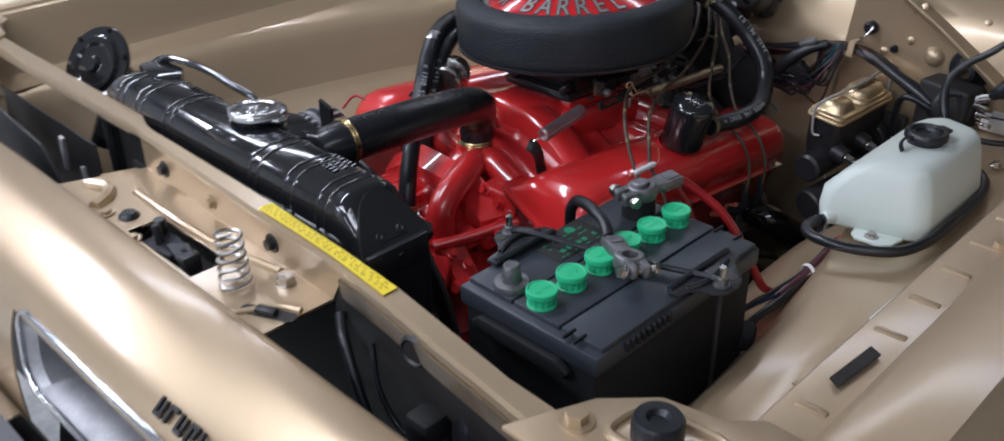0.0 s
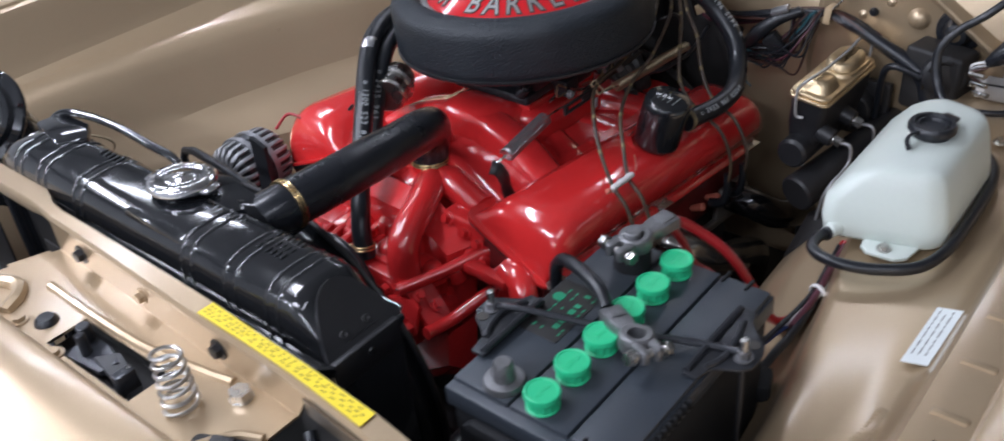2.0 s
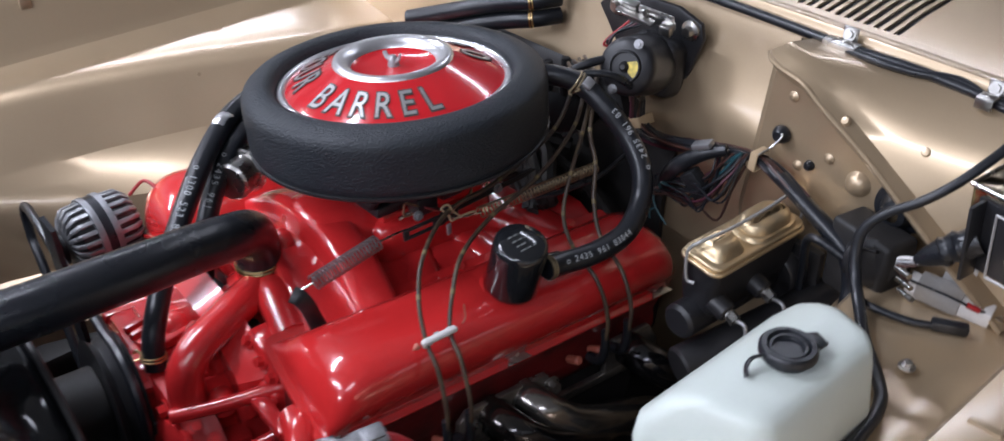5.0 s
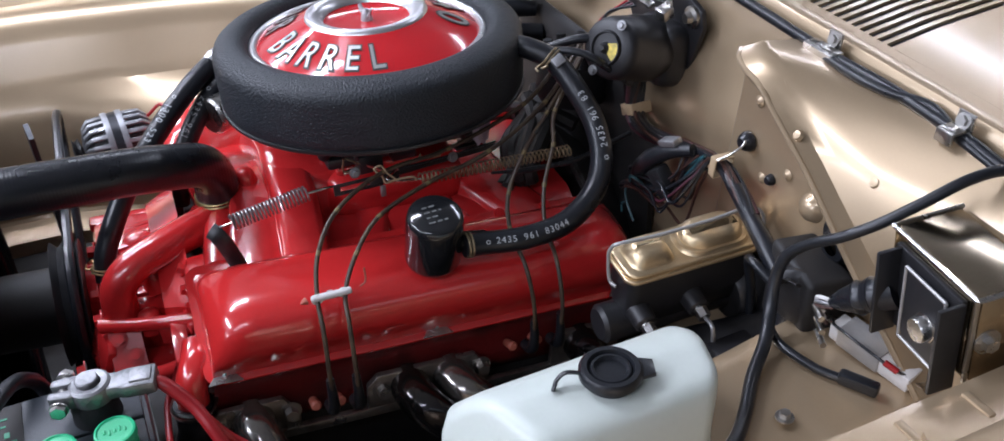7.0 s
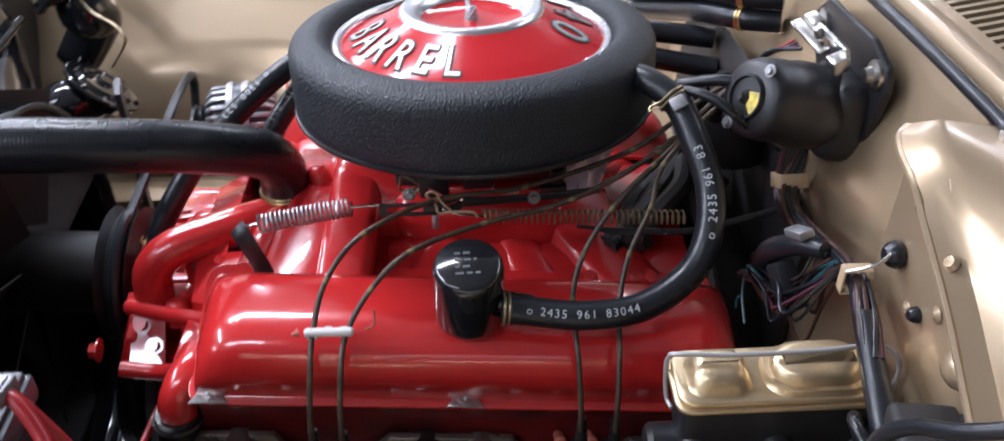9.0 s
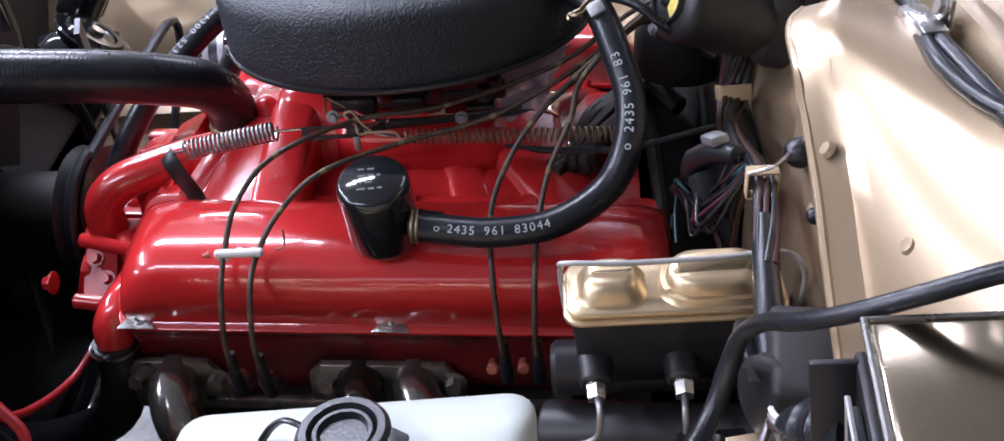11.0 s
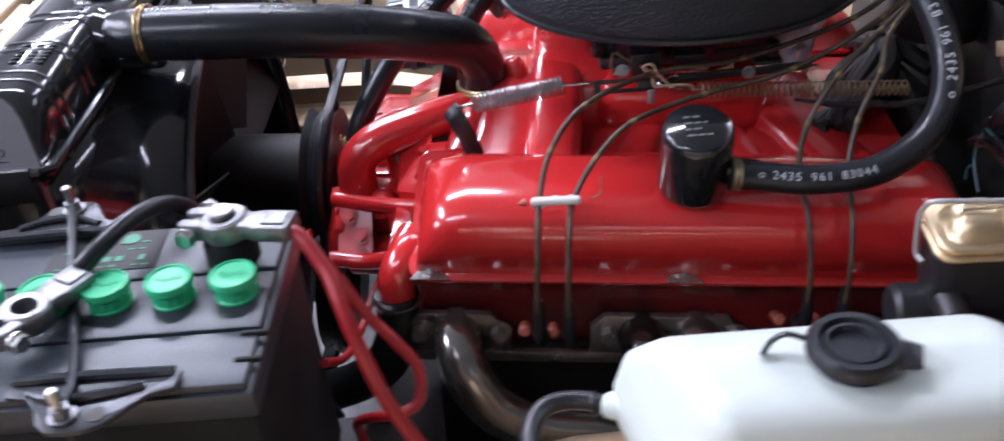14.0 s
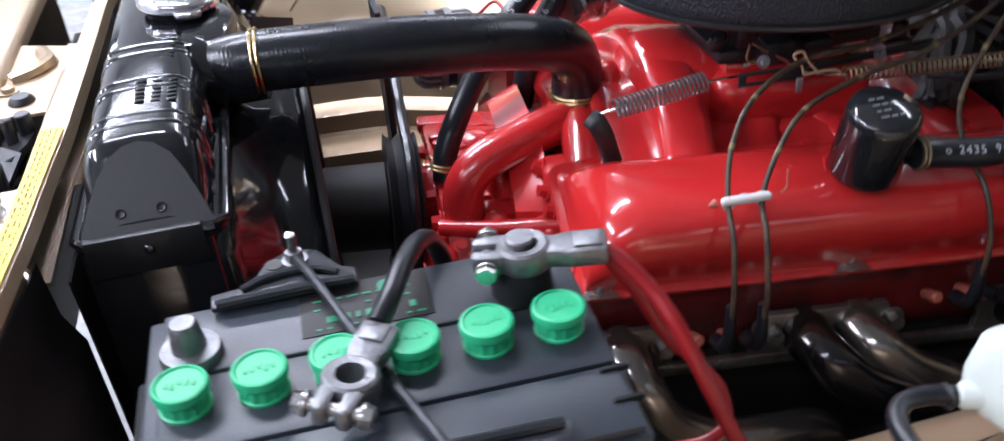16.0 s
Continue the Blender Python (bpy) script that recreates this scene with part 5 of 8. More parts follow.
def lid_text(chars, mid, turn, wide, tall, pitch, out):
    """Letters round the lid's cone; out: their tops point away from the middle."""
    a0 = mid - turn * pitch * (len(chars) - 1) / 2
    slope = V((0.44, 0, 1)).normalized()
    for i, ch in enumerate(chars):
        if ch == " ":
            continue
        a = radians(a0 + turn * pitch * i)
        r = 0.0990
        z = 0.9232
        radial = V((math.cos(a), math.sin(a), 0))
        nrm = (radial * 0.44 + V((0, 0, 1))).normalized()
        x = V((-math.sin(a), math.cos(a), 0)) * (-1 if out else 1)
        m = frame_m(radial * r + V((0, 0, z)) + nrm * 0.0008, x, nrm)
        bm_l, bm_o = nb(), nb()
        put_glyph(bm_o, ch, m @ Matrix.Diagonal((wide, tall, 0.01, 1)) @ Matrix.Translation((0, -0.36, -0.01)), 0.045, 0.02)
        put_glyph(bm_l, ch, m @ Matrix.Translation((0, 0, 0.0005)) @ Matrix.Diagonal((wide, tall, 0.01, 1)) @ Matrix.Translation((0, -0.36, 0.0)), 0.0, 0.02)
        acpart("letter_outline", bm_o, INK, "dark letter outline", lid)
        acpart("letter", bm_l, SILVER_INK, "silver letter", lid)


lid_text("FOUR BARREL", -86.0, 1, 0.033, 0.051, 14.7, False)
lid_text("340", 91.0, -1, 0.050, 0.053, 25.0, True)

# ---------- battery ----------
battery = thing("car_battery", (0.424, 0.192, 0.635), "black car battery with six green filler caps", "battery")
X0, X1, Y0, Y1 = 0.339, 0.508, 0.066, 0.318
bm = nb()
box(bm, ((X0 + X1) / 2, (Y0 + Y1) / 2, 0.725), (X1 - X0 - 0.008, Y1 - Y0 - 0.008, 0.19), 0.004)
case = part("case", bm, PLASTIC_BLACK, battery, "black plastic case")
bm = nb()
box(bm, ((X0 + X1) / 2, (Y0 + Y1) / 2, 0.827), (X1 - X0, Y1 - Y0, 0.020), 0.003)
top = part("lid", bm, LID_PLASTIC_LIT, battery, "black battery lid, lightened for the light on top")
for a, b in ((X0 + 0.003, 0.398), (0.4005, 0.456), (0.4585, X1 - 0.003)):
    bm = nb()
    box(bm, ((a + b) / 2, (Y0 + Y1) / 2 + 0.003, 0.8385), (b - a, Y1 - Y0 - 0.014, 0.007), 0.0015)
    part("lid_panel", bm, LID_PLASTIC_LIT, top)
for k in range(9):
    bm = nb()
    box(bm, (X1 + 0.001, 0.105 + 0.0075 * k, 0.832), (0.006, 0.0042, 0.010), 0.001, seg=1)
    part("lid_tooth", bm, PLASTIC_BLACK, top)
bm = nb()
prism(bm, [(0.362, 0.0), (0.372, 0.008), (0.468, 0.008), (0.482, 0.0), (0.474, -0.008), (0.368, -0.008)], 0, 0.009, at(0, Y0, 0.812, 90, 0, 0), 0.002)
part("hand_hold", bm, PLASTIC_BLACK, case, "moulded hand hold")
for x in (0.470, 0.482):
    part("lid_tab", box(nb(), (x, 0.074, 0.842), (0.003, 0.016, 0.004), 0.001), PLASTIC_BLACK, top)
for x in (0.462, 0.485):
    part("lid_tab", box(nb(), (x, Y1 - 0.006, 0.842), (0.003, 0.016, 0.004), 0.001), PLASTIC_BLACK, top)
bm = nb()
for k, w in enumerate((0.005, 0.003, 0.005, 0.004)):
    box(bm, (0.478 + 0.0058 * k, Y0 + 0.0035, 0.745), (w, 0.0008, 0.008))
tagged(part("date_bars", bm, PAPER, case, "small white unreadable date mark"), kind="stuff")
# lid label
bm = nb()
box(bm, (0.3660, 0.192, 0.8424), (0.044, 0.076, 0.0008), 0.0003)
lab = part("lid_label", bm, BLACK_DEEP, battery, "black label with green print")
random.seed(9)
for r, (x, h) in enumerate(((0.358, 0.0016), (0.366, 0.0016), (0.376, 0.0056), (0.384, 0.0016))):
    y = 0.162
    while y < 0.222:
        w = random.uniform(0.003, 0.007)
        if random.random() < 0.72:
            part("label_bar", box(nb(), (x, y + w / 2, 0.8431), (h, w, 0.0004)), LABEL_GREEN, lab, "unreadable green print")
        y += w + 0.0028
bm = nb()
lathe(bm, [(0, 0.0006), (0.0058, 0.0006), (0.0058, 0)], at(0.354, 0.206, 0.8428), 18)
part("label_mark", bm, LABEL_GREEN, lab, "round green mark")
# six filler caps
for k in range(6):
    y = 0.091 + 0.0405 * k
    bm = nb()
    secs = []
    for r, z, g in ((0.0138, 0.0, 0), (0.0140, 0.0020, 0), (0.0128, 0.0026, 0), (0.0131, 0.0032, 1), (0.0131, 0.0100, 1), (0.0142, 0.0106, 0), (0.0149, 0.0116, 0), (0.0150, 0.0150, 0), (0.0145, 0.0166, 0), (0.0130, 0.0170, 0), (0.0122, 0.0160, 0), (0.004, 0.0160, 0)):
        secs.append([(0.422 + (r - 0.0007 * (g and i % 4 in (2, 3))) * math.cos(math.pi * i / 28), y + (r - 0.0007 * (g and i % 4 in (2, 3))) * math.sin(math.pi * i / 28), 0.8415 + z) for i in range(56)])
    loft(bm, secs)
    fc = part("filler_cap", bm, GREEN, battery, "ribbed green filler cap", 30)
    for q in range(5):
        a = -0.0072 + 0.0036 * q
        part("raised_mark", box(nb(), (0.422 + 0.0012 * math.sin(q * 2.1 + k), y + a, 0.8579), (0.0052 if q % 2 else 0.0038, 0.0016, 0.0008), 0.0003, seg=1), GREEN, fc)
bm = nb()
lathe(bm, [(0, 0.024), (0.0068, 0.024), (0.0080, 0.022), (0.0095, 0.010), (0.0098, 0.007), (0.0165, 0.006), (0.0175, 0.003), (0.0175, 0.0), (0, 0)], at(0.382, 0.093, 0.842), 28)
part("terminal_post", bm, LEAD, battery, "bare lead post")
bm = nb()
lathe(bm, [(0, 0.022), (0.013, 0.022), (0.017, 0.016), (0.018, 0.0), (0, 0)], at(0.382, 0.283, 0.842), 28)
part("post_base", bm, PLASTIC_BLACK, battery, "black terminal base")


def clamp_body(m, parent):
    """A lead clamp: split ring, bolt lugs and cable block along +y."""
    bm = nb()
    lathe(bm, [(0.0095, 0), (0.0092, 0.008), (0.0095, 0.016), (0.0150, 0.0165), (0.0172, 0.015), (0.0180, 0.012), (0.0180, 0.003), (0.0170, 0.0)], m, 28, close=True)
    part("clamp_ring", bm, LEAD, parent)
    for s in (1, -1):
        bm = nb()
        prism(bm, [(s * 0.0025, -0.010), (s * 0.0140, -0.012), (s * 0.0125, -0.030), (s * 0.0100, -0.034), (s * 0.0030, -0.033)], 0.001, 0.0155, m, 0.0025)
        part("clamp_lug", bm, LEAD, parent)
    bm = nb()
    prism(bm, [(-0.0115, 0.011), (0.0115, 0.011), (0.0100, 0.020), (0.0125, 0.028), (0.0125, 0.054), (-0.0125, 0.054), (-0.0125, 0.028), (-0.0100, 0.020)], 0.001, 0.0145, m, 0.0028)
    blk = part("cable_block", bm, LEAD, parent)
    bm = nb()
    box(bm, (0, 0.042, 0.0148), (0.016, 0.018, 0.003), 0.0012, m)
    part("block_cap", bm, LEAD, blk)


def clamp_bolt(bm, m):
    a, b = m @ V((-0.017, -0.024, 0.008)), m @ V((0.017, -0.024, 0.008))
    cyl(bm, a, b, 0.0036, n=12)
    hexbolt(bm, b, b - a, 0.0062, 0.004, 1.1)
    hexbolt(bm, a, a - b, 0.0062, 0.005, 1.1)


pos = thing("battery_clamp", (0.382, 0.283, 0.86), "grey lead clamp on the positive post with a red cable", "battery clamp", "battery clamps")
M = at(0.384, 0.285, 0.862, 3, 0, -14) @ Matrix.Scale(0.88, 4)
clamp_body(M, pos)
bm = nb()
clamp_bolt(bm, M)
part("clamp_bolt", bm, STEEL, pos, "plated clamp bolt")
bm = nb()
cyl(bm, (0.382, 0.283, 0.862), (0.382, 0.283, 0.880), 0.0095, 0.0085, 20, 0.001)
part("post_end", bm, LEAD, pos)

neg = thing("battery_clamp", (0.453, 0.177, 0.85), "grey lead clamp lying loose on the battery", "battery clamp", "battery clamps")
M = at(0.453, 0.176, 0.8555, -4, 6, 62) @ Matrix.Scale(0.84, 4)
clamp_body(M, neg)
bm = nb()
clamp_bolt(bm, M)
part("clamp_bolt", bm, STEEL, neg, "plated clamp bolt")


def cable(name, pts, r, mat, label, category="cable", n=10, group=""):
    bm = nb()
    tube(bm, pts, r, n, 8)
    return tagged(part(name, bm, mat, None, "", 60), label, category, group)


cable("ground_cable", [(0.412, 0.196, 0.863), (0.398, 0.206, 0.869), (0.376, 0.216, 0.871), (0.350, 0.228, 0.866), (0.332, 0.238, 0.853), (0.320, 0.246, 0.825), (0.314, 0.26, 0.74), (0.30, 0.30, 0.60)], 0.0062, RUBBER, "black ground cable over the battery", "cable")
cable("positive_cable", [(0.390, 0.322, 0.869), (0.400, 0.335, 0.866), (0.415, 0.350, 0.850), (0.432, 0.359, 0.835), (0.446, 0.367, 0.815), (0.460, 0.380, 0.780), (0.466, 0.393, 0.752), (0.471, 0.406, 0.730), (0.478, 0.422, 0.7195), (0.487, 0.446, 0.721), (0.489, 0.48, 0.720), (0.482, 0.53, 0.720), (0.474, 0.58, 0.720)], 0.0050, RED_WIRE, "thick red battery cable", "cable")
cable("starter_cable", [(0.390, 0.328, 0.866), (0.396, 0.348, 0.835), (0.400, 0.367, 0.797), (0.408, 0.384, 0.778), (0.416, 0.397, 0.760), (0.430, 0.396, 0.743), (0.434, 0.380, 0.736), (0.424, 0.362, 0.725), (0.404, 0.345, 0.700), (0.38, 0.338, 0.66), (0.37, 0.34, 0.60)], 0.0040, RED_WIRE, "red starter cable looping down beside the battery", "cable")
cable("fusible_lead", [(0.36, 0.318, 0.72), (0.30, 0.318, 0.67), (0.23, 0.318, 0.636), (0.170, 0.325, 0.634), (0.150, 0.338, 0.645), (0.149, 0.352, 0.676)], 0.0036, RED_WIRE, "thin red lead to the engine", "wire")

# hold-down
hold = thing("battery_hold_down", (0.42, 0.195, 0.845), "grey steel battery hold-down with clamp plates and rods", "hold-down")
for sx, edge, yy, kn, kp in ((1, 0.5105, 0.220, 0.66, 0.90), (-1, 0.3345, 0.155, 0.82, 0.55)):
    # outline seen from above: straight back on the lid, lobed tip out over the edge
    tip = [(-0.062, -0.016), (-0.062, -0.003), (-0.040, 0.000), (-0.030, 0.008), (-0.022, 0.020), (-0.010, 0.027), (0.004, 0.028), (0.016, 0.027), (0.027, 0.023), (0.038, 0.012), (0.048, 0.003), (0.064, -0.001), (0.064, -0.016)]
    bm = nb()
    prism(bm, [(edge + sx * o, yy + v * (kn if v < 0 else kp)) for v, o in tip], 0.8440, 0.8475, None, 0.001)
    cl = part("clamp_plate", bm, HOLD, hold, "dark grey pressed clamp plate")
    bm = nb()
    tube(bm, [(edge - sx * 0.014, yy - 0.058 * kn, 0.8480), (edge - sx * 0.014, yy, 0.8490), (edge - sx * 0.014, yy + 0.060 * kp, 0.8480)], 0.0032, 8)
    part("folded_rib", bm, HOLD, cl)
    bm = nb()
    tube(bm, [(edge - sx * 0.004, yy - 0.040 * kn, 0.8478), (edge + sx * 0.002, yy - 0.022 * kn, 0.8490), (edge + sx * 0.004, yy, 0.8495), (edge + sx * 0.001, yy + 0.024 * kp, 0.8490), (edge - sx * 0.004, yy + 0.044 * kp, 0.8478)], 0.0028, 8)
    part("folded_rib", bm, HOLD, cl)
    bm = nb()
    lathe(bm, [(0, 0.0006), (0.0055, 0.0006), (0.0055, 0)], at(edge + sx * 0.016, yy + (0.018 if sx > 0 else -0.013), 0.8475), 16)
    part("plate_hole", bm, INK, cl, "dark hole")
    bx = edge + sx * 0.016
    bm = nb()
    cyl(bm, (bx, yy, 0.66), (bx, yy, 0.850), 0.0024, n=10)
    part("rod", bm, BLACK, hold, "dark slim rod")
    bm = nb()
    cyl(bm, (bx, yy, 0.850), (bx, yy, 0.868), 0.0034, n=12, bev=0.0008)
    part("threaded_end", bm, STEEL, hold, "threaded steel rod end")
    part("nut", hexbolt(nb(), (bx, yy, 0.8478), (0, 0, 1), 0.0058, 0.006, 1.4), LEAD, hold, "grey nut")
bm = nb()
tube(bm, [(0.3185, 0.155, 0.852), (0.345, 0.164, 0.8535), (0.40, 0.183, 0.850), (0.45, 0.200, 0.849), (0.50, 0.217, 0.850), (0.526, 0.220, 0.853)], 0.0030, 8)
part("cross_rod", bm, HOLD, hold, "grey cross rod over the lid")
tray = part("battery_tray", box(nb(), (0.425, 0.192, 0.622), (0.20, 0.28, 0.008), 0.002), BLACK_DEEP)
tagged(tray, "black steel battery tray", "battery tray")

# ---------- radiator ----------
rad = thing("radiator", (-0.018, 0.063, 0.35), "gloss black radiator with a ribbed top tank", "radiator")


def tank_section(x, k, grow=0.0):
    out = []
    for i in range(15):
        a = math.pi * i / 14
        c, s = math.cos(a), math.sin(a)
        yy = 0.0635 + (0.041 + grow) * (abs(c) ** 0.55) * (1 if c > 0 else -1) * (0.82 + 0.18 * k if i not in (0, 14) else 1)
        zz = 0.856 + (0.052 * k + grow) * (s ** 0.6)
        out.append((x, yy, zz))
    return out


bm = nb()
xs = [(-0.297, 0.0), (-0.296, 0.45), (-0.288, 0.78), (-0.272, 0.95), (-0.25, 1.0), (-0.1, 1.0), (0.05, 1.0), (0.205, 1.0), (0.212, 0.97), (0.218, 0.84), (0.228, 0.60), (0.240, 0.34), (0.250, 0.18), (0.251, 0.0)]
loft(bm, [tank_section(x, k) for x, k in xs])
tank = part("top_tank", bm, BLACK_GLOSS, rad, "gloss black ribbed top tank", 50)
for x in (-0.245, -0.197, -0.125, 0.062, 0.126, 0.184):
    for d in (-0.0075, 0.0075):
        bm = nb()
        loft(bm, [tank_section(x + d - 0.0042, 1.0, -0.001), tank_section(x + d - 0.0016, 1.0, 0.0011), tank_section(x + d + 0.0016, 1.0, 0.0011), tank_section(x + d + 0.0042, 1.0, -0.001)], caps=False)
        part("tank_rib", bm, BLACK_GLOSS, tank, "", 60)
bm = nb()
prism(bm, rounded(-0.304, 0.014, 0.257, 0.112, 0.012), 0.848, 0.856, None, 0.002)
part("tank_rim", bm, BLACK_GLOSS, rad, "rolled tank rim")
bm = nb()
tube(bm, [(-0.30, 0.1115, 0.8565), (0.248, 0.1115, 0.8565), (0.2555, 0.105, 0.8565), (0.2555, 0.022, 0.8565), (0.248, 0.0155, 0.8565), (-0.30, 0.0155, 0.8565)], 0.004, 8, smooth=False)
part("rim_bead", bm, BLACK_GLOSS, rad)
bm = nb()
box(bm, (-0.02, 0.063, 0.60), (0.545, 0.06, 0.49))
part("core", bm, BLACK_DEEP, rad, "black finned core")
for x in (-0.299, 0.250):
    part("side_channel", box(nb(), (x, 0.06, 0.60), (0.014, 0.085, 0.50), 0.003), BLACK_GLOSS, rad, "black side channel")
# arched end facet with a folded plate below it
arch = [(0.020, 0.0), (0.023, 0.16), (0.029, 0.40), (0.037, 0.66), (0.046, 0.86), (0.056, 0.97), (0.066, 1.0), (0.076, 0.96), (0.085, 0.84), (0.092, 0.64), (0.099, 0.36), (0.104, 0.14), (0.107, 0.0)]
lo, hi = V((0.2545, 0, 0.858)), V((0.2150, 0, 0.9060))
bm = nb()
loft(bm, [[lo.lerp(hi, h) + V((d, y, 0.7 * d)) for y, h in arch] for d in (-0.003, 0.0008)])
facet = part("end_facet", bm, BLACK, rad, "arched dull black end facet", 30)
for y in (0.048, 0.074):
    bm = nb()
    lathe(bm, [(0, 0.0002), (0.0020, 0.0004), (0.0030, 0.0012), (0.0038, 0.0)], frame_m(lo.lerp(hi, 0.26) + V((0.0008, y, 0.0005)), (0, 1, 0), (0.77, 0, 0.64)), 14)
    part("dimple", bm, BLACK, facet)
bm = nb()
box(bm, (0.2565, 0.060, 0.847), (0.007, 0.076, 0.030), 0.0015)
part("end_plate", bm, BLACK, rad, "folded black end plate")
bm = nb()
lathe(bm, [(0, 0.002), (0.003, 0.0015), (0.004, 0)], at(0.2602, 0.062, 0.850, 0, 90, 0), 12)
part("rivet", bm, BLACK_GLOSS, rad)
bm = nb()
lathe(bm, [(0, 0.0), (0.028, 0.0), (0.028, 0.010), (0.025, 0.012), (0.025, 0.018)], at(-0.018, 0.085, 0.896, -6, 0, 0), 28)
prism(bm, [(-0.045, 0.030), (0.055, 0.030), (0.062, 0.122), (0.0, 0.132), (-0.040, 0.118)], 0.885, 0.905, None, 0.006)
part("filler_neck", bm, BLACK_GLOSS, rad, "raised filler base")
bm = nb()
tube(bm, [(0.052, 0.095, 0.878), (0.058, 0.118, 0.874), (0.062, 0.150, 0.874)], [0.030, 0.026, 0.024], 20)
part("outlet_neck", bm, BLACK_GLOSS, rad, "hose outlet")
marks = [(0.040 + 0.007 * k, 0.062, 0.9065, 0.012) for k in range(7)] + [(0.040 + 0.007 * k, 0.080, 0.9065, 0.010) for k in range(7)]
marks += [(0.127 + 0.0065 * k, 0.064 + 0.011 * r, 0.9085 - 0.001 * r, 0.007) for k in range(6) for r in range(3)] + [(-0.155 + 0.008 * k, 0.082, 0.908, 0.010) for k in range(5)]
for x, y, z, w in marks:
    part("raised_mark", box(nb(), (x, y, z), (0.0035, w, 0.0022), 0.0006, seg=1), BLACK_GLOSS, tank)
bm = nb()
prism(bm, [(-0.285, 0.075), (-0.215, 0.060), (-0.195, 0.088), (-0.225, 0.108), (-0.28, 0.108)], 0.897, 0.9105, None, 0.004)
part("tank_pad", bm, BLACK_GLOSS, rad, "raised pad")
# cap
CM = at(-0.018, 0.086, 0.910, -6, 0, 15)
bm = nb()
lathe(bm, [(0.031, 0.0), (0.034, 0.002), (0.0345, 0.008), (0.032, 0.0105), (0.024, 0.0115), (0.022, 0.0105), (0.014, 0.0105), (0.012, 0.0125), (0, 0.013)], CM, 40)
cap = part("cap", bm, CHROME, rad, "bright stamped cap with two ears", 50)
for s in (1, -1):
    bm = nb()
    prism(bm, [(0.026, -0.013), (0.040, -0.010), (0.043, 0.0), (0.040, 0.010), (0.026, 0.013)], 0.0, 0.006, CM @ rot(0, 0, 0 if s > 0 else 180), 0.002)
    part("ear", bm, CHROME, cap)
for k in range(14):
    a = 2 * math.pi * k / 14
    part("stamped_mark", box(nb(), (0.0275, 0, 0.0117), (0.005, 0.0022, 0.001), 0.0003, CM @ rot(0, 0, math.degrees(a)), seg=1), STEEL, cap)
part("stamped_mark", box(nb(), (0, 0, 0.0135), (0.010, 0.005, 0.0016), 0.0004, CM, seg=1), STEEL, cap)
# overflow pipe
cable("overflow_pipe", [(-0.040, 0.104, 0.888), (-0.074, 0.114, 0.897), (-0.12, 0.114, 0.901), (-0.168, 0.115, 0.904), (-0.220, 0.113, 0.904), (-0.262, 0.106, 0.902), (-0.284, 0.096, 0.892), (-0.302, 0.086, 0.86)], 0.0048, BLACK_GLOSS, "black overflow pipe beside the radiator tank", "pipe")

rad.location.z -= 0.012

# shroud
shroud = thing("fan_shroud", (-0.02, 0.15, 0.4), "black fan shroud behind the radiator", "fan shroud")
bm = nb()
secs = []
for u, y in ((0.0, 0.100), (0.35, 0.115), (0.75, 0.135), (1.0, 0.155), (1.0, 0.175)):
    s = []
    for i in range(40):
        a = 2 * math.pi * (i + 0.5) / 40
        c, sn = math.cos(a), math.sin(a)
        k = 1 / max(abs(c) / 0.272, abs(sn) / 0.235)
        r = k * (1 - u) + 0.232 * u
        s.append((-0.02 + r * c, y, 0.605 + r * sn))
    secs.append(s)
loft(bm, secs, caps=False)
sh = part("shroud_shell", bm, BLACK_GLOSS, shroud, "", 60)
m = sh.modifiers.new("thick", "SOLIDIFY")
m.thickness = 0.003
bm = nb()
tube(bm, [(-0.02 + 0.233 * math.cos(a), 0.176, 0.605 + 0.233 * math.sin(a)) for a in np.linspace(0, 2 * math.pi, 49)], 0.0035, 8, smooth=False, caps=False)
part("rear_rim", bm, BLACK, shroud, "rolled round rim")
bm = nb()
box(bm, (-0.02, 0.101, 0.838), (0.545, 0.006, 0.018), 0.002)
part("top_flange", bm, BLACK_GLOSS, shroud, "flat mounting flange")
for x in (-0.25, 0.21):
    part("flange_bolt", hexbolt(nb(), (x, 0.104, 0.838), (0, 1, 0), 0.006, 0.005), BLACK, shroud)

# ---------- hoses ----------
UP = [(0.055, 0.112, 0.866), (0.066, 0.142, 0.872), (0.070, 0.200, 0.871), (0.066, 0.250, 0.866), (0.057, 0.300, 0.857), (0.041, 0.350, 0.844), (0.018, 0.395, 0.825), (-0.008, 0.426, 0.803), (-0.026, 0.440, 0.775), (-0.031, 0.441, 0.748), (-0.032, 0.441, 0.727)]
hose = thing("radiator_hose", (0.0, 0.3, 0.85), "thick black upper radiator hose", "hose")
bm = nb()
tube(bm, UP, 0.0252, 24, 10)
part("hose_body", bm, HOSE_RING, hose, "", 60)


def wire_clamp(p, d, r, parent, mat=BRASS):
    bm = nb()
    m, _ = axis_m(p, V(p) + V(d))
    for off in (-0.002, 0.002):
        tube(bm, [m @ V((r * math.cos(a), r * math.sin(a), off)) for a in np.linspace(0, 2 * math.pi, 28)], 0.0014, 6, smooth=False)
    tube(bm, [m @ V((r, 0.0, -0.002)), m @ V((r + 0.009, 0.004, -0.004)), m @ V((r + 0.012, 0.0, 0.0))], 0.0014, 6)
    tube(bm, [m @ V((r, 0.0, 0.002)), m @ V((r + 0.009, -0.006, 0.004)), m @ V((r + 0.012, -0.006, 0.0))], 0.0014, 6)
    part("wire_clamp", bm, mat, parent, "brassy wire hose clamp")


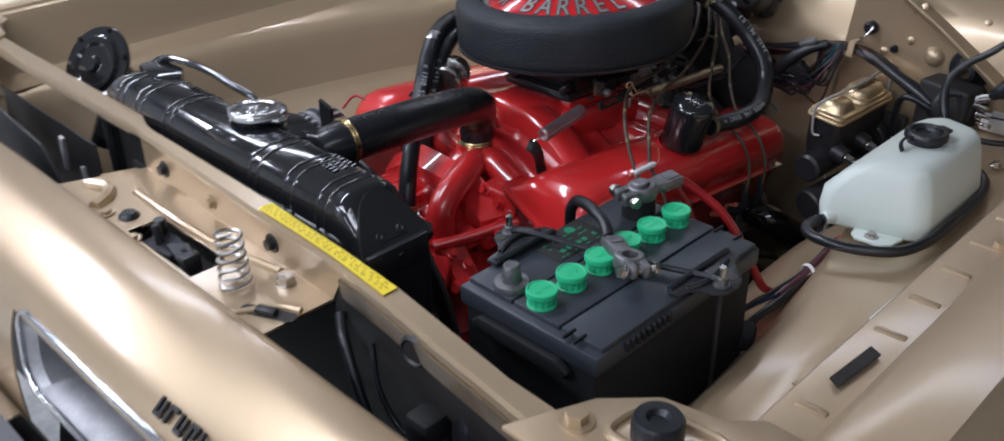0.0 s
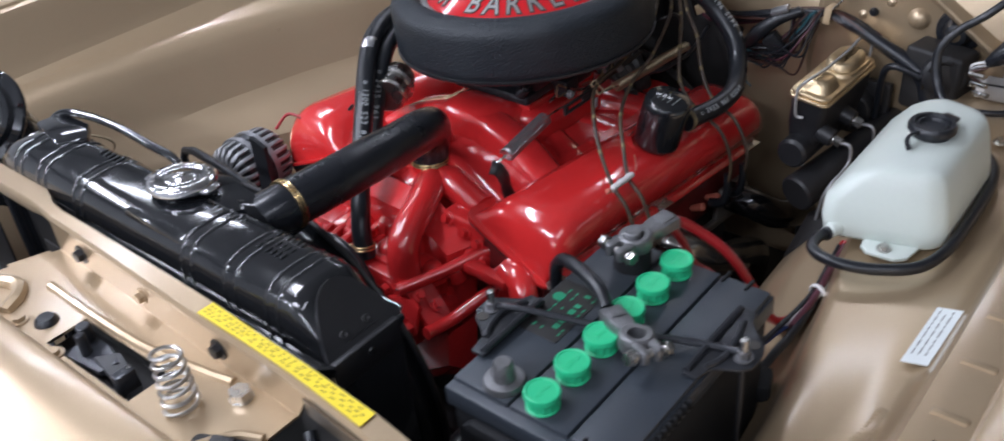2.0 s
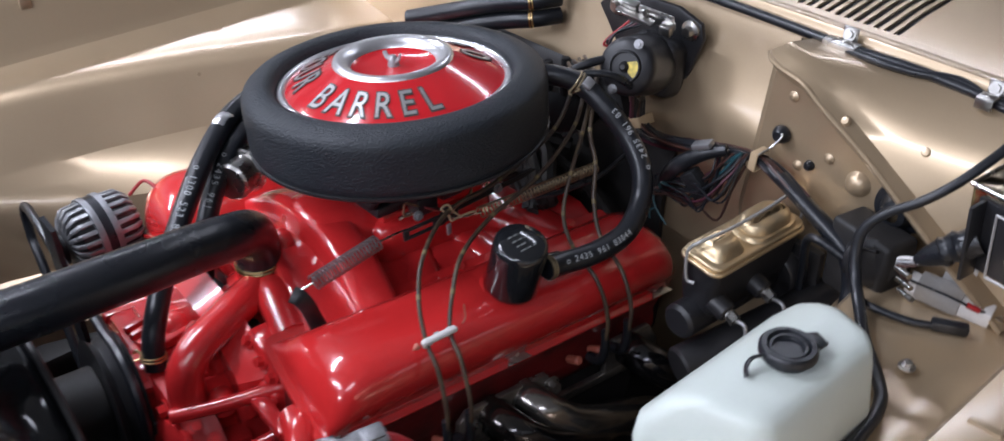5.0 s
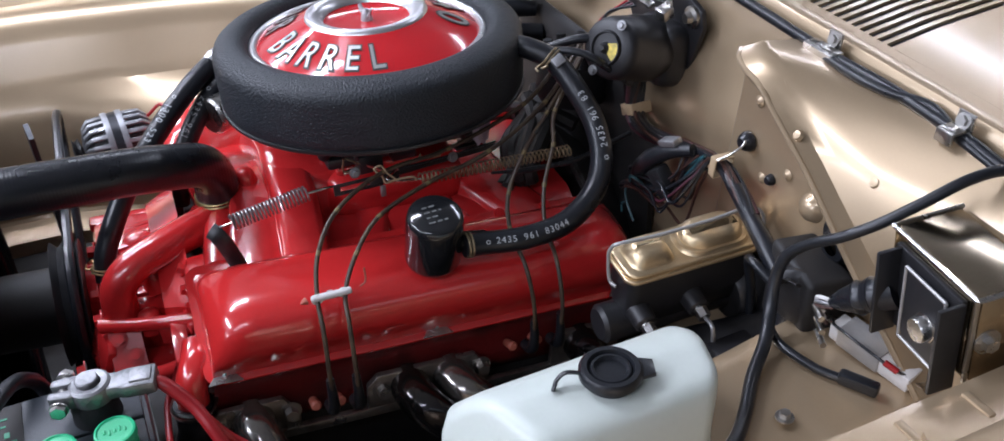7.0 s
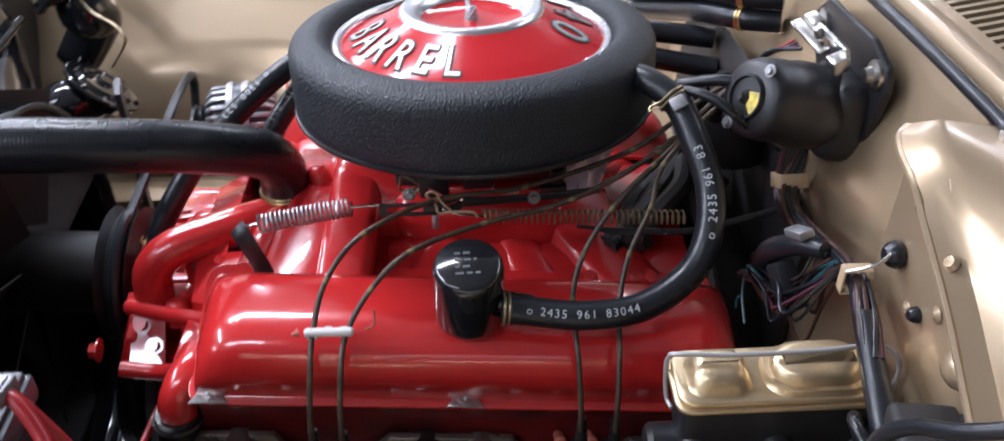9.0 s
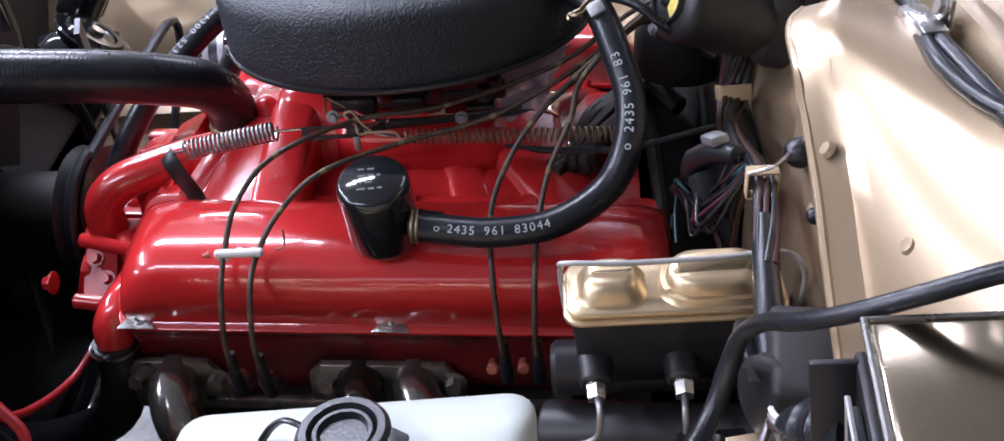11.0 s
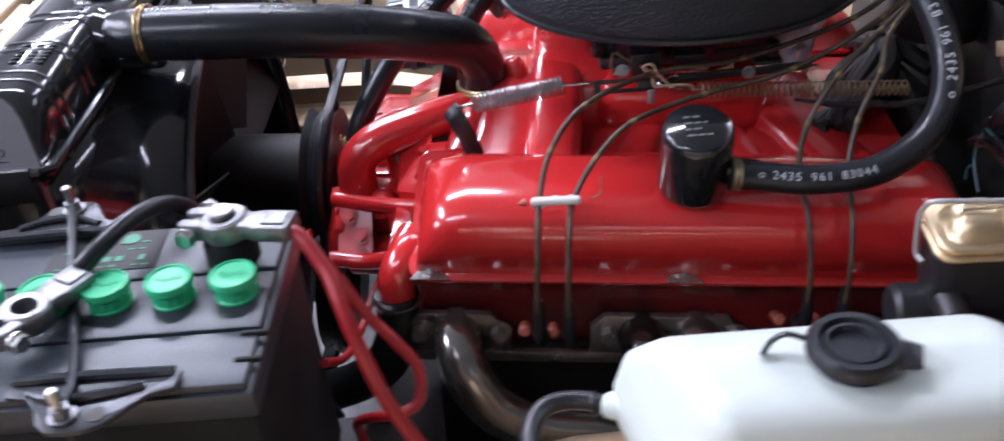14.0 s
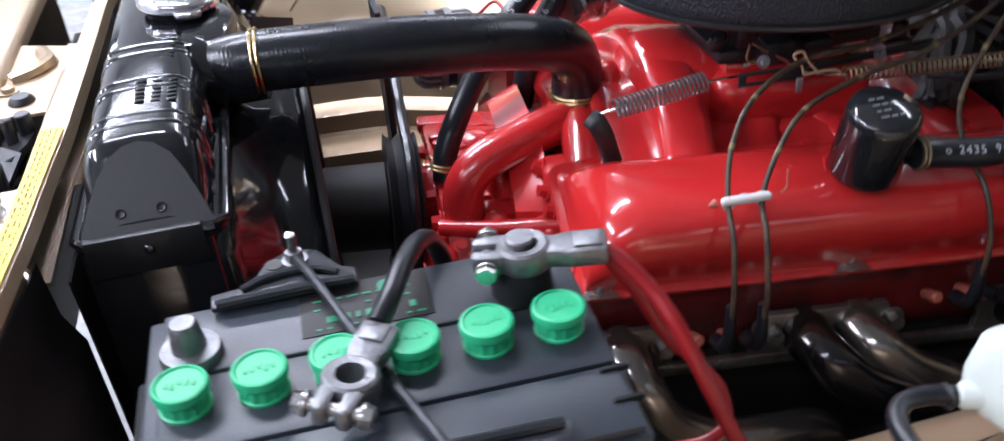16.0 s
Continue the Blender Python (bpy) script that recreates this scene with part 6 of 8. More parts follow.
wire_clamp((0.066, 0.145, 0.872), (0.05, 1, 0), 0.0264, hose)
wire_clamp((-0.0315, 0.441, 0.745), (0, 0.03, -1), 0.0264, hose)

HEAT1 = [(-0.018, 0.296, 0.676), (-0.030, 0.305, 0.71), (-0.060, 0.345, 0.765), (-0.100, 0.400, 0.812), (-0.145, 0.455, 0.840), (-0.185, 0.510, 0.853), (-0.215, 0.58, 0.855), (-0.225, 0.68, 0.85), (-0.20, 0.80, 0.84), (-0.17, 0.93, 0.83)]
HEAT2 = [(-0.105, 0.40, 0.70), (-0.110, 0.415, 0.755), (-0.125, 0.445, 0.800), (-0.150, 0.485, 0.828), (-0.185, 0.545, 0.838), (-0.205, 0.62, 0.835), (-0.20, 0.74, 0.825), (-0.15, 0.93, 0.80)]
for pts, txt, st in ((HEAT1, "o 1300 523 83044", 0.232), (HEAT2, "o 2435 961", 0.150)):
    hh = thing("heater_hose", pts[0], "black heater hose with white printed numbers", "hose", "heater hoses")
    bm = nb()
    tube(bm, pts, 0.0125, 16, 8)
    part("hose_body", bm, RUBBER, hh, "", 60)
    bm = nb()
    hose_print(bm, pts, 0.0125, txt, st, 0.0112, (0.75, -0.45, 0.6), -1)
    tagged(part("printed_code", bm, HOSE_INK, hh, "white printed numbers"), kind="stuff")
wire_clamp((-0.020, 0.297, 0.692), (-0.2, 0.2, 1), 0.0132, hh)
bm = nb()
tube(bm, [V((-0.168, 0.489, 0.838)) + V((0.30, -0.52, 0.0)).normalized() * 0.024 * math.cos(a) * 0.9 + V((0, 0, 1)) * 0.024 * math.sin(a) for a in np.linspace(0, 6.28, 20)], 0.0075, 8, smooth=False, flat=0.4)
tagged(part("hose_strap", bm, SATIN), "bright metal strap round the heater hoses", "strap")

PCV = [(0.228, 0.648, 0.774), (0.230, 0.672, 0.771), (0.238, 0.715, 0.769), (0.236, 0.765, 0.772), (0.218, 0.808, 0.788), (0.198, 0.828, 0.815), (0.168, 0.834, 0.843), (0.140, 0.826, 0.872), (0.108, 0.815, 0.895), (0.085, 0.795, 0.905), (0.060, 0.775, 0.905)]
pcv = thing("breather_hose", (0.2, 0.75, 0.77), "black breather hose with white printed numbers", "hose")
bm = nb()
tube(bm, PCV, 0.0125, 16, 8)
part("hose_body", bm, RUBBER, pcv, "", 60)
bm = nb()
hose_print(bm, PCV, 0.0125, "o 2435 961 83044", 0.024, 0.0098, (0.72, -0.12, 0.68))
hose_print(bm, PCV, 0.0125, "o 2435 961 83", 0.205, 0.0108, (0.9, -0.2, 0.35))
tagged(part("printed_code", bm, HOSE_INK, pcv, "white printed numbers"), kind="stuff")
wire_clamp((0.228, 0.652, 0.774), (0, 1, -0.1), 0.0132, pcv, DULL_BRASS)
wire_clamp((0.104, 0.812, 0.897), (-0.6, -0.5, 0.5), 0.0135, pcv, DULL_BRASS)
bm = nb()
box(bm, (0, 0, 0.015), (0.012, 0.014, 0.006), 0.002, frame_m((0.112, 0.817, 0.892), (-0.6, -0.3, 0.5), (0.6, -0.3, 0.7)))
part("clamp_screw", bm, ALU, pcv, "dull clamp screw")

# breather cap on the cover
bre = thing("oil_breather", (0.214, 0.622, 0.735), "gloss black oil breather can on the valve cover", "breather")
BM_ = at(0.199, 0.6225, 0.7435, 0, 15, 0)
bm = nb()
lathe(bm, [(0, 0.0), (0.022, 0.0), (0.024, 0.004), (0.030, 0.008), (0.0305, 0.012), (0.0300, 0.066), (0.0285, 0.073), (0.025, 0.0762), (0.0, 0.0768)], BM_, 40)
can = part("cap_shell", bm, BLACK_GLOSS, bre, "", 50)
bm = nb()
lathe(bm, [(0.0275, 0.002), (0.029, -0.002), (0.033, -0.007), (0.039, -0.010), (0.044, -0.0125), (0.047, -0.017)], at(0.194, 0.6225, 0.7435, 0, 20, 0), 40)
part("cap_base", bm, RED, bre, "raised red seat on the cover", 60)
bm = nb()
for r, row in enumerate(((0.007, 0.005, 0.004), (0.004, 0.006), (0.006, 0.005, 0.003), (0.005, 0.006))):
    x = -0.011
    for w in row:
        box(bm, (0.011 - 0.007 * r, x + w / 2, 0.0769), (0.0018, w, 0.0007), 0, BM_)
        x += w + 0.0022
tagged(part("cap_print", bm, CAP_INK, can, "faint unreadable print"), kind="stuff")
bm = nb()
cyl(bm, BM_ @ V((0.010, 0.022, 0.036)), BM_ @ V((0.016, 0.052, 0.033)), 0.0095, n=18, bev=0.001)
part("spout", bm, BLACK_GLOSS, bre)

# ---------- spark plug leads ----------
LEADS = (
    ([(0.258, 0.482, 0.645), (0.262, 0.482, 0.690), (0.246, 0.486, 0.735), (0.222, 0.490, 0.760), (0.196, 0.503, 0.792), (0.165, 0.535, 0.815), (0.125, 0.600, 0.820), (0.115, 0.68, 0.822), (0.10, 0.78, 0.845), (0.06, 0.85, 0.87), (0.0, 0.90, 0.86)]),
    ([(0.263, 0.508, 0.645), (0.268, 0.508, 0.692), (0.250, 0.512, 0.738), (0.226, 0.518, 0.758), (0.204, 0.540, 0.785), (0.178, 0.575, 0.803), (0.150, 0.64, 0.808), (0.135, 0.72, 0.818), (0.115, 0.80, 0.85), (0.06, 0.87, 0.875), (0.0, 0.91, 0.86)]),
    ([(0.258, 0.714, 0.635), (0.264, 0.712, 0.690), (0.246, 0.711, 0.735), (0.205, 0.712, 0.760), (0.175, 0.725, 0.785), (0.158, 0.752, 0.820), (0.135, 0.792, 0.848), (0.09, 0.85, 0.87), (0.0, 0.92, 0.86)]),
    ([(0.266, 0.742, 0.640), (0.272, 0.742, 0.692), (0.250, 0.746, 0.735), (0.210, 0.752, 0.757), (0.185, 0.764, 0.790), (0.165, 0.785, 0.825), (0.14, 0.80, 0.852), (0.09, 0.86, 0.88), (0.0, 0.93, 0.86)]),
)
for pts in LEADS:
    ld = thing("spark_plug_lead", pts[0], "dark spark plug lead with faint yellow print", "spark plug lead", "spark plug leads")
    bm = nb()
    tube(bm, pts, 0.0025, 8, 8)
    body = part("lead", bm, WIRE_GREY, ld, "", 60)
    for k in range(3, len(pts) - 2):
        d = (V(pts[k + 1]) - V(pts[k - 1])).normalized() * 0.0040
        bm = nb()
        cyl(bm, V(pts[k]) - d * 0.7, V(pts[k]) + d * 0.7, 0.00262, n=8)
        part("print_mark", bm, AGED_PRINT, body, "faint yellow print")
    p = V(pts[0])
    bm = nb()
    tube(bm, [p + V((0.0, 0, 0.035)), p + V((0.002, 0, 0.010)), p + V((-0.004, 0, -0.012)), p + V((-0.022, 0, -0.020))], [0.0042, 0.0056, 0.0066, 0.0070], 10)
    part("boot", bm, RUBBER, ld, "black plug boot")
    bm = nb()
    cyl(bm, p + V((-0.024, -0.014, -0.020)), p + V((-0.045, -0.014, -0.030)), 0.0058, 0.005, 14, 0.002)
    part("plug_shield", bm, ORANGE_WIRE, ld, "salmon rubber seal")
sep = thing("lead_separator", (0.222, 0.503, 0.758), "white plastic plug lead separator on the valve cover", "lead separator")
bm = nb()
box(bm, (0, 0, 0), (0.0075, 0.042, 0.0070), 0.0030, at(0.2270, 0.5035, 0.7610, 0, 0, -4), 3)
part("clip_bar", bm, WHITE, sep)
for y in (0.489, 0.516):
    bm = nb()
    tube(bm, [V((0.226, y, 0.759)) + V((0.0, 0.0046 * math.cos(a), 0.0046 * math.sin(a))) for a in np.linspace(0, 6.28, 14)], 0.0018, 6, smooth=False)
    part("clip_ring", bm, WHITE, sep)
bm = nb()
cyl(bm, (0.224, 0.478, 0.760), (0.226, 0.472, 0.760), 0.004, 0.001, 10)
part("clip_tip", bm, ORANGE_WIRE, sep, "red tip")
part("clip_gap", box(nb(), (0, 0, 0), (0.0068, 0.006, 0.0058), 0.001, at(0.2242, 0.503, 0.7603, 0, 0, -4)), WIRE_STEEL, sep, "grey middle")
bm = nb()
tube(bm, [(0.226, 0.534, 0.760), (0.222, 0.541, 0.762), (0.219, 0.542, 0.776)], 0.0010, 6)
part("clip_wire", bm, ORANGE_WIRE, sep, "thin red wire end")
cable("cable_tie", [(0.150, 0.770, 0.835), (0.140, 0.785, 0.842), (0.120, 0.80, 0.842), (0.105, 0.79, 0.835)], 0.0022, RUBBER, "black tie round the plug leads", "cable tie", 6)
dist = thing("distributor", (-0.01, 0.91, 0.80), "black distributor cap at the back of the engine", "distributor")
bm = nb()
lathe(bm, [(0, 0.0), (0.045, 0.0), (0.048, 0.01), (0.046, 0.04), (0.036, 0.052), (0, 0.054)], at(-0.01, 0.905, 0.776), 28)
part("cap_body", bm, PLASTIC_BLACK, dist)
for k in range(8):
    a = 2 * math.pi * k / 8
    bm = nb()
    cyl(bm, (-0.01 + 0.032 * math.cos(a), 0.905 + 0.032 * math.sin(a), 0.825), (-0.01 + 0.034 * math.cos(a), 0.905 + 0.034 * math.sin(a), 0.848), 0.0075, 0.0065, 12, 0.001)
    part("tower", bm, PLASTIC_BLACK, dist)
# ignition coil
coilu = thing("ignition_coil", (-0.127, 0.475, 0.79), "bright steel ignition coil with a black top", "ignition coil")
bm = nb()
cyl(bm, (-0.150, 0.515, 0.800), (-0.118, 0.460, 0.802), 0.024, n=28, bev=0.003)
part("can", bm, STEEL, coilu)
bm = nb()
tube(bm, [V((-0.135, 0.489, 0.801)) + V((0.864, 0.503, 0)) * 0.0255 * math.cos(a) + V((0, 0, 1)) * 0.0255 * math.sin(a) for a in np.linspace(0, 6.28, 24)], 0.004, 6, smooth=False)
part("bracket_band", bm, STEEL, coilu)

# ---------- alternator ----------
alt = thing("alternator", (-0.308, 0.352, 0.63), "grey finned aluminium alternator on the passenger side", "alternator")
AM = at(-0.308, 0.352, 0.688, 90, 0, 3) @ Matrix.Scale(0.72, 4)
bm = nb()
lathe(bm, [(0, 0.062), (0.030, 0.062), (0.048, 0.056), (0.058, 0.046), (0.060, 0.020), (0.066, 0.018), (0.066, -0.014), (0.060, -0.016), (0.058, -0.046), (0.046, -0.060), (0, -0.062)], AM, 48)
part("body", bm, BLACK, alt, "dark windings inside")
for k in range(22):
    a = 360 * k / 22
    bm = nb()
    prism(bm, [(0.030, 0.064), (0.050, 0.060), (0.063, 0.048), (0.065, 0.020), (0.056, 0.020), (0.052, 0.044), (0.030, 0.056)], -0.0042, 0.0042, AM @ rot(0, 0, a) @ rot(90, 0, 0), 0.0008, 1)
    part("fin", bm, ALT_CAST, alt)
    bm = nb()
    prism(bm, [(0.030, -0.064), (0.050, -0.062), (0.063, -0.048), (0.065, -0.016), (0.056, -0.016), (0.052, -0.044), (0.030, -0.058)], -0.0042, 0.0042, AM @ rot(0, 0, a) @ rot(90, 0, 0), 0.0008, 1)
    part("fin", bm, ALT_CAST, alt)
bm = nb()
lathe(bm, [(0.060, 0.020), (0.0675, 0.020), (0.0675, -0.016), (0.060, -0.016)], AM, 48)
part("band", bm, HOLD, alt, "dark stator band")
for z0, z1 in ((0.021, 0.010), (-0.006, -0.017)):
    bm = nb()
    lathe(bm, [(0.060, z0), (0.0690, z0), (0.0695, (z0 + z1) / 2), (0.0690, z1), (0.060, z1)], AM, 48)
    part("band_rim", bm, ALT_CAST, alt)
for zz in (0.062, -0.062):
    bm = nb()
    lathe(bm, [(0, 0.004), (0.022, 0.004), (0.032, 0.0), (0.032, -0.004), (0, -0.004)], AM @ Matrix.Translation((0, 0, zz)), 28)
    part("end_cap", bm, ALT_CAST, alt)
bm = nb()
lathe(bm, [(0, 0.085), (0.014, 0.085), (0.034, 0.083), (0.028, 0.078), (0.034, 0.071), (0.012, 0.066), (0, 0.066)], AM, 32)
part("pulley", bm, BLACK, alt, "black pulley")
for pts, mt in (([(-0.215, 0.405, 0.735), (-0.225, 0.425, 0.765), (-0.255, 0.420, 0.775), (-0.265, 0.40, 0.757)], RED_WIRE), ([(-0.235, 0.41, 0.72), (-0.205, 0.43, 0.745), (-0.18, 0.44, 0.735)], TAN), ([(-0.245, 0.412, 0.712), (-0.20, 0.45, 0.75), (-0.17, 0.47, 0.79)], RUBBER)):
    cable("alternator_wire", [(x - 0.030, y - 0.004, z - 0.026) for x, y, z in pts], 0.0024, mt, "thin wire at the back of the alternator", "wire", 8, "alternator wires")

# ---------- horn ----------
def build_horn(p, n, s, tail, label):
    """A disc horn: ringed diaphragm, rim screws and a curled trumpet behind."""
    h = thing("horn", V(p) - V((0, 0, 0.07)), label, "horn", "horns")
    m = frame_m(p, (1, 0.3, 0), n) @ Matrix.Scale(s, 4)
    bm = nb()
    lathe(bm, [(0, 0.014), (0.010, 0.014), (0.013, 0.008), (0.028, 0.007), (0.032, 0.010), (0.040, 0.010), (0.044, 0.004), (0.056, 0.003), (0.058, 0.0), (0.056, -0.004), (0.044, -0.006), (0.038, -0.022), (0, -0.026)], m, 48)
    part("diaphragm", bm, BLACK_GLOSS, h, "", 30)
    for k in range(6):
        a = 2 * math.pi * k / 6 + 0.4
        bm = nb()
        hexbolt(bm, m @ V((0.052 * math.cos(a), 0.052 * math.sin(a), 0.003)), m.to_3x3() @ V((0, 0, 1)), 0.0035, 0.003)
        part("rim_screw", bm, BLACK_GLOSS, h)
    bm = nb()
    tube(bm, [m @ V((0, 0, -0.02)), m @ V((0.01, -0.03, -0.05))] + tail, [0.03, 0.036, 0.034, 0.03], 16)
    part("trumpet", bm, BLACK_GLOSS, h, "curled black trumpet")


build_horn((-0.480, 0.098, 0.838), (0.52, -0.66, 0.54), 1.06, [(-0.50, 0.13, 0.76), (-0.49, 0.09, 0.70)], "round gloss black horn beside the radiator")
build_horn((-0.395, 0.150, 0.705), (0.80, 0.52, 0.30), 0.95, [(-0.43, 0.11, 0.63), (-0.42, 0.07, 0.57)], "lower gloss black horn behind the radiator end")
cable("horn_wire", [(-0.445, 0.118, 0.850), (-0.425, 0.150, 0.805), (-0.400, 0.185, 0.792), (-0.385, 0.200, 0.780), (-0.385, 0.195, 0.765), (-0.392, 0.172, 0.735)], 0.0018, DULL_BRASS, "thin pale wire between the horns", "wire", 6)

# ---------- brake master cylinder ----------
mc = thing("brake_master_cylinder", (0.34, 0.84, 0.69), "black brake master cylinder with a gold lid", "master cylinder")
MM = at(0.341, 0.843, 0.7845, 0, 6, -2.5) @ Matrix.Diagonal((1, 1.06, 1, 1))
bm = nb()
loft(bm, [[(x, y, z) for x, y in rounded(-0.026 + i, -0.068 + i, 0.026 - i, 0.068 - i, 0.010)] for z, i in ((-0.088, 0.016), (-0.078, 0.006), (-0.05, 0.002), (-0.006, 0.0))])
bm.transform(MM)
body = part("reservoir_body", bm, BLACK, mc, "black cast body")
bm = nb()
cyl(bm, MM @ V((0, -0.085, -0.082)), MM @ V((0, 0.085, -0.082)), 0.021, n=24, bev=0.004)
part("bore", bm, BLACK, mc, "black cylinder bore")
bm = nb()
prism(bm, rounded(-0.029, -0.073, 0.029, 0.073, 0.012), -0.008, -0.003, MM, 0.0015)
prism(bm, rounded(-0.027, -0.071, 0.027, 0.071, 0.012), -0.003, 0.003, MM, 0.002)
lidm = part("lid", bm, LID_GOLD, mc, "gold plated lid", 50)
bm = nb()
loft(bm, [[MM @ V((x, y, z)) for x, y in rounded(-0.019 + i, -0.061 + i, 0.019 - i, -0.020 - i, 0.011)] for z, i in ((0.002, -0.003), (0.004, -0.001), (0.0075, 0.0), (0.014, 0.003), (0.0172, 0.006), (0.0180, 0.009))])
part("lid_dome", bm, LID_GOLD, lidm, "", 60)
bm = nb()
loft(bm, [[MM @ V((x, y, z)) for x, y in rounded(-0.024 + i, -0.009 + i, 0.024 - i, 0.065 - i, 0.019)] for z, i in ((0.002, -0.002), (0.004, 0.0), (0.008, 0.001), (0.0085, 0.004), (0.0165, 0.0055), (0.0192, 0.0085), (0.0200, 0.012))])
part("lid_dome", bm, LID_GOLD, lidm, "", 60)
bm = nb()
tube(bm, [MM @ V(p) for p in ((0.0, -0.070, -0.032), (-0.010, -0.072, -0.030), (-0.014, -0.074, 0.0), (-0.012, -0.073, 0.012), (-0.004, -0.070, 0.0235), (0.0, -0.03, 0.0245), (0.0, 0.03, 0.0255), (-0.002, 0.070, 0.026), (0.008, 0.082, 0.018), (0.010, 0.082, -0.010), (0.0, 0.08, -0.03))], 0.0020, 8)
part("bail_wire", bm, WIRE_STEEL, mc, "steel bail wire over the lid", 60)
for y in (-0.054, 0.004):
    bm = nb()
    cyl(bm, MM @ V((0.018, y, -0.052)), MM @ V((0.040, y, -0.056)), 0.0135, 0.012, 20, 0.002)
    port = part("port_boss", bm, BLACK, mc, "black outlet port")
    bm = nb()
    hexbolt(bm, MM @ V((0.040, y, -0.056)), MM.to_3x3() @ V((1, 0, -0.2)), 0.0075, 0.010, 1.0)
    part("line_nut", bm, STEEL, port, "steel line nut")
bm = nb()
box(bm, (0.35, 0.925, 0.705), (0.09, 0.014, 0.09), 0.006)
cyl(bm, (0.345, 0.90, 0.705), (0.345, 0.935, 0.705), 0.032, 0.036, 24, 0.003)
part("mounting_flange", bm, BLACK, mc, "black mounting flange")
cable("brake_line", [MM @ V((0.048, -0.054, -0.058)), (0.395, 0.785, 0.720), (0.398, 0.782, 0.700), (0.395, 0.768, 0.689), (0.390, 0.752, 0.680), (0.383, 0.742, 0.655), (0.375, 0.738, 0.58)], 0.0024, ALU, "thin steel brake line", "brake line", 8, "brake lines")
cable("brake_line", [MM @ V((0.048, 0.004, -0.058)), (0.402, 0.843, 0.722), (0.405, 0.842, 0.698), (0.402, 0.825, 0.685), (0.398, 0.785, 0.676), (0.391, 0.760, 0.660), (0.38, 0.750, 0.58)], 0.0024, ALU, "thin steel brake line", "brake line", 8, "brake lines")
col = thing("steering_column", (0.37, 0.9, 0.55), "black steering shaft and coupling below the master cylinder", "steering shaft")
bm = nb()
cyl(bm, (0.405, 0.94, 0.685), (0.345, 0.745, 0.650), 0.026, n=24, bev=0.003)
part("shaft", bm, BLACK, col)
bm = nb()
cyl(bm, (0.395, 0.775, 0.600), (0.395, 0.700, 0.570), 0.040, 0.040, 28, 0.006)
part("coupling", bm, BLACK_DEEP, col, "black steering coupling")
bm = nb()
box(bm, (0.40, 0.60, 0.50), (0.11, 0.16, 0.12), 0.02)
part("gear_box", bm, BLACK_DEEP, col, "black steering gear box")
bm = nb()
box(bm, (0.44, 0.86, 0.70), (0.075, 0.05, 0.012), 0.004, at(0, 0, 0))
part("bracket", bm, BLACK, col)

# ---------- washer bottle ----------
bottle = thing("washer_bottle", (0.525, 0.62, 0.765), "translucent white washer bottle with a black cap", "washer bottle")


def bsec(z, x0, x1, y0, y1, r, big):
    """A section of the bottle; its front wall runs back towards the fender."""
    out = []
    for cx, cy, a, q in ((x1 - r, y1 - r, 0, r), (x0 + r, y1 - r, 90, r), (x0 + big, y0 + big, 180, big), (x1 - big, y0 + big, 270, big)):
        for i in range(7):
            x, y = cx + q * math.cos(radians(a + 15 * i)), cy + q * math.sin(radians(a + 15 * i))
            u = (y1 - y) / (y1 - y0)
            out.append((x, y + (x - x0) * (0.27 * u - 0.28 * (1 - u)), z))
    return out


bm = nb()
loft(bm, [bsec(0.766, 0.470, 0.574, 0.524, 0.738, 0.016, 0.014), bsec(0.771, 0.463, 0.581, 0.518, 0.745, 0.020, 0.020), bsec(0.786, 0.459, 0.582, 0.519, 0.748, 0.022, 0.022), bsec(0.806, 0.459, 0.578, 0.525, 0.749, 0.022, 0.022),
          bsec(0.828, 0.477, 0.571, 0.538, 0.749, 0.022, 0.020), bsec(0.837, 0.490, 0.567, 0.545, 0.747, 0.022, 0.018), bsec(0.8425, 0.503, 0.562, 0.552, 0.742, 0.018, 0.015), bsec(0.8450, 0.512, 0.555, 0.560, 0.734, 0.012, 0.010), bsec(0.8460, 0.519, 0.548, 0.569, 0.724, 0.009, 0.007)])
part("bottle_shell", bm, BOTTLE, bottle, "", 60)
bm = nb()
prism(bm, [(0.508, 0.540), (0.511, 0.519), (0.520, 0.511), (0.548, 0.513), (0.558, 0.522), (0.562, 0.545)], 0.7665, 0.7705, None, 0.001)
tab = part("mounting_tab", bm, BOTTLE, bottle, "white mounting tab")
bm = nb()
hexbolt(bm, (0.533, 0.5245, 0.7705), (0, 0, 1), 0.0050, 0.004, 1.5)
part("tab_bolt", bm, STEEL, tab, "steel bolt")
bm = nb()
cyl(bm, (0.488, 0.545, 0.778), (0.476, 0.518, 0.775), 0.0100, 0.0082, 16, 0.002)
part("spout", bm, BOTTLE, bottle, "moulded outlet")
bm = nb()
lathe(bm, [(0, 0.003), (0.012, 0.003), (0.0135, 0.0065), (0.0155, 0.0065), (0.017, 0.004), (0.0185, 0.008), (0.0225, 0.008), (0.025, 0.005), (0.025, 0.0), (0.021, -0.0005), (0.020, -0.008), (0, -0.008)], at(0.526, 0.646, 0.8525), 40)
capb = part("filler_cap", bm, RUBBER, bottle, "black rubber cap", 50)
bm = nb()
prism(bm, [(-0.012, 0.018), (0.012, 0.018), (0.008, 0.034), (-0.008, 0.034)], 0.001, 0.005, at(0.526, 0.646, 0.8525, 0, 0, -20), 0.001)
part("cap_tab", bm, RUBBER, capb)
bm = nb()
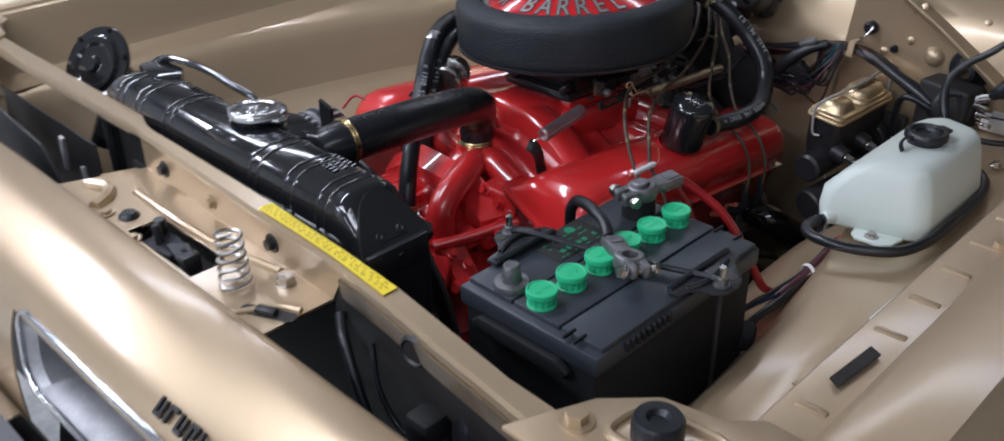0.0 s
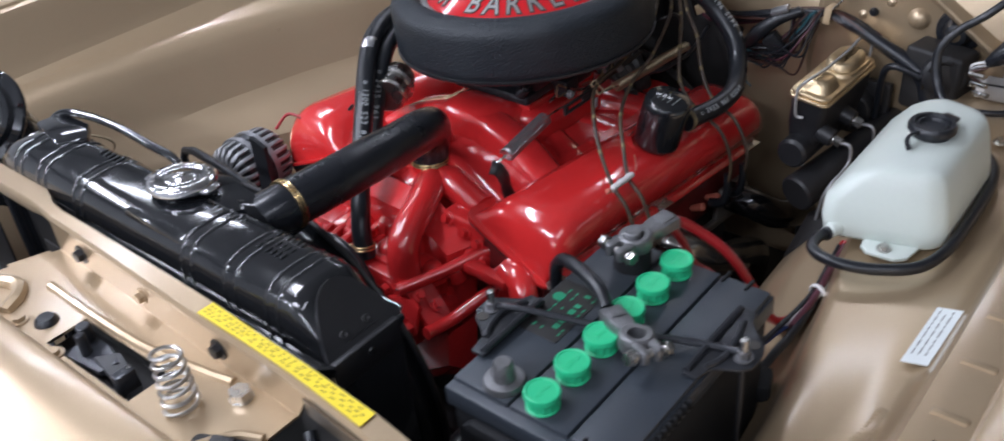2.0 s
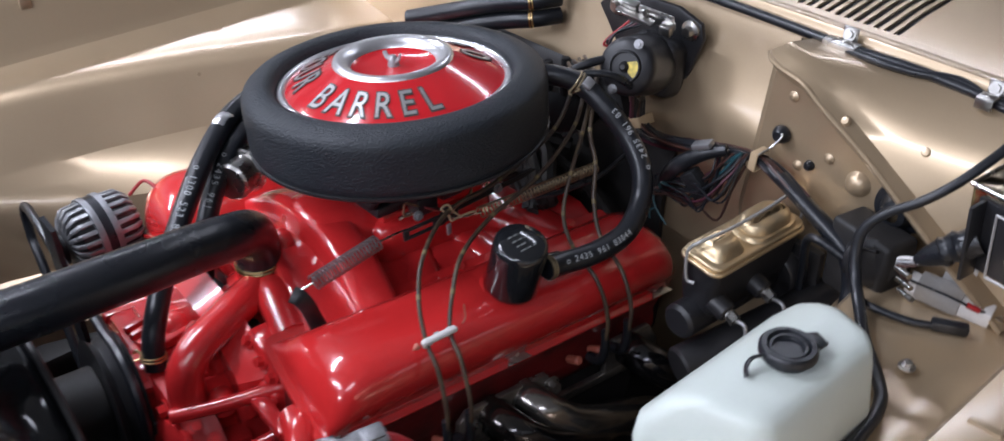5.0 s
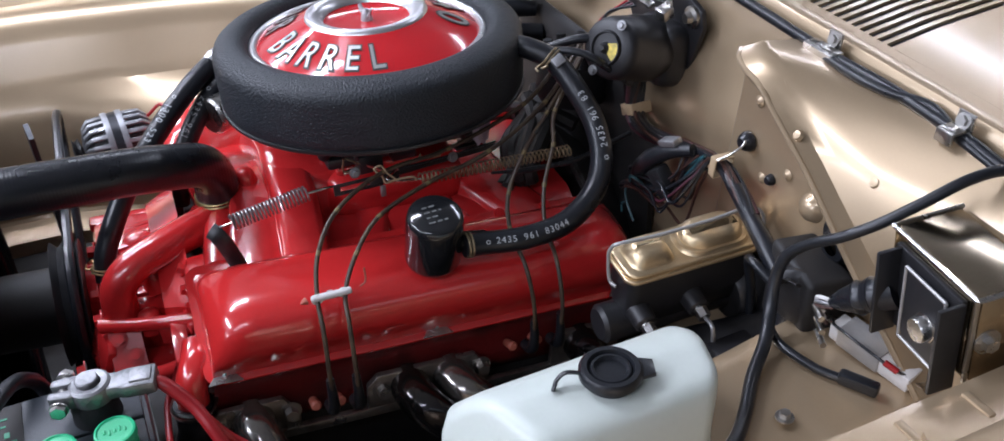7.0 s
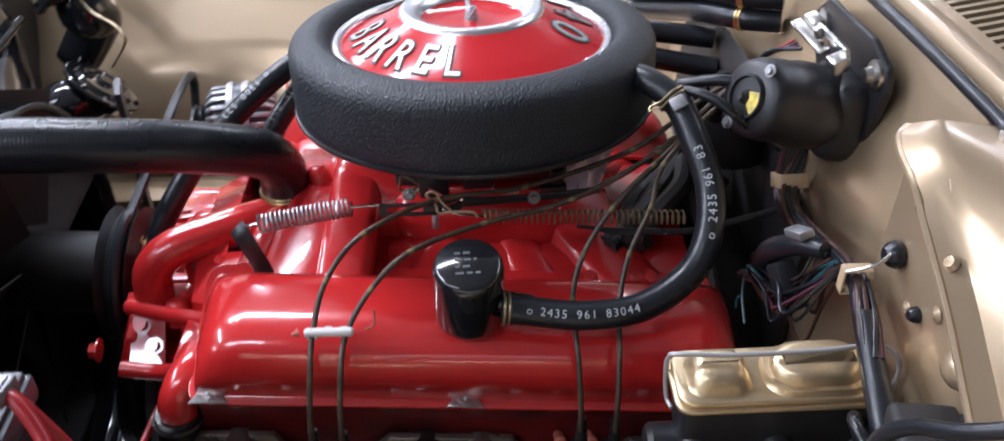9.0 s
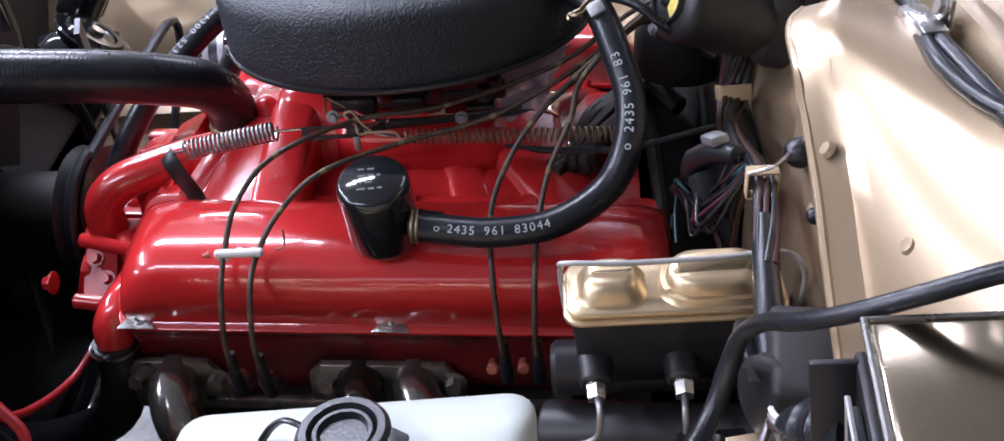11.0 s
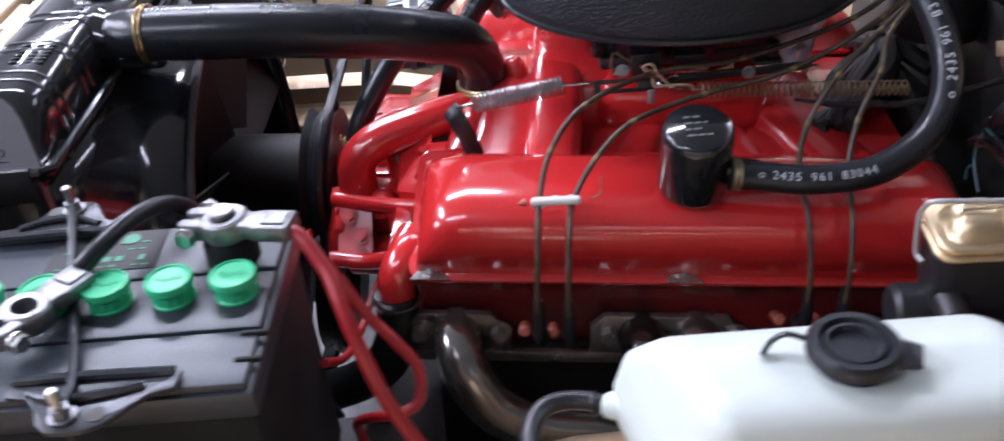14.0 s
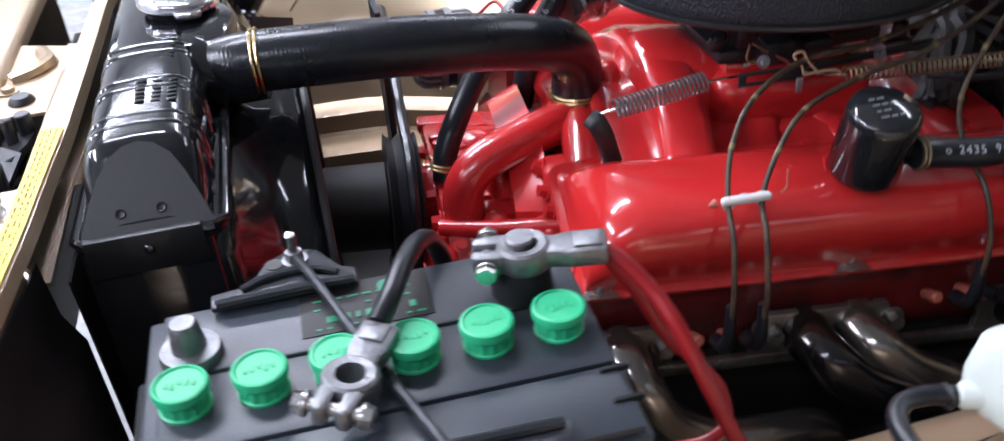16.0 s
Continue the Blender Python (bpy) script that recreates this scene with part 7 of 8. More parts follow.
tube(bm, [(0.519, 0.625, 0.856), (0.514, 0.614, 0.857), (0.514, 0.606, 0.853), (0.519, 0.600, 0.848)], 0.0035, 8, flat=0.5)
part("cap_strap", bm, RUBBER, capb)
whose = thing("washer_hose", (0.482, 0.498, 0.786), "black washer hose round the bottle and up to the cowl", "hose")
bm = nb()
tube(bm, [(0.478, 0.522, 0.775), (0.471, 0.503, 0.775), (0.473, 0.484, 0.775), (0.488, 0.473, 0.775), (0.514, 0.471, 0.776), (0.545, 0.482, 0.776), (0.575, 0.505, 0.777), (0.588, 0.545, 0.778), (0.590, 0.61, 0.778), (0.588, 0.68, 0.778), (0.578, 0.728, 0.778), (0.555, 0.760, 0.777), (0.520, 0.795, 0.778),
          (0.493, 0.828, 0.783), (0.474, 0.846, 0.798), (0.463, 0.856, 0.822), (0.463, 0.863, 0.846), (0.478, 0.871, 0.868), (0.503, 0.880, 0.889), (0.524, 0.898, 0.911), (0.539, 0.925, 0.933), (0.549, 0.955, 0.951), (0.556, 0.985, 0.956), (0.566, 0.998, 0.950)], [0.0062] * 15 + [0.006, 0.0055, 0.005, 0.005, 0.005, 0.005, 0.005, 0.005, 0.005], 12, 8)
part("hose_body", bm, RUBBER, whose, "", 60)
bm = nb()
tube(bm, [V((0.4748, 0.512, 0.775)) + V((0.0068 * math.cos(a), 0, 0.0068 * math.sin(a))) for a in np.linspace(0, 6.28, 16)], 0.0016, 6, smooth=False)
part("hose_ring", bm, RUBBER, whose)
small = thing("ledge_screw", (0.567, 0.793, 0.772), "small steel screw on the inner fender", "screw")
part("screw_head", hexbolt(nb(), (0.567, 0.793, 0.774), (0, 0, 1), 0.005, 0.005, 1.6), STEEL, small)
# printed sticker on the ledge
stick = tagged(part("service_sticker", box(nb(), (0, 0, 0), (0.024, 0.090, 0.0012), 0, at(0.6205, 0.4145, 0.7755, 0, -15, -1)), PAPER), "pale service sticker with fine print on the inner fender", "sticker")
bm = nb()
random.seed(12)
for r in range(3):
    y = -0.032
    while y < 0.036:
        w = random.uniform(0.004, 0.014)
        box(bm, (-0.007 + 0.006 * r, y + w / 2, 0.0007), (0.0010, w, 0.0004), 0, at(0.6205, 0.4145, 0.7755, 0, -15, -1))
        y += w + 0.003
tagged(part("print_bars", bm, CAP_INK, stick, "unreadable print"), kind="stuff")

# ---------- wiper motor ----------
wip = thing("wiper_motor", (0.15, 0.95, 0.87), "black wiper motor bolted to the firewall", "wiper motor")
WM = frame_m((0.124, 0.872, 0.905), (1, 0.4, 0), (0.40, -1, 0.40))
bm = nb()
lathe(bm, [(0, 0.009), (0.003, 0.009), (0.0045, 0.005), (0.006, 0.004), (0.007, 0.001), (0.0165, 0.0005), (0.0175, 0.0035), (0.0190, 0.0035), (0.0205, -0.001), (0.030, -0.003), (0.034, -0.007), (0.036, -0.014), (0.0375, -0.05), (0.039, -0.055), (0.039, -0.085), (0.032, -0.10), (0, -0.10)], WM, 44)
part("motor_can", bm, BLACK, wip, "", 40)
bm = nb()
prism(bm, [(0.003, 0.006), (0.016, 0.010), (0.018, 0.0), (0.014, -0.012), (0.006, -0.006)], 0.0022, 0.0032, WM)
part("yellow_mark", bm, AGED_YELLOW, wip, "torn yellow sticker")
for a in (1.2, 4.34):
    bm = nb()
    hexbolt(bm, WM @ V((0.031 * math.cos(a), 0.031 * math.sin(a), -0.003)), WM.to_3x3() @ V((0, 0, 1)), 0.0038, 0.003)
    part("can_screw", bm, ALU, wip, "bright screw")
bm = nb()
t = nb()
prism(t, [(-0.085, 0.030), (-0.050, 0.060), (0.050, 0.062), (0.088, 0.050), (0.093, 0.030), (0.070, -0.035), (0.056, -0.062), (0.030, -0.060), (-0.040, -0.030)], 0, 0.008, None, 0.003)
join(bm, t, at(0.060, 0.988, 0.885, 90, 0, 0))
part("mounting_plate", bm, BLACK, wip, "black mounting plate")
bm = nb()
box(bm, (0, 0, 0), (0.074, 0.045, 0.076), 0.015, at(0.094, 0.967, 0.870, -12, 0, 0), 3)
part("gear_case", bm, BLACK, wip, "black gear case")
for p in ((0.134, 0.980, 0.924), (0.012, 0.980, 0.922)):
    bm = nb()
    lathe(bm, [(0, 0.012), (0.006, 0.012), (0.008, 0.006), (0.013, 0.004), (0.013, 0.0), (0, 0)], at(*p, 90, 0, 0), 22)
    part("grommet_bolt", bm, STEEL, wip, "bolt in a rubber grommet")
bm = nb()
box(bm, (0, 0, 0), (0.055, 0.010, 0.004), 0.001, at(0.075, 0.940, 0.936, 18, 8, 10))
box(bm, (0, 0, 0), (0.050, 0.004, 0.020), 0.001, at(0.100, 0.952, 0.938, 18, 6, 10))
box(bm, (0, 0, 0), (0.016, 0.016, 0.014), 0.002, at(0.120, 0.950, 0.930, 18, 6, 10))
box(bm, (0, 0, 0), (0.020, 0.012, 0.012), 0.002, at(0.062, 0.948, 0.944, 18, 6, 10))
cyl(bm, (0.088, 0.944, 0.940), (0.088, 0.940, 0.950), 0.004, n=12, bev=0.001)
part("terminal_bracket", bm, STEEL, wip, "bright switch bracket")
random.seed(21)
for k, mt in enumerate((RUBBER, PURPLE_WIRE, RUBBER, RED_WIRE)):
    j = 0.006 * k
    cable("motor_wire", [(0.098 - j, 0.925, 0.935), (0.080 - j, 0.90, 0.925 - j), (0.078, 0.895 + j, 0.90), (0.09, 0.91, 0.88 - j), (0.08 + j, 0.94, 0.84)], 0.0018, mt, "thin wire beside the wiper motor", "wire", 6, "motor wires")

# ---------- firewall wiring ----------
HAR = [(0.085, 0.940, 0.855), (0.092, 0.938, 0.825), (0.103, 0.932, 0.797), (0.15, 0.918, 0.800), (0.22, 0.912, 0.820), (0.290, 0.912, 0.838), (0.335, 0.905, 0.832), (0.375, 0.898, 0.818), (0.415, 0.893, 0.802), (0.440, 0.89, 0.785), (0.452, 0.886, 0.755), (0.46, 0.87, 0.72)]
har = thing("wiring_harness", (0.25, 0.92, 0.80), "black and brown wires in a strapped harness along the firewall", "wiring harness")
bm = nb()
tube(bm, HAR[6:], [0.0085, 0.009, 0.0105, 0.0105, 0.010, 0.010], 14, 8)
part("taped_loom", bm, RUBBER, har, "", 60)
random.seed(31)
for k in range(11):
    ph, rr = 6.283 * k / 11, random.uniform(0.005, 0.009)
    pts = []
    for i, p in enumerate(HAR[:8]):
        a = ph + 0.7 * i + random.uniform(-0.3, 0.3)
        w = rr * (1.5 if i < 3 else (0.7 if i == 5 else 1.0))
        pts.append(V(p) + V((0, math.cos(a), math.sin(a))) * w)
    bm = nb()
    tube(bm, pts, random.uniform(0.0018, 0.0034), 6, 6)
    part("strand", bm, (RUBBER, BROWN_WIRE, RUBBER, RUBBER, PURPLE_WIRE, RUBBER, BROWN_WIRE)[k % 7], har, "", 60)
for c, s, m in ((0.103, (0.014, 0.026, 0.026), (0.100, 0.933, 0.802, 0, 65, 0)), (0.300, (0.010, 0.021, 0.022), (0.300, 0.911, 0.838, 0, 6, -4))):
    bm = nb()
    for sy in (-1, 1):
        box(bm, (0, sy * s[1] / 2, 0), (s[0], 0.0016, s[2]), 0.0006, at(*m))
        box(bm, (0, 0, sy * s[2] / 2), (s[0], s[1], 0.0016), 0.0006, at(*m))
    part("strap", bm, TAN, har, "tan metal strap")
bm = nb()
tube(bm, [(0.306, 0.900, 0.850), (0.312, 0.914, 0.858), (0.318, 0.922, 0.870), (0.309, 0.930, 0.872)], 0.0014, 6)
part("clip_wire", bm, STEEL, har, "bent clip wire")
con = thing("wiring_connector", (0.225, 0.885, 0.80), "dark taped connector with a tangle of thin wires", "connector")
bm = nb()
tube(bm, [(0.192, 0.880, 0.768), (0.198, 0.880, 0.785), (0.213, 0.881, 0.806), (0.236, 0.890, 0.826), (0.262, 0.902, 0.838)], [0.008, 0.0095, 0.0105, 0.009, 0.007], 10)
part("taped_sleeve", bm, RUBBER, con, "", 60)
bm = nb()
box(bm, (0, 0, 0), (0.026, 0.014, 0.008), 0.002, at(0.236, 0.890, 0.838, 10, -24, 10))
part("grey_plug", bm, ALU, con, "grey plug")
bm = nb()
box(bm, (0, 0, 0), (0.036, 0.018, 0.022), 0.003, at(0.236, 0.886, 0.788, 10, 50, 20))
part("block", bm, PLASTIC_BLACK, con)
random.seed(5)
for k in range(22):
    mt = (RUBBER, BROWN_WIRE, RUBBER, PURPLE_WIRE, RUBBER, BROWN_WIRE, RUBBER, TEAL_WIRE, BROWN_WIRE, RUBBER, RUBBER)[k % 11]
    a = V((0.192 + random.uniform(-0.008, 0.012), 0.876 + random.uniform(-0.01, 0.012), 0.770 + random.uniform(-0.014, 0.016)))
    b = V((0.278 + random.uniform(-0.03, 0.012), 0.903, 0.840 + random.uniform(-0.014, 0.004)))
    mid = a.lerp(b, 0.5) + V((random.uniform(-0.012, 0.034), random.uniform(-0.02, 0.01), random.uniform(-0.050, 0.004)))
    bm = nb()
    tube(bm, [a + V((-0.004, 0, -0.008)), a, a.lerp(mid, 0.6) + V((0, 0, random.uniform(-0.012, 0.010))), mid, mid.lerp(b, 0.6) + V((random.uniform(-0.006, 0.006), 0, 0)), b], random.uniform(0.0012, 0.0021), 6, 5)
    part("wire", bm, mt, con, "", 60)
bm = nb()
tube(bm, [(0.196, 0.872, 0.770), (0.186, 0.870, 0.755), (0.192, 0.868, 0.740), (0.212, 0.866, 0.725)], 0.0013, 6)
tube(bm, [(0.192, 0.868, 0.740), (0.184, 0.867, 0.732), (0.186, 0.866, 0.722)], 0.0013, 6)
part("loose_wire", bm, TEAL_WIRE, con, "loose teal wire end")
# rubber plug on the panel
bm = nb()
lathe(bm, [(0, 0.014), (0.007, 0.014), (0.011, 0.010), (0.0135, 0.004), (0.0135, 0.0), (0.010, -0.003)], at(0.311, 0.934, 0.867, 90, 0, 0) @ Matrix.Scale(0.8, 4), 24)
tagged(part("rubber_plug", bm, RUBBER), "black rubber plug in the firewall panel", "rubber plug", "firewall plugs")
bm = nb()
lathe(bm, [(0, 0.010), (0.005, 0.010), (0.008, 0.006), (0.009, 0.0)], at(0.350, 0.936, 0.842, 90, 0, 0) @ Matrix.Scale(0.7, 4), 20)
tagged(part("rubber_plug", bm, RUBBER), "black rubber plug in the firewall panel", "rubber plug", "firewall plugs")
grm = thing("cable_grommet", (0.468, 0.935, 0.83), "large black rubber grommet round the wiring", "grommet")
bm = nb()
lathe(bm, [(0.008, 0.022), (0.014, 0.020), (0.020, 0.008), (0.028, 0.006), (0.030, 0.0), (0.026, -0.002)], at(0.462, 0.938, 0.838, 90, 0, 0), 30)
part("grommet_body", bm, RUBBER, grm)
# black relay unit with looped cable
rel = thing("starter_relay", (0.452, 0.885, 0.78), "black relay unit on the firewall", "relay")
bm = nb()
box(bm, (0, 0, 0), (0.078, 0.046, 0.088), 0.006, at(0.455, 0.905, 0.782, 0, 0, -12), 3)
part("relay_case", bm, BLACK_DEEP, rel, "black box body")
bm = nb()
lathe(bm, [(0, 0.004), (0.016, 0.004), (0.024, 0.002), (0.027, 0.0), (0.027, -0.016), (0, -0.016)], at(0.470, 0.878, 0.800, 80, 0, 25), 30)
part("relay_cover", bm, BLACK, rel, "round black cover")
bm = nb()
tube(bm, [(0.445, 0.880, 0.775), (0.448, 0.874, 0.795), (0.462, 0.868, 0.818), (0.480, 0.868, 0.824)], 0.004, 8, flat=0.5)
part("retaining_strap", bm, BLACK, rel, "thin black strap")
for k in range(3):
    bm = nb()
    cyl(bm, (0.500 + 0.004 * k, 0.872, 0.815 - 0.012 * k), (0.520 + 0.004 * k, 0.862, 0.818 - 0.012 * k), 0.003, n=10)
    part("terminal", bm, STEEL, rel, "small bright terminal")

# cable that crosses from the cowl and drops to the ledge
cable("harness_cable", [(0.475, 0.85, 0.775), (0.50, 0.842, 0.779), (0.535, 0.852, 0.777), (0.560, 0.868, 0.777), (0.578, 0.880, 0.780)], 0.0042, RUBBER, "black wire to the ballast resistor", "cable")
cable("harness_cable", [(0.44, 0.88, 0.79), (0.41, 0.875, 0.80), (0.392, 0.885, 0.785), (0.385, 0.90, 0.74), (0.38, 0.91, 0.68)], 0.0048, RUBBER, "black wire beside the master cylinder", "cable")
bm = nb()
box(bm, (0, 0, 0), (0.035, 0.012, 0.012), 0.003, at(0.566, 0.872, 0.778, 0, 0, 30))
tagged(part("wire_sleeve", bm, RUBBER), "black rubber wire sleeve by the resistor", "wire sleeve")
# blue and red wires by the battery
for pts, r, mt, nm in (([(0.470, 0.30, 0.690), (0.474, 0.345, 0.722), (0.480, 0.390, 0.724), (0.488, 0.435, 0.722), (0.490, 0.475, 0.724), (0.484, 0.52, 0.722), (0.476, 0.57, 0.722)], 0.0026, BLUE_WIRE, "blue"),
                       ([(0.472, 0.32, 0.70), (0.476, 0.355, 0.726), (0.480, 0.400, 0.727), (0.484, 0.440, 0.727), (0.484, 0.480, 0.726), (0.478, 0.525, 0.724), (0.472, 0.57, 0.722)], 0.0030, RUBBER, "black"),
                       ([(0.488, 0.30, 0.700), (0.492, 0.350, 0.722), (0.494, 0.395, 0.724), (0.494, 0.435, 0.727), (0.490, 0.475, 0.727), (0.484, 0.52, 0.726), (0.478, 0.57, 0.722)], 0.0048, RUBBER, "thick black"),
                       ([(0.490, 0.41, 0.726), (0.492, 0.445, 0.731), (0.490, 0.48, 0.732), (0.485, 0.52, 0.730), (0.478, 0.57, 0.724)], 0.0040, PURPLE_WIRE, "dark red"),
                       ([(0.482, 0.402, 0.722), (0.490, 0.440, 0.730), (0.494, 0.470, 0.731), (0.489, 0.51, 0.728), (0.480, 0.57, 0.722)], 0.0022, WIRE_STEEL, "pale")):
    cable("battery_side_wire", pts, r, mt, nm + " wire along the inner fender", "wire", 8, "inner fender wires")
bm = nb()
tube(bm, [(0.490 + 0.0100 * math.cos(a), 0.472 - 0.004 * math.cos(a), 0.7275 + 0.0095 * math.sin(a)) for a in np.linspace(0, 6.28, 18)], 0.0022, 6, smooth=False, flat=0.5)
tagged(part("cable_tie", bm, WHITE), "white cable tie round the wires", "cable tie")
bm = nb()
box(bm, (0, 0, 0), (0.026, 0.034, 0.022), 0.006, at(0.498, 0.322, 0.722, 0, 0, 20), 2)
tagged(part("wire_plug", bm, PLASTIC_BLACK), "black plug on the wires beside the battery", "connector")
# ---------- ballast resistor and regulator ----------
bal = thing("ballast_resistor", (0.553, 0.897, 0.778), "white ceramic ballast resistor with a steel clip", "resistor")
BL = at(0.546, 0.906, 0.783, 8, 4, 11)
bm = nb()
box(bm, (0, 0, 0), (0.084, 0.020, 0.018), 0.002, BL)
box(bm, (0, -0.004, 0.009), (0.060, 0.008, 0.003), 0.001, BL)
part("ceramic_body", bm, WHITE, bal)
bm = nb()
box(bm, (-0.010, 0, 0.002), (0.044, 0.0235, 0.021), 0.001, BL)
prism(bm, [(-0.015, 0.0), (0.015, 0.0), (0.013, 0.030), (-0.013, 0.030)], -0.001, 0.001, BL @ at(0.0, 0.014, 0.008, 70, 0, 0), 0.0005)
part("clip", bm, WIRE_STEEL, bal, "bent aluminium clip")
for s in (1, -1):
    bm = nb()
    box(bm, (s * 0.046, 0, 0.002), (0.012, 0.007, 0.002), 0.0005, BL)
    part("terminal", bm, STEEL, bal, "steel terminal")
bm = nb()
tube(bm, [BL @ V((-0.046, 0, 0.004)), BL @ V((-0.035, -0.012, 0.014)), BL @ V((0.0, -0.016, 0.018)), BL @ V((0.025, -0.012, 0.012)), BL @ V((0.04, -0.004, 0.006))], 0.0014, 6)
part("wire", bm, RUBBER, bal)
bm = nb()
cyl(bm, BL @ V((0.018, -0.013, 0.014)), BL @ V((0.030, -0.010, 0.010)), 0.003, n=10)
part("red_sleeve", bm, RED_WIRE, bal, "red sleeve")

reg = thing("voltage_regulator", (0.60, 0.92, 0.80), "black plate regulator in a bright steel bracket", "voltage regulator")
RG = at(0.603, 0.889, 0.875, 6, -2, -10)
bm = nb()
box(bm, (-0.012, 0.034, 0.006), (0.104, 0.062, 0.082), 0.005, RG, 3)
part("bracket", bm, BOX_STEEL, reg, "polished yellow steel box bracket")
bm = nb()
tube(bm, [RG @ V(p) for p in ((-0.064, 0.066, 0.046), (-0.064, 0.003, 0.046), (0.040, 0.003, 0.046), (0.040, 0.003, -0.034))], 0.0022, 8, smooth=False)
tube(bm, [RG @ V(p) for p in ((0.040, 0.003, 0.046), (0.040, 0.066, 0.046))], 0.0022, 8, smooth=False)
part("bright_edge", bm, STEEL, reg, "polished bracket edge")
bm = nb()
box(bm, (0.0405, 0.035, 0.006), (0.002, 0.058, 0.078), 0.0008, RG)
part("side_plate", bm, BOX_STEEL, reg, "bright steel side plate")
bm = nb()
box(bm, (-0.010, 0.0, 0.0), (0.082, 0.006, 0.080), 0.002, RG)
part("plate", bm, BLACK, reg, "black face plate")
for x in (0.033, -0.044):
    part("side_fin", box(nb(), (x, -0.012, -0.002), (0.004, 0.022, 0.084), 0.001, RG), BLACK, reg, "upright black fin")
bm = nb()
for a, b in (((-0.027, -0.037), (0.022, -0.037)), ((0.022, -0.037), (0.022, 0.034)), ((0.022, 0.034), (-0.027, 0.034)), ((-0.027, 0.034), (-0.027, -0.037))):
    tube(bm, [RG @ V((a[0], -0.0085, a[1])), RG @ V((b[0], -0.0085, b[1]))], 0.0014, 6, smooth=False)
part("square_outline", bm, WIRE_STEEL, reg, "thin pale square outline")
bm = nb()
box(bm, (-0.0025, -0.006, -0.0015), (0.045, 0.006, 0.067), 0.002, RG)
part("inner_plate", bm, BLACK, reg)
bm = nb()
TR = RG @ at(0.005, -0.009, -0.003, 90, 0, 0)
prism(bm, [(-0.0165, -0.003), (-0.0165, 0.003), (-0.005, 0.0115), (0.005, 0.0115), (0.0165, 0.003), (0.0165, -0.003), (0.005, -0.0115), (-0.005, -0.0115)], 0, 0.002, TR @ rot(0, 0, 24), 0.0006)
lathe(bm, [(0.0112, 0.002), (0.0106, 0.0085), (0.0096, 0.010), (0.0, 0.0104)], TR, 24)
part("power_transistor", bm, STEEL, reg, "bright metal transistor can")
bm = nb()
for y, z in ((0.016, 0.004), (0.046, -0.006)):
    hexbolt(bm, RG @ V((0.0412, y, z)), RG.to_3x3() @ V((1, 0, 0)), 0.0065, 0.006, 1.7)
part("bracket_bolt", bm, STEEL, reg)
bm = nb()
tube(bm, [(0.516, 0.874, 0.830), (0.525, 0.877, 0.838), (0.533, 0.880, 0.845), (0.537, 0.882, 0.848), (0.541, 0.884, 0.852), (0.546, 0.887, 0.856), (0.550, 0.889, 0.859), (0.560, 0.896, 0.867)], [0.005, 0.010, 0.0128, 0.0155, 0.0132, 0.0162, 0.0140, 0.0150], 18)
tagged(part("rubber_boot", bm, RUBBER), "black ribbed rubber boot with wires", "rubber boot")
for k, mt in enumerate((WHITE, ALU, BROWN_WIRE)):
    cable("boot_wire", [(0.519, 0.874, 0.832 - 0.003 * k), (0.510, 0.870, 0.832 - 0.005 * k), (0.500, 0.872, 0.824 - 0.005 * k), (0.508 + 0.003 * k, 0.876, 0.812 - 0.005 * k)], 0.0018, mt, "thin wire at the rubber boot", "wire", 6, "boot wires")

# ---------- cowl harness and clips ----------
cable("cowl_cable", [(0.02, 0.999, 0.964), (0.18, 0.998, 0.964), (0.33, 0.995, 0.961), (0.42, 0.996, 0.961), (0.50, 0.997, 0.956), (0.55, 0.998, 0.949), (0.64, 1.0, 0.938)], 0.0058, RUBBER, "black cable along the cowl gutter", "cable")
cable("cowl_cable", [(0.335, 0.989, 0.961), (0.38, 0.984, 0.962), (0.42, 0.990, 0.961), (0.46, 1.002, 0.962), (0.50, 0.995, 0.955), (0.55, 0.995, 0.946)], 0.0050, RUBBER, "second black cable along the cowl gutter", "cable")
for p, w in (((0.330, 0.994, 0.960), 0.040), ((0.497, 0.990, 0.956), 0.018)):
    cl = thing("cable_clip", p, "bright folded cable clip with a screw", "cable clip", "cable clips")
    bm = nb()
    box(bm, (p[0], p[1] - 0.001, p[2] + 0.006), (w, 0.014, 0.003), 0.001)
    box(bm, (p[0], p[1] - 0.009, p[2] + 0.001), (w, 0.003, 0.012), 0.001)
    box(bm, (p[0] + 0.002, p[1] + 0.010, p[2] + 0.012), (0.018, 0.003, 0.018), 0.001)
    part("fold", bm, STEEL, cl)
    part("screw", hexbolt(nb(), (p[0] + 0.002, p[1] + 0.008, p[2] + 0.013), (0, -1, 0.3), 0.005, 0.003), STEEL, cl)

# ---------- passenger side, back of the bay ----------
heat = thing("heater_pipes", (-0.17, 0.93, 0.86), "black heater pipes at the firewall with brass clamps", "heater pipes")
for k in range(2):
    bm = nb()
    tube(bm, [(-0.30, 0.86, 0.845 - 0.026 * k), (-0.23, 0.895, 0.868 - 0.026 * k), (-0.165, 0.92, 0.890 - 0.026 * k), (-0.118, 0.945, 0.900 - 0.026 * k), (-0.10, 0.98, 0.902 - 0.026 * k)], 0.0125, 14)
    part("pipe", bm, RUBBER, heat)
wire_clamp((-0.120, 0.944, 0.900), (0.7, 0.6, 0.1), 0.0132, heat)
wire_clamp((-0.120, 0.944, 0.874), (0.7, 0.6, 0.1), 0.0132, heat)
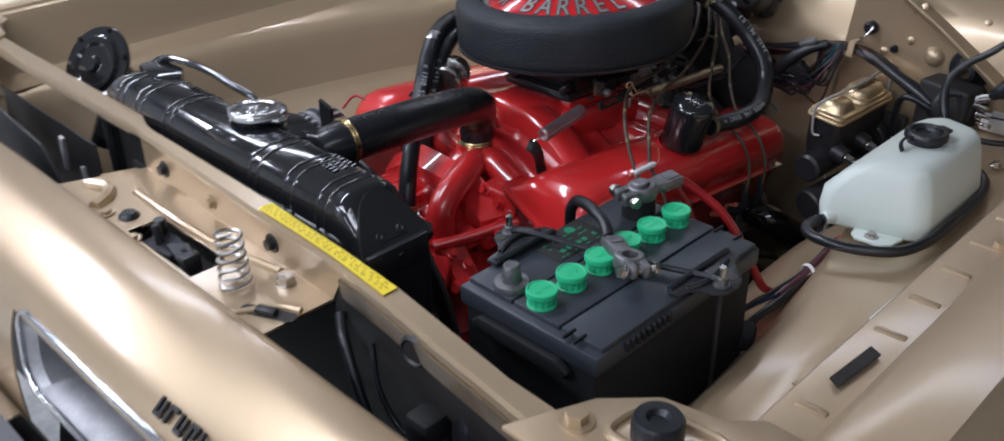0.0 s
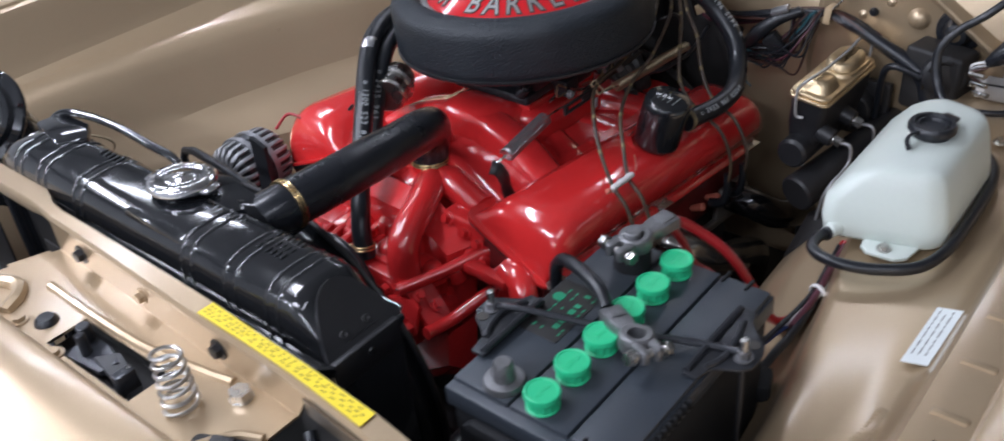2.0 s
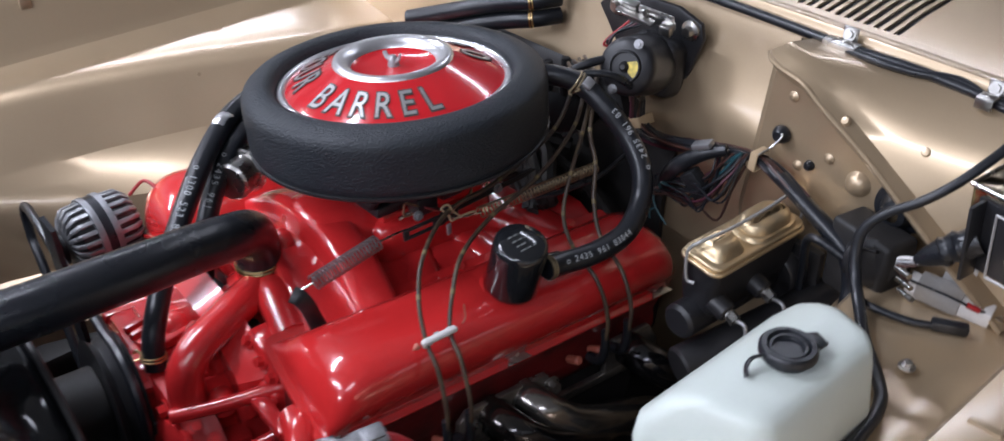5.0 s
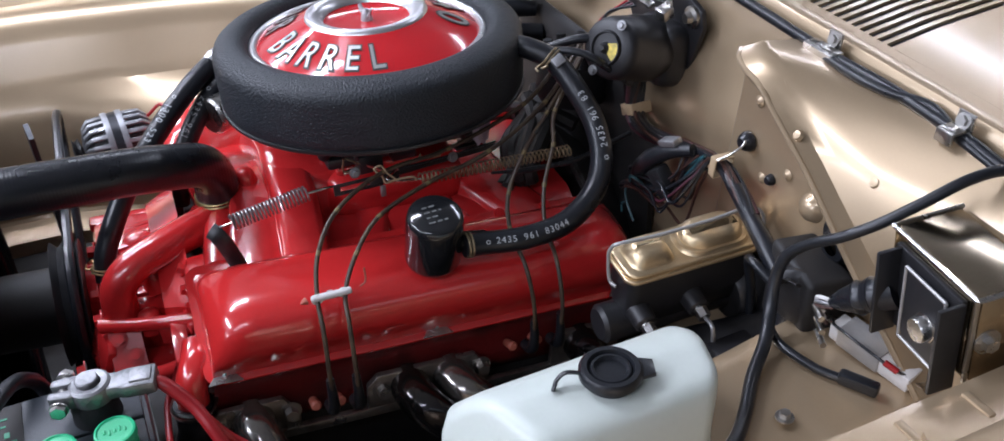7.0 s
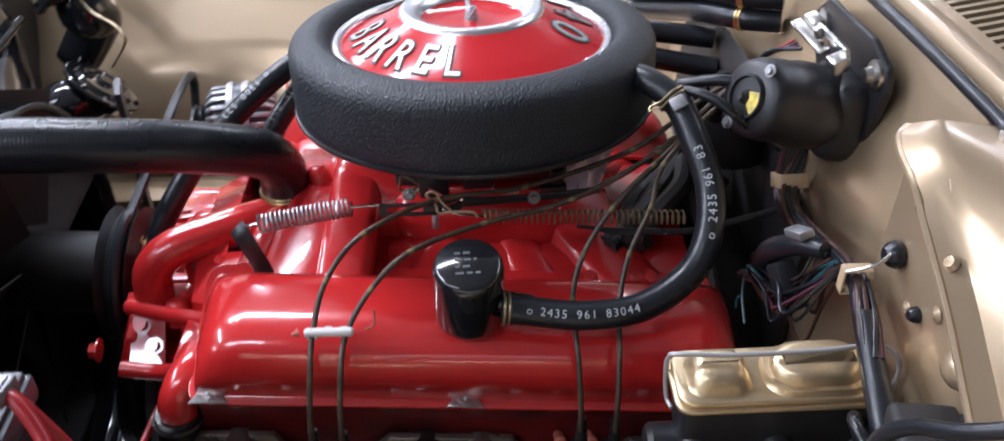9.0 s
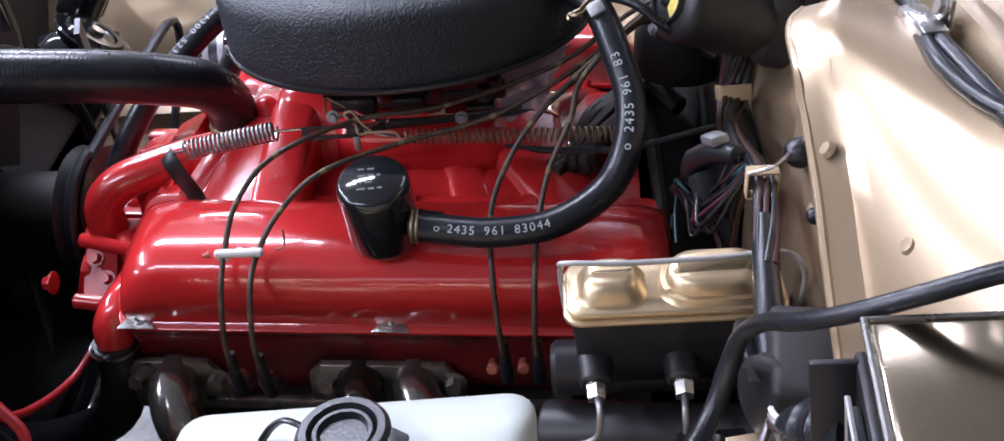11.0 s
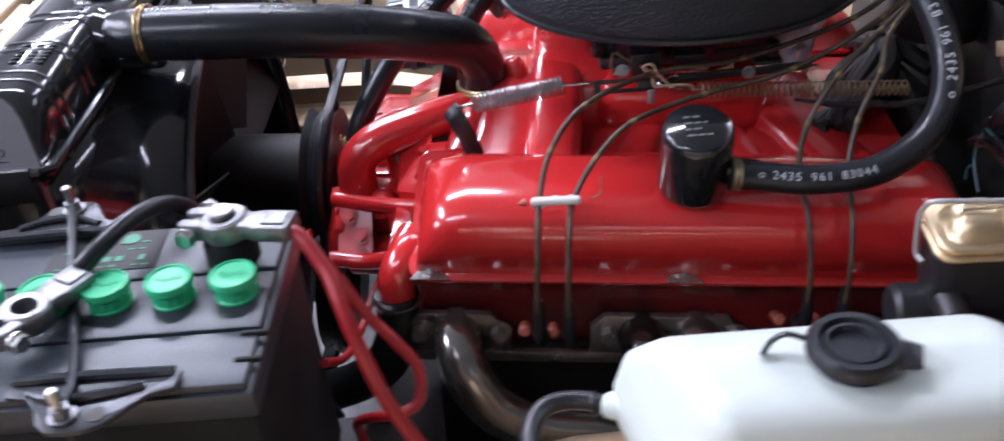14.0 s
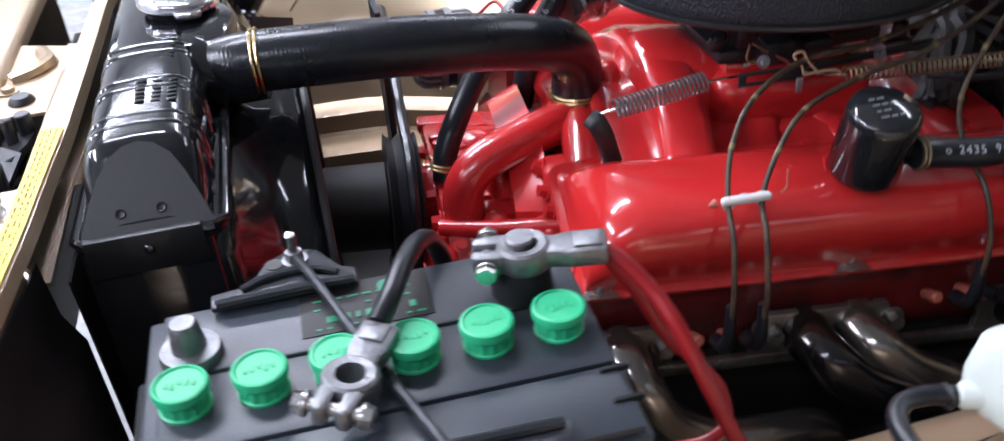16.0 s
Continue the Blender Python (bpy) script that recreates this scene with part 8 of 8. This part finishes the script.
cable("vacuum_hose", [(0.06, 0.81, 0.885), (0.09, 0.86, 0.905), (0.105, 0.90, 0.895), (0.10, 0.94, 0.87), (0.07, 0.96, 0.84)], 0.0055, RUBBER, "thin black vacuum hose at the firewall", "hose")
cable("vacuum_hose", [(0.08, 0.80, 0.90), (0.12, 0.84, 0.905), (0.135, 0.87, 0.885), (0.12, 0.91, 0.85)], 0.0045, RUBBER, "thin black vacuum hose at the firewall", "hose")
gear = thing("transmission_hump", (0.0, 0.93, 0.5), "black bell housing behind the engine", "bell housing")
bm = nb()
loft(bm, [[(-0.02 + 0.20 * math.cos(a), 0.87, 0.55 + 0.19 * math.sin(a)) for a in np.linspace(0, 2 * math.pi, 25)[:-1]], [(-0.02 + 0.17 * math.cos(a), 0.95, 0.52 + 0.15 * math.sin(a)) for a in np.linspace(0, 2 * math.pi, 25)[:-1]]])
part("housing", bm, BLACK_DEEP, gear)
for k in range(7):
    a = math.pi * (k + 0.5) / 7
    part("flange_bolt", hexbolt(nb(), (-0.02 + 0.19 * math.cos(a), 0.87, 0.55 + 0.18 * math.sin(a)), (0, -1, 0), 0.008, 0.007), BLACK, gear)
bm = nb()
tube(bm, [(-0.02 + 0.198 * math.cos(a), 0.868, 0.55 + 0.188 * math.sin(a)) for a in np.linspace(0, math.pi, 24)], 0.007, 8, smooth=False)
part("flange", bm, BLACK_DEEP, gear, "dark bolted flange")

# ---------- low dark parts of the bay ----------
for sx in (1, -1):
    bm = nb()
    box(bm, (sx * 0.43, 0.45, 0.42), (0.09, 1.1, 0.10), 0.01)
    tagged(part("frame_rail", bm, BLACK_DEEP), "black frame rail low in the bay", "frame rail", "frame rails")
bm = nb()
box(bm, (0, 0.52, 0.26), (0.9, 0.14, 0.10), 0.02)
tagged(part("cross_member", bm, BLACK_DEEP), "black cross member under the engine", "cross member")
# made-up black pan that covers the bright floor, apart from small openings
shield = thing("floor_cover_pan", (0.0, 0.5, 0.40), "added black pan hiding the floor under the engine, with open slots", "splash shield")
for x0, y0, x1, y1 in ((-0.39, 0.02, 0.39, 0.135), (-0.39, 0.295, 0.39, 0.97), (-0.39, 0.135, -0.13, 0.295), (0.10, 0.135, 0.39, 0.295), (-0.13, 0.205, 0.03, 0.225)):
    bm = nb()
    prism(bm, [(x0, y0), (x1, y0), (x1, y1), (x0, y1)], 0.386, 0.392)
    part("panel", bm, BLACK_DEEP, shield)
lowhose = thing("lower_hose", (0.19, 0.40, 0.5), "thick black lower radiator hose", "hose")
bm = nb()
tube(bm, [(0.16, 0.13, 0.50), (0.17, 0.22, 0.50), (0.185, 0.31, 0.54), (0.195, 0.345, 0.60), (0.19, 0.35, 0.645)], 0.021, 18)
part("hose_body", bm, RUBBER, lowhose, "", 60)
bm = nb()
tube(bm, [(0.190, 0.350, 0.640), (0.188, 0.352, 0.662), (0.175, 0.362, 0.678), (0.15, 0.37, 0.682)], 0.0175, 16)
part("neck", bm, RED, lowhose, "red casting neck")
bm = nb()
tube(bm, [V((0.191, 0.350, 0.640)) + V((0.022 * math.cos(a), 0.022 * math.sin(a), 0)) for a in np.linspace(0, 6.28, 22)], 0.005, 8, smooth=False, flat=0.3)
part("band_clamp", bm, STEEL, lowhose, "steel band clamp")
# baffles and wiring in front of the support
bm = nb()
box(bm, (0.42, -0.10, 0.46), (0.36, 0.12, 0.006), 0.002)
box(bm, (0.0, -0.150, 0.63), (1.24, 0.004, 0.34), 0.001)
box(bm, (-0.42, -0.09, 0.66), (0.40, 0.10, 0.006), 0.002)
tagged(part("air_baffle", bm, BLACK_DEEP), "black sheet baffles behind the grille", "baffle")
bm = nb()
prism(bm, [(-0.62, 0.70), (-0.62, 0.80), (-0.50, 0.815), (-0.36, 0.80), (-0.30, 0.74), (-0.26, 0.70)], 0, 0.004, at(0, -0.045, 0, 90, 0, 0), 0.001)
tagged(part("side_baffle", bm, BLACK), "black folded baffle beside the radiator", "baffle")
for pts, r, mt in (([(0.262, -0.018, 0.81), (0.285, -0.032, 0.79), (0.33, -0.045, 0.73), (0.37, -0.05, 0.66), (0.42, -0.05, 0.62)], 0.0055, RUBBER), ([(0.31, -0.02, 0.80), (0.33, -0.03, 0.76), (0.36, -0.03, 0.73), (0.39, -0.03, 0.745), (0.40, -0.02, 0.78)], 0.0030, RUBBER),
                   ([(0.45, -0.03, 0.80), (0.47, -0.05, 0.74), (0.47, -0.06, 0.66), (0.46, -0.06, 0.60)], 0.009, RUBBER), ([(0.42, -0.03, 0.78), (0.44, -0.05, 0.73), (0.44, -0.06, 0.65)], 0.006, RUBBER)):
    cable("front_wire", pts, r, mt, "black wire in front of the radiator support", "wire", 8, "front wires")
bm = nb()
box(bm, (0.415, -0.045, 0.775), (0.03, 0.03, 0.04), 0.006)
box(bm, (0.44, -0.05, 0.735), (0.04, 0.02, 0.03), 0.006)
tagged(part("wire_plug", bm, PLASTIC_BLACK), "black plug in front of the radiator support", "connector")
bm = nb()
box(bm, (0.0, 0, 0), (0.012, 0.006, 0.05), 0.002, at(-0.33, -0.03, 0.79, 0, 8, 0))
box(bm, (0.0, 0, 0), (0.010, 0.006, 0.07), 0.002, at(-0.30, -0.02, 0.74, 0, -10, 0))
tagged(part("baffle_bracket", bm, ALU), "grey bracket beside the radiator", "bracket")
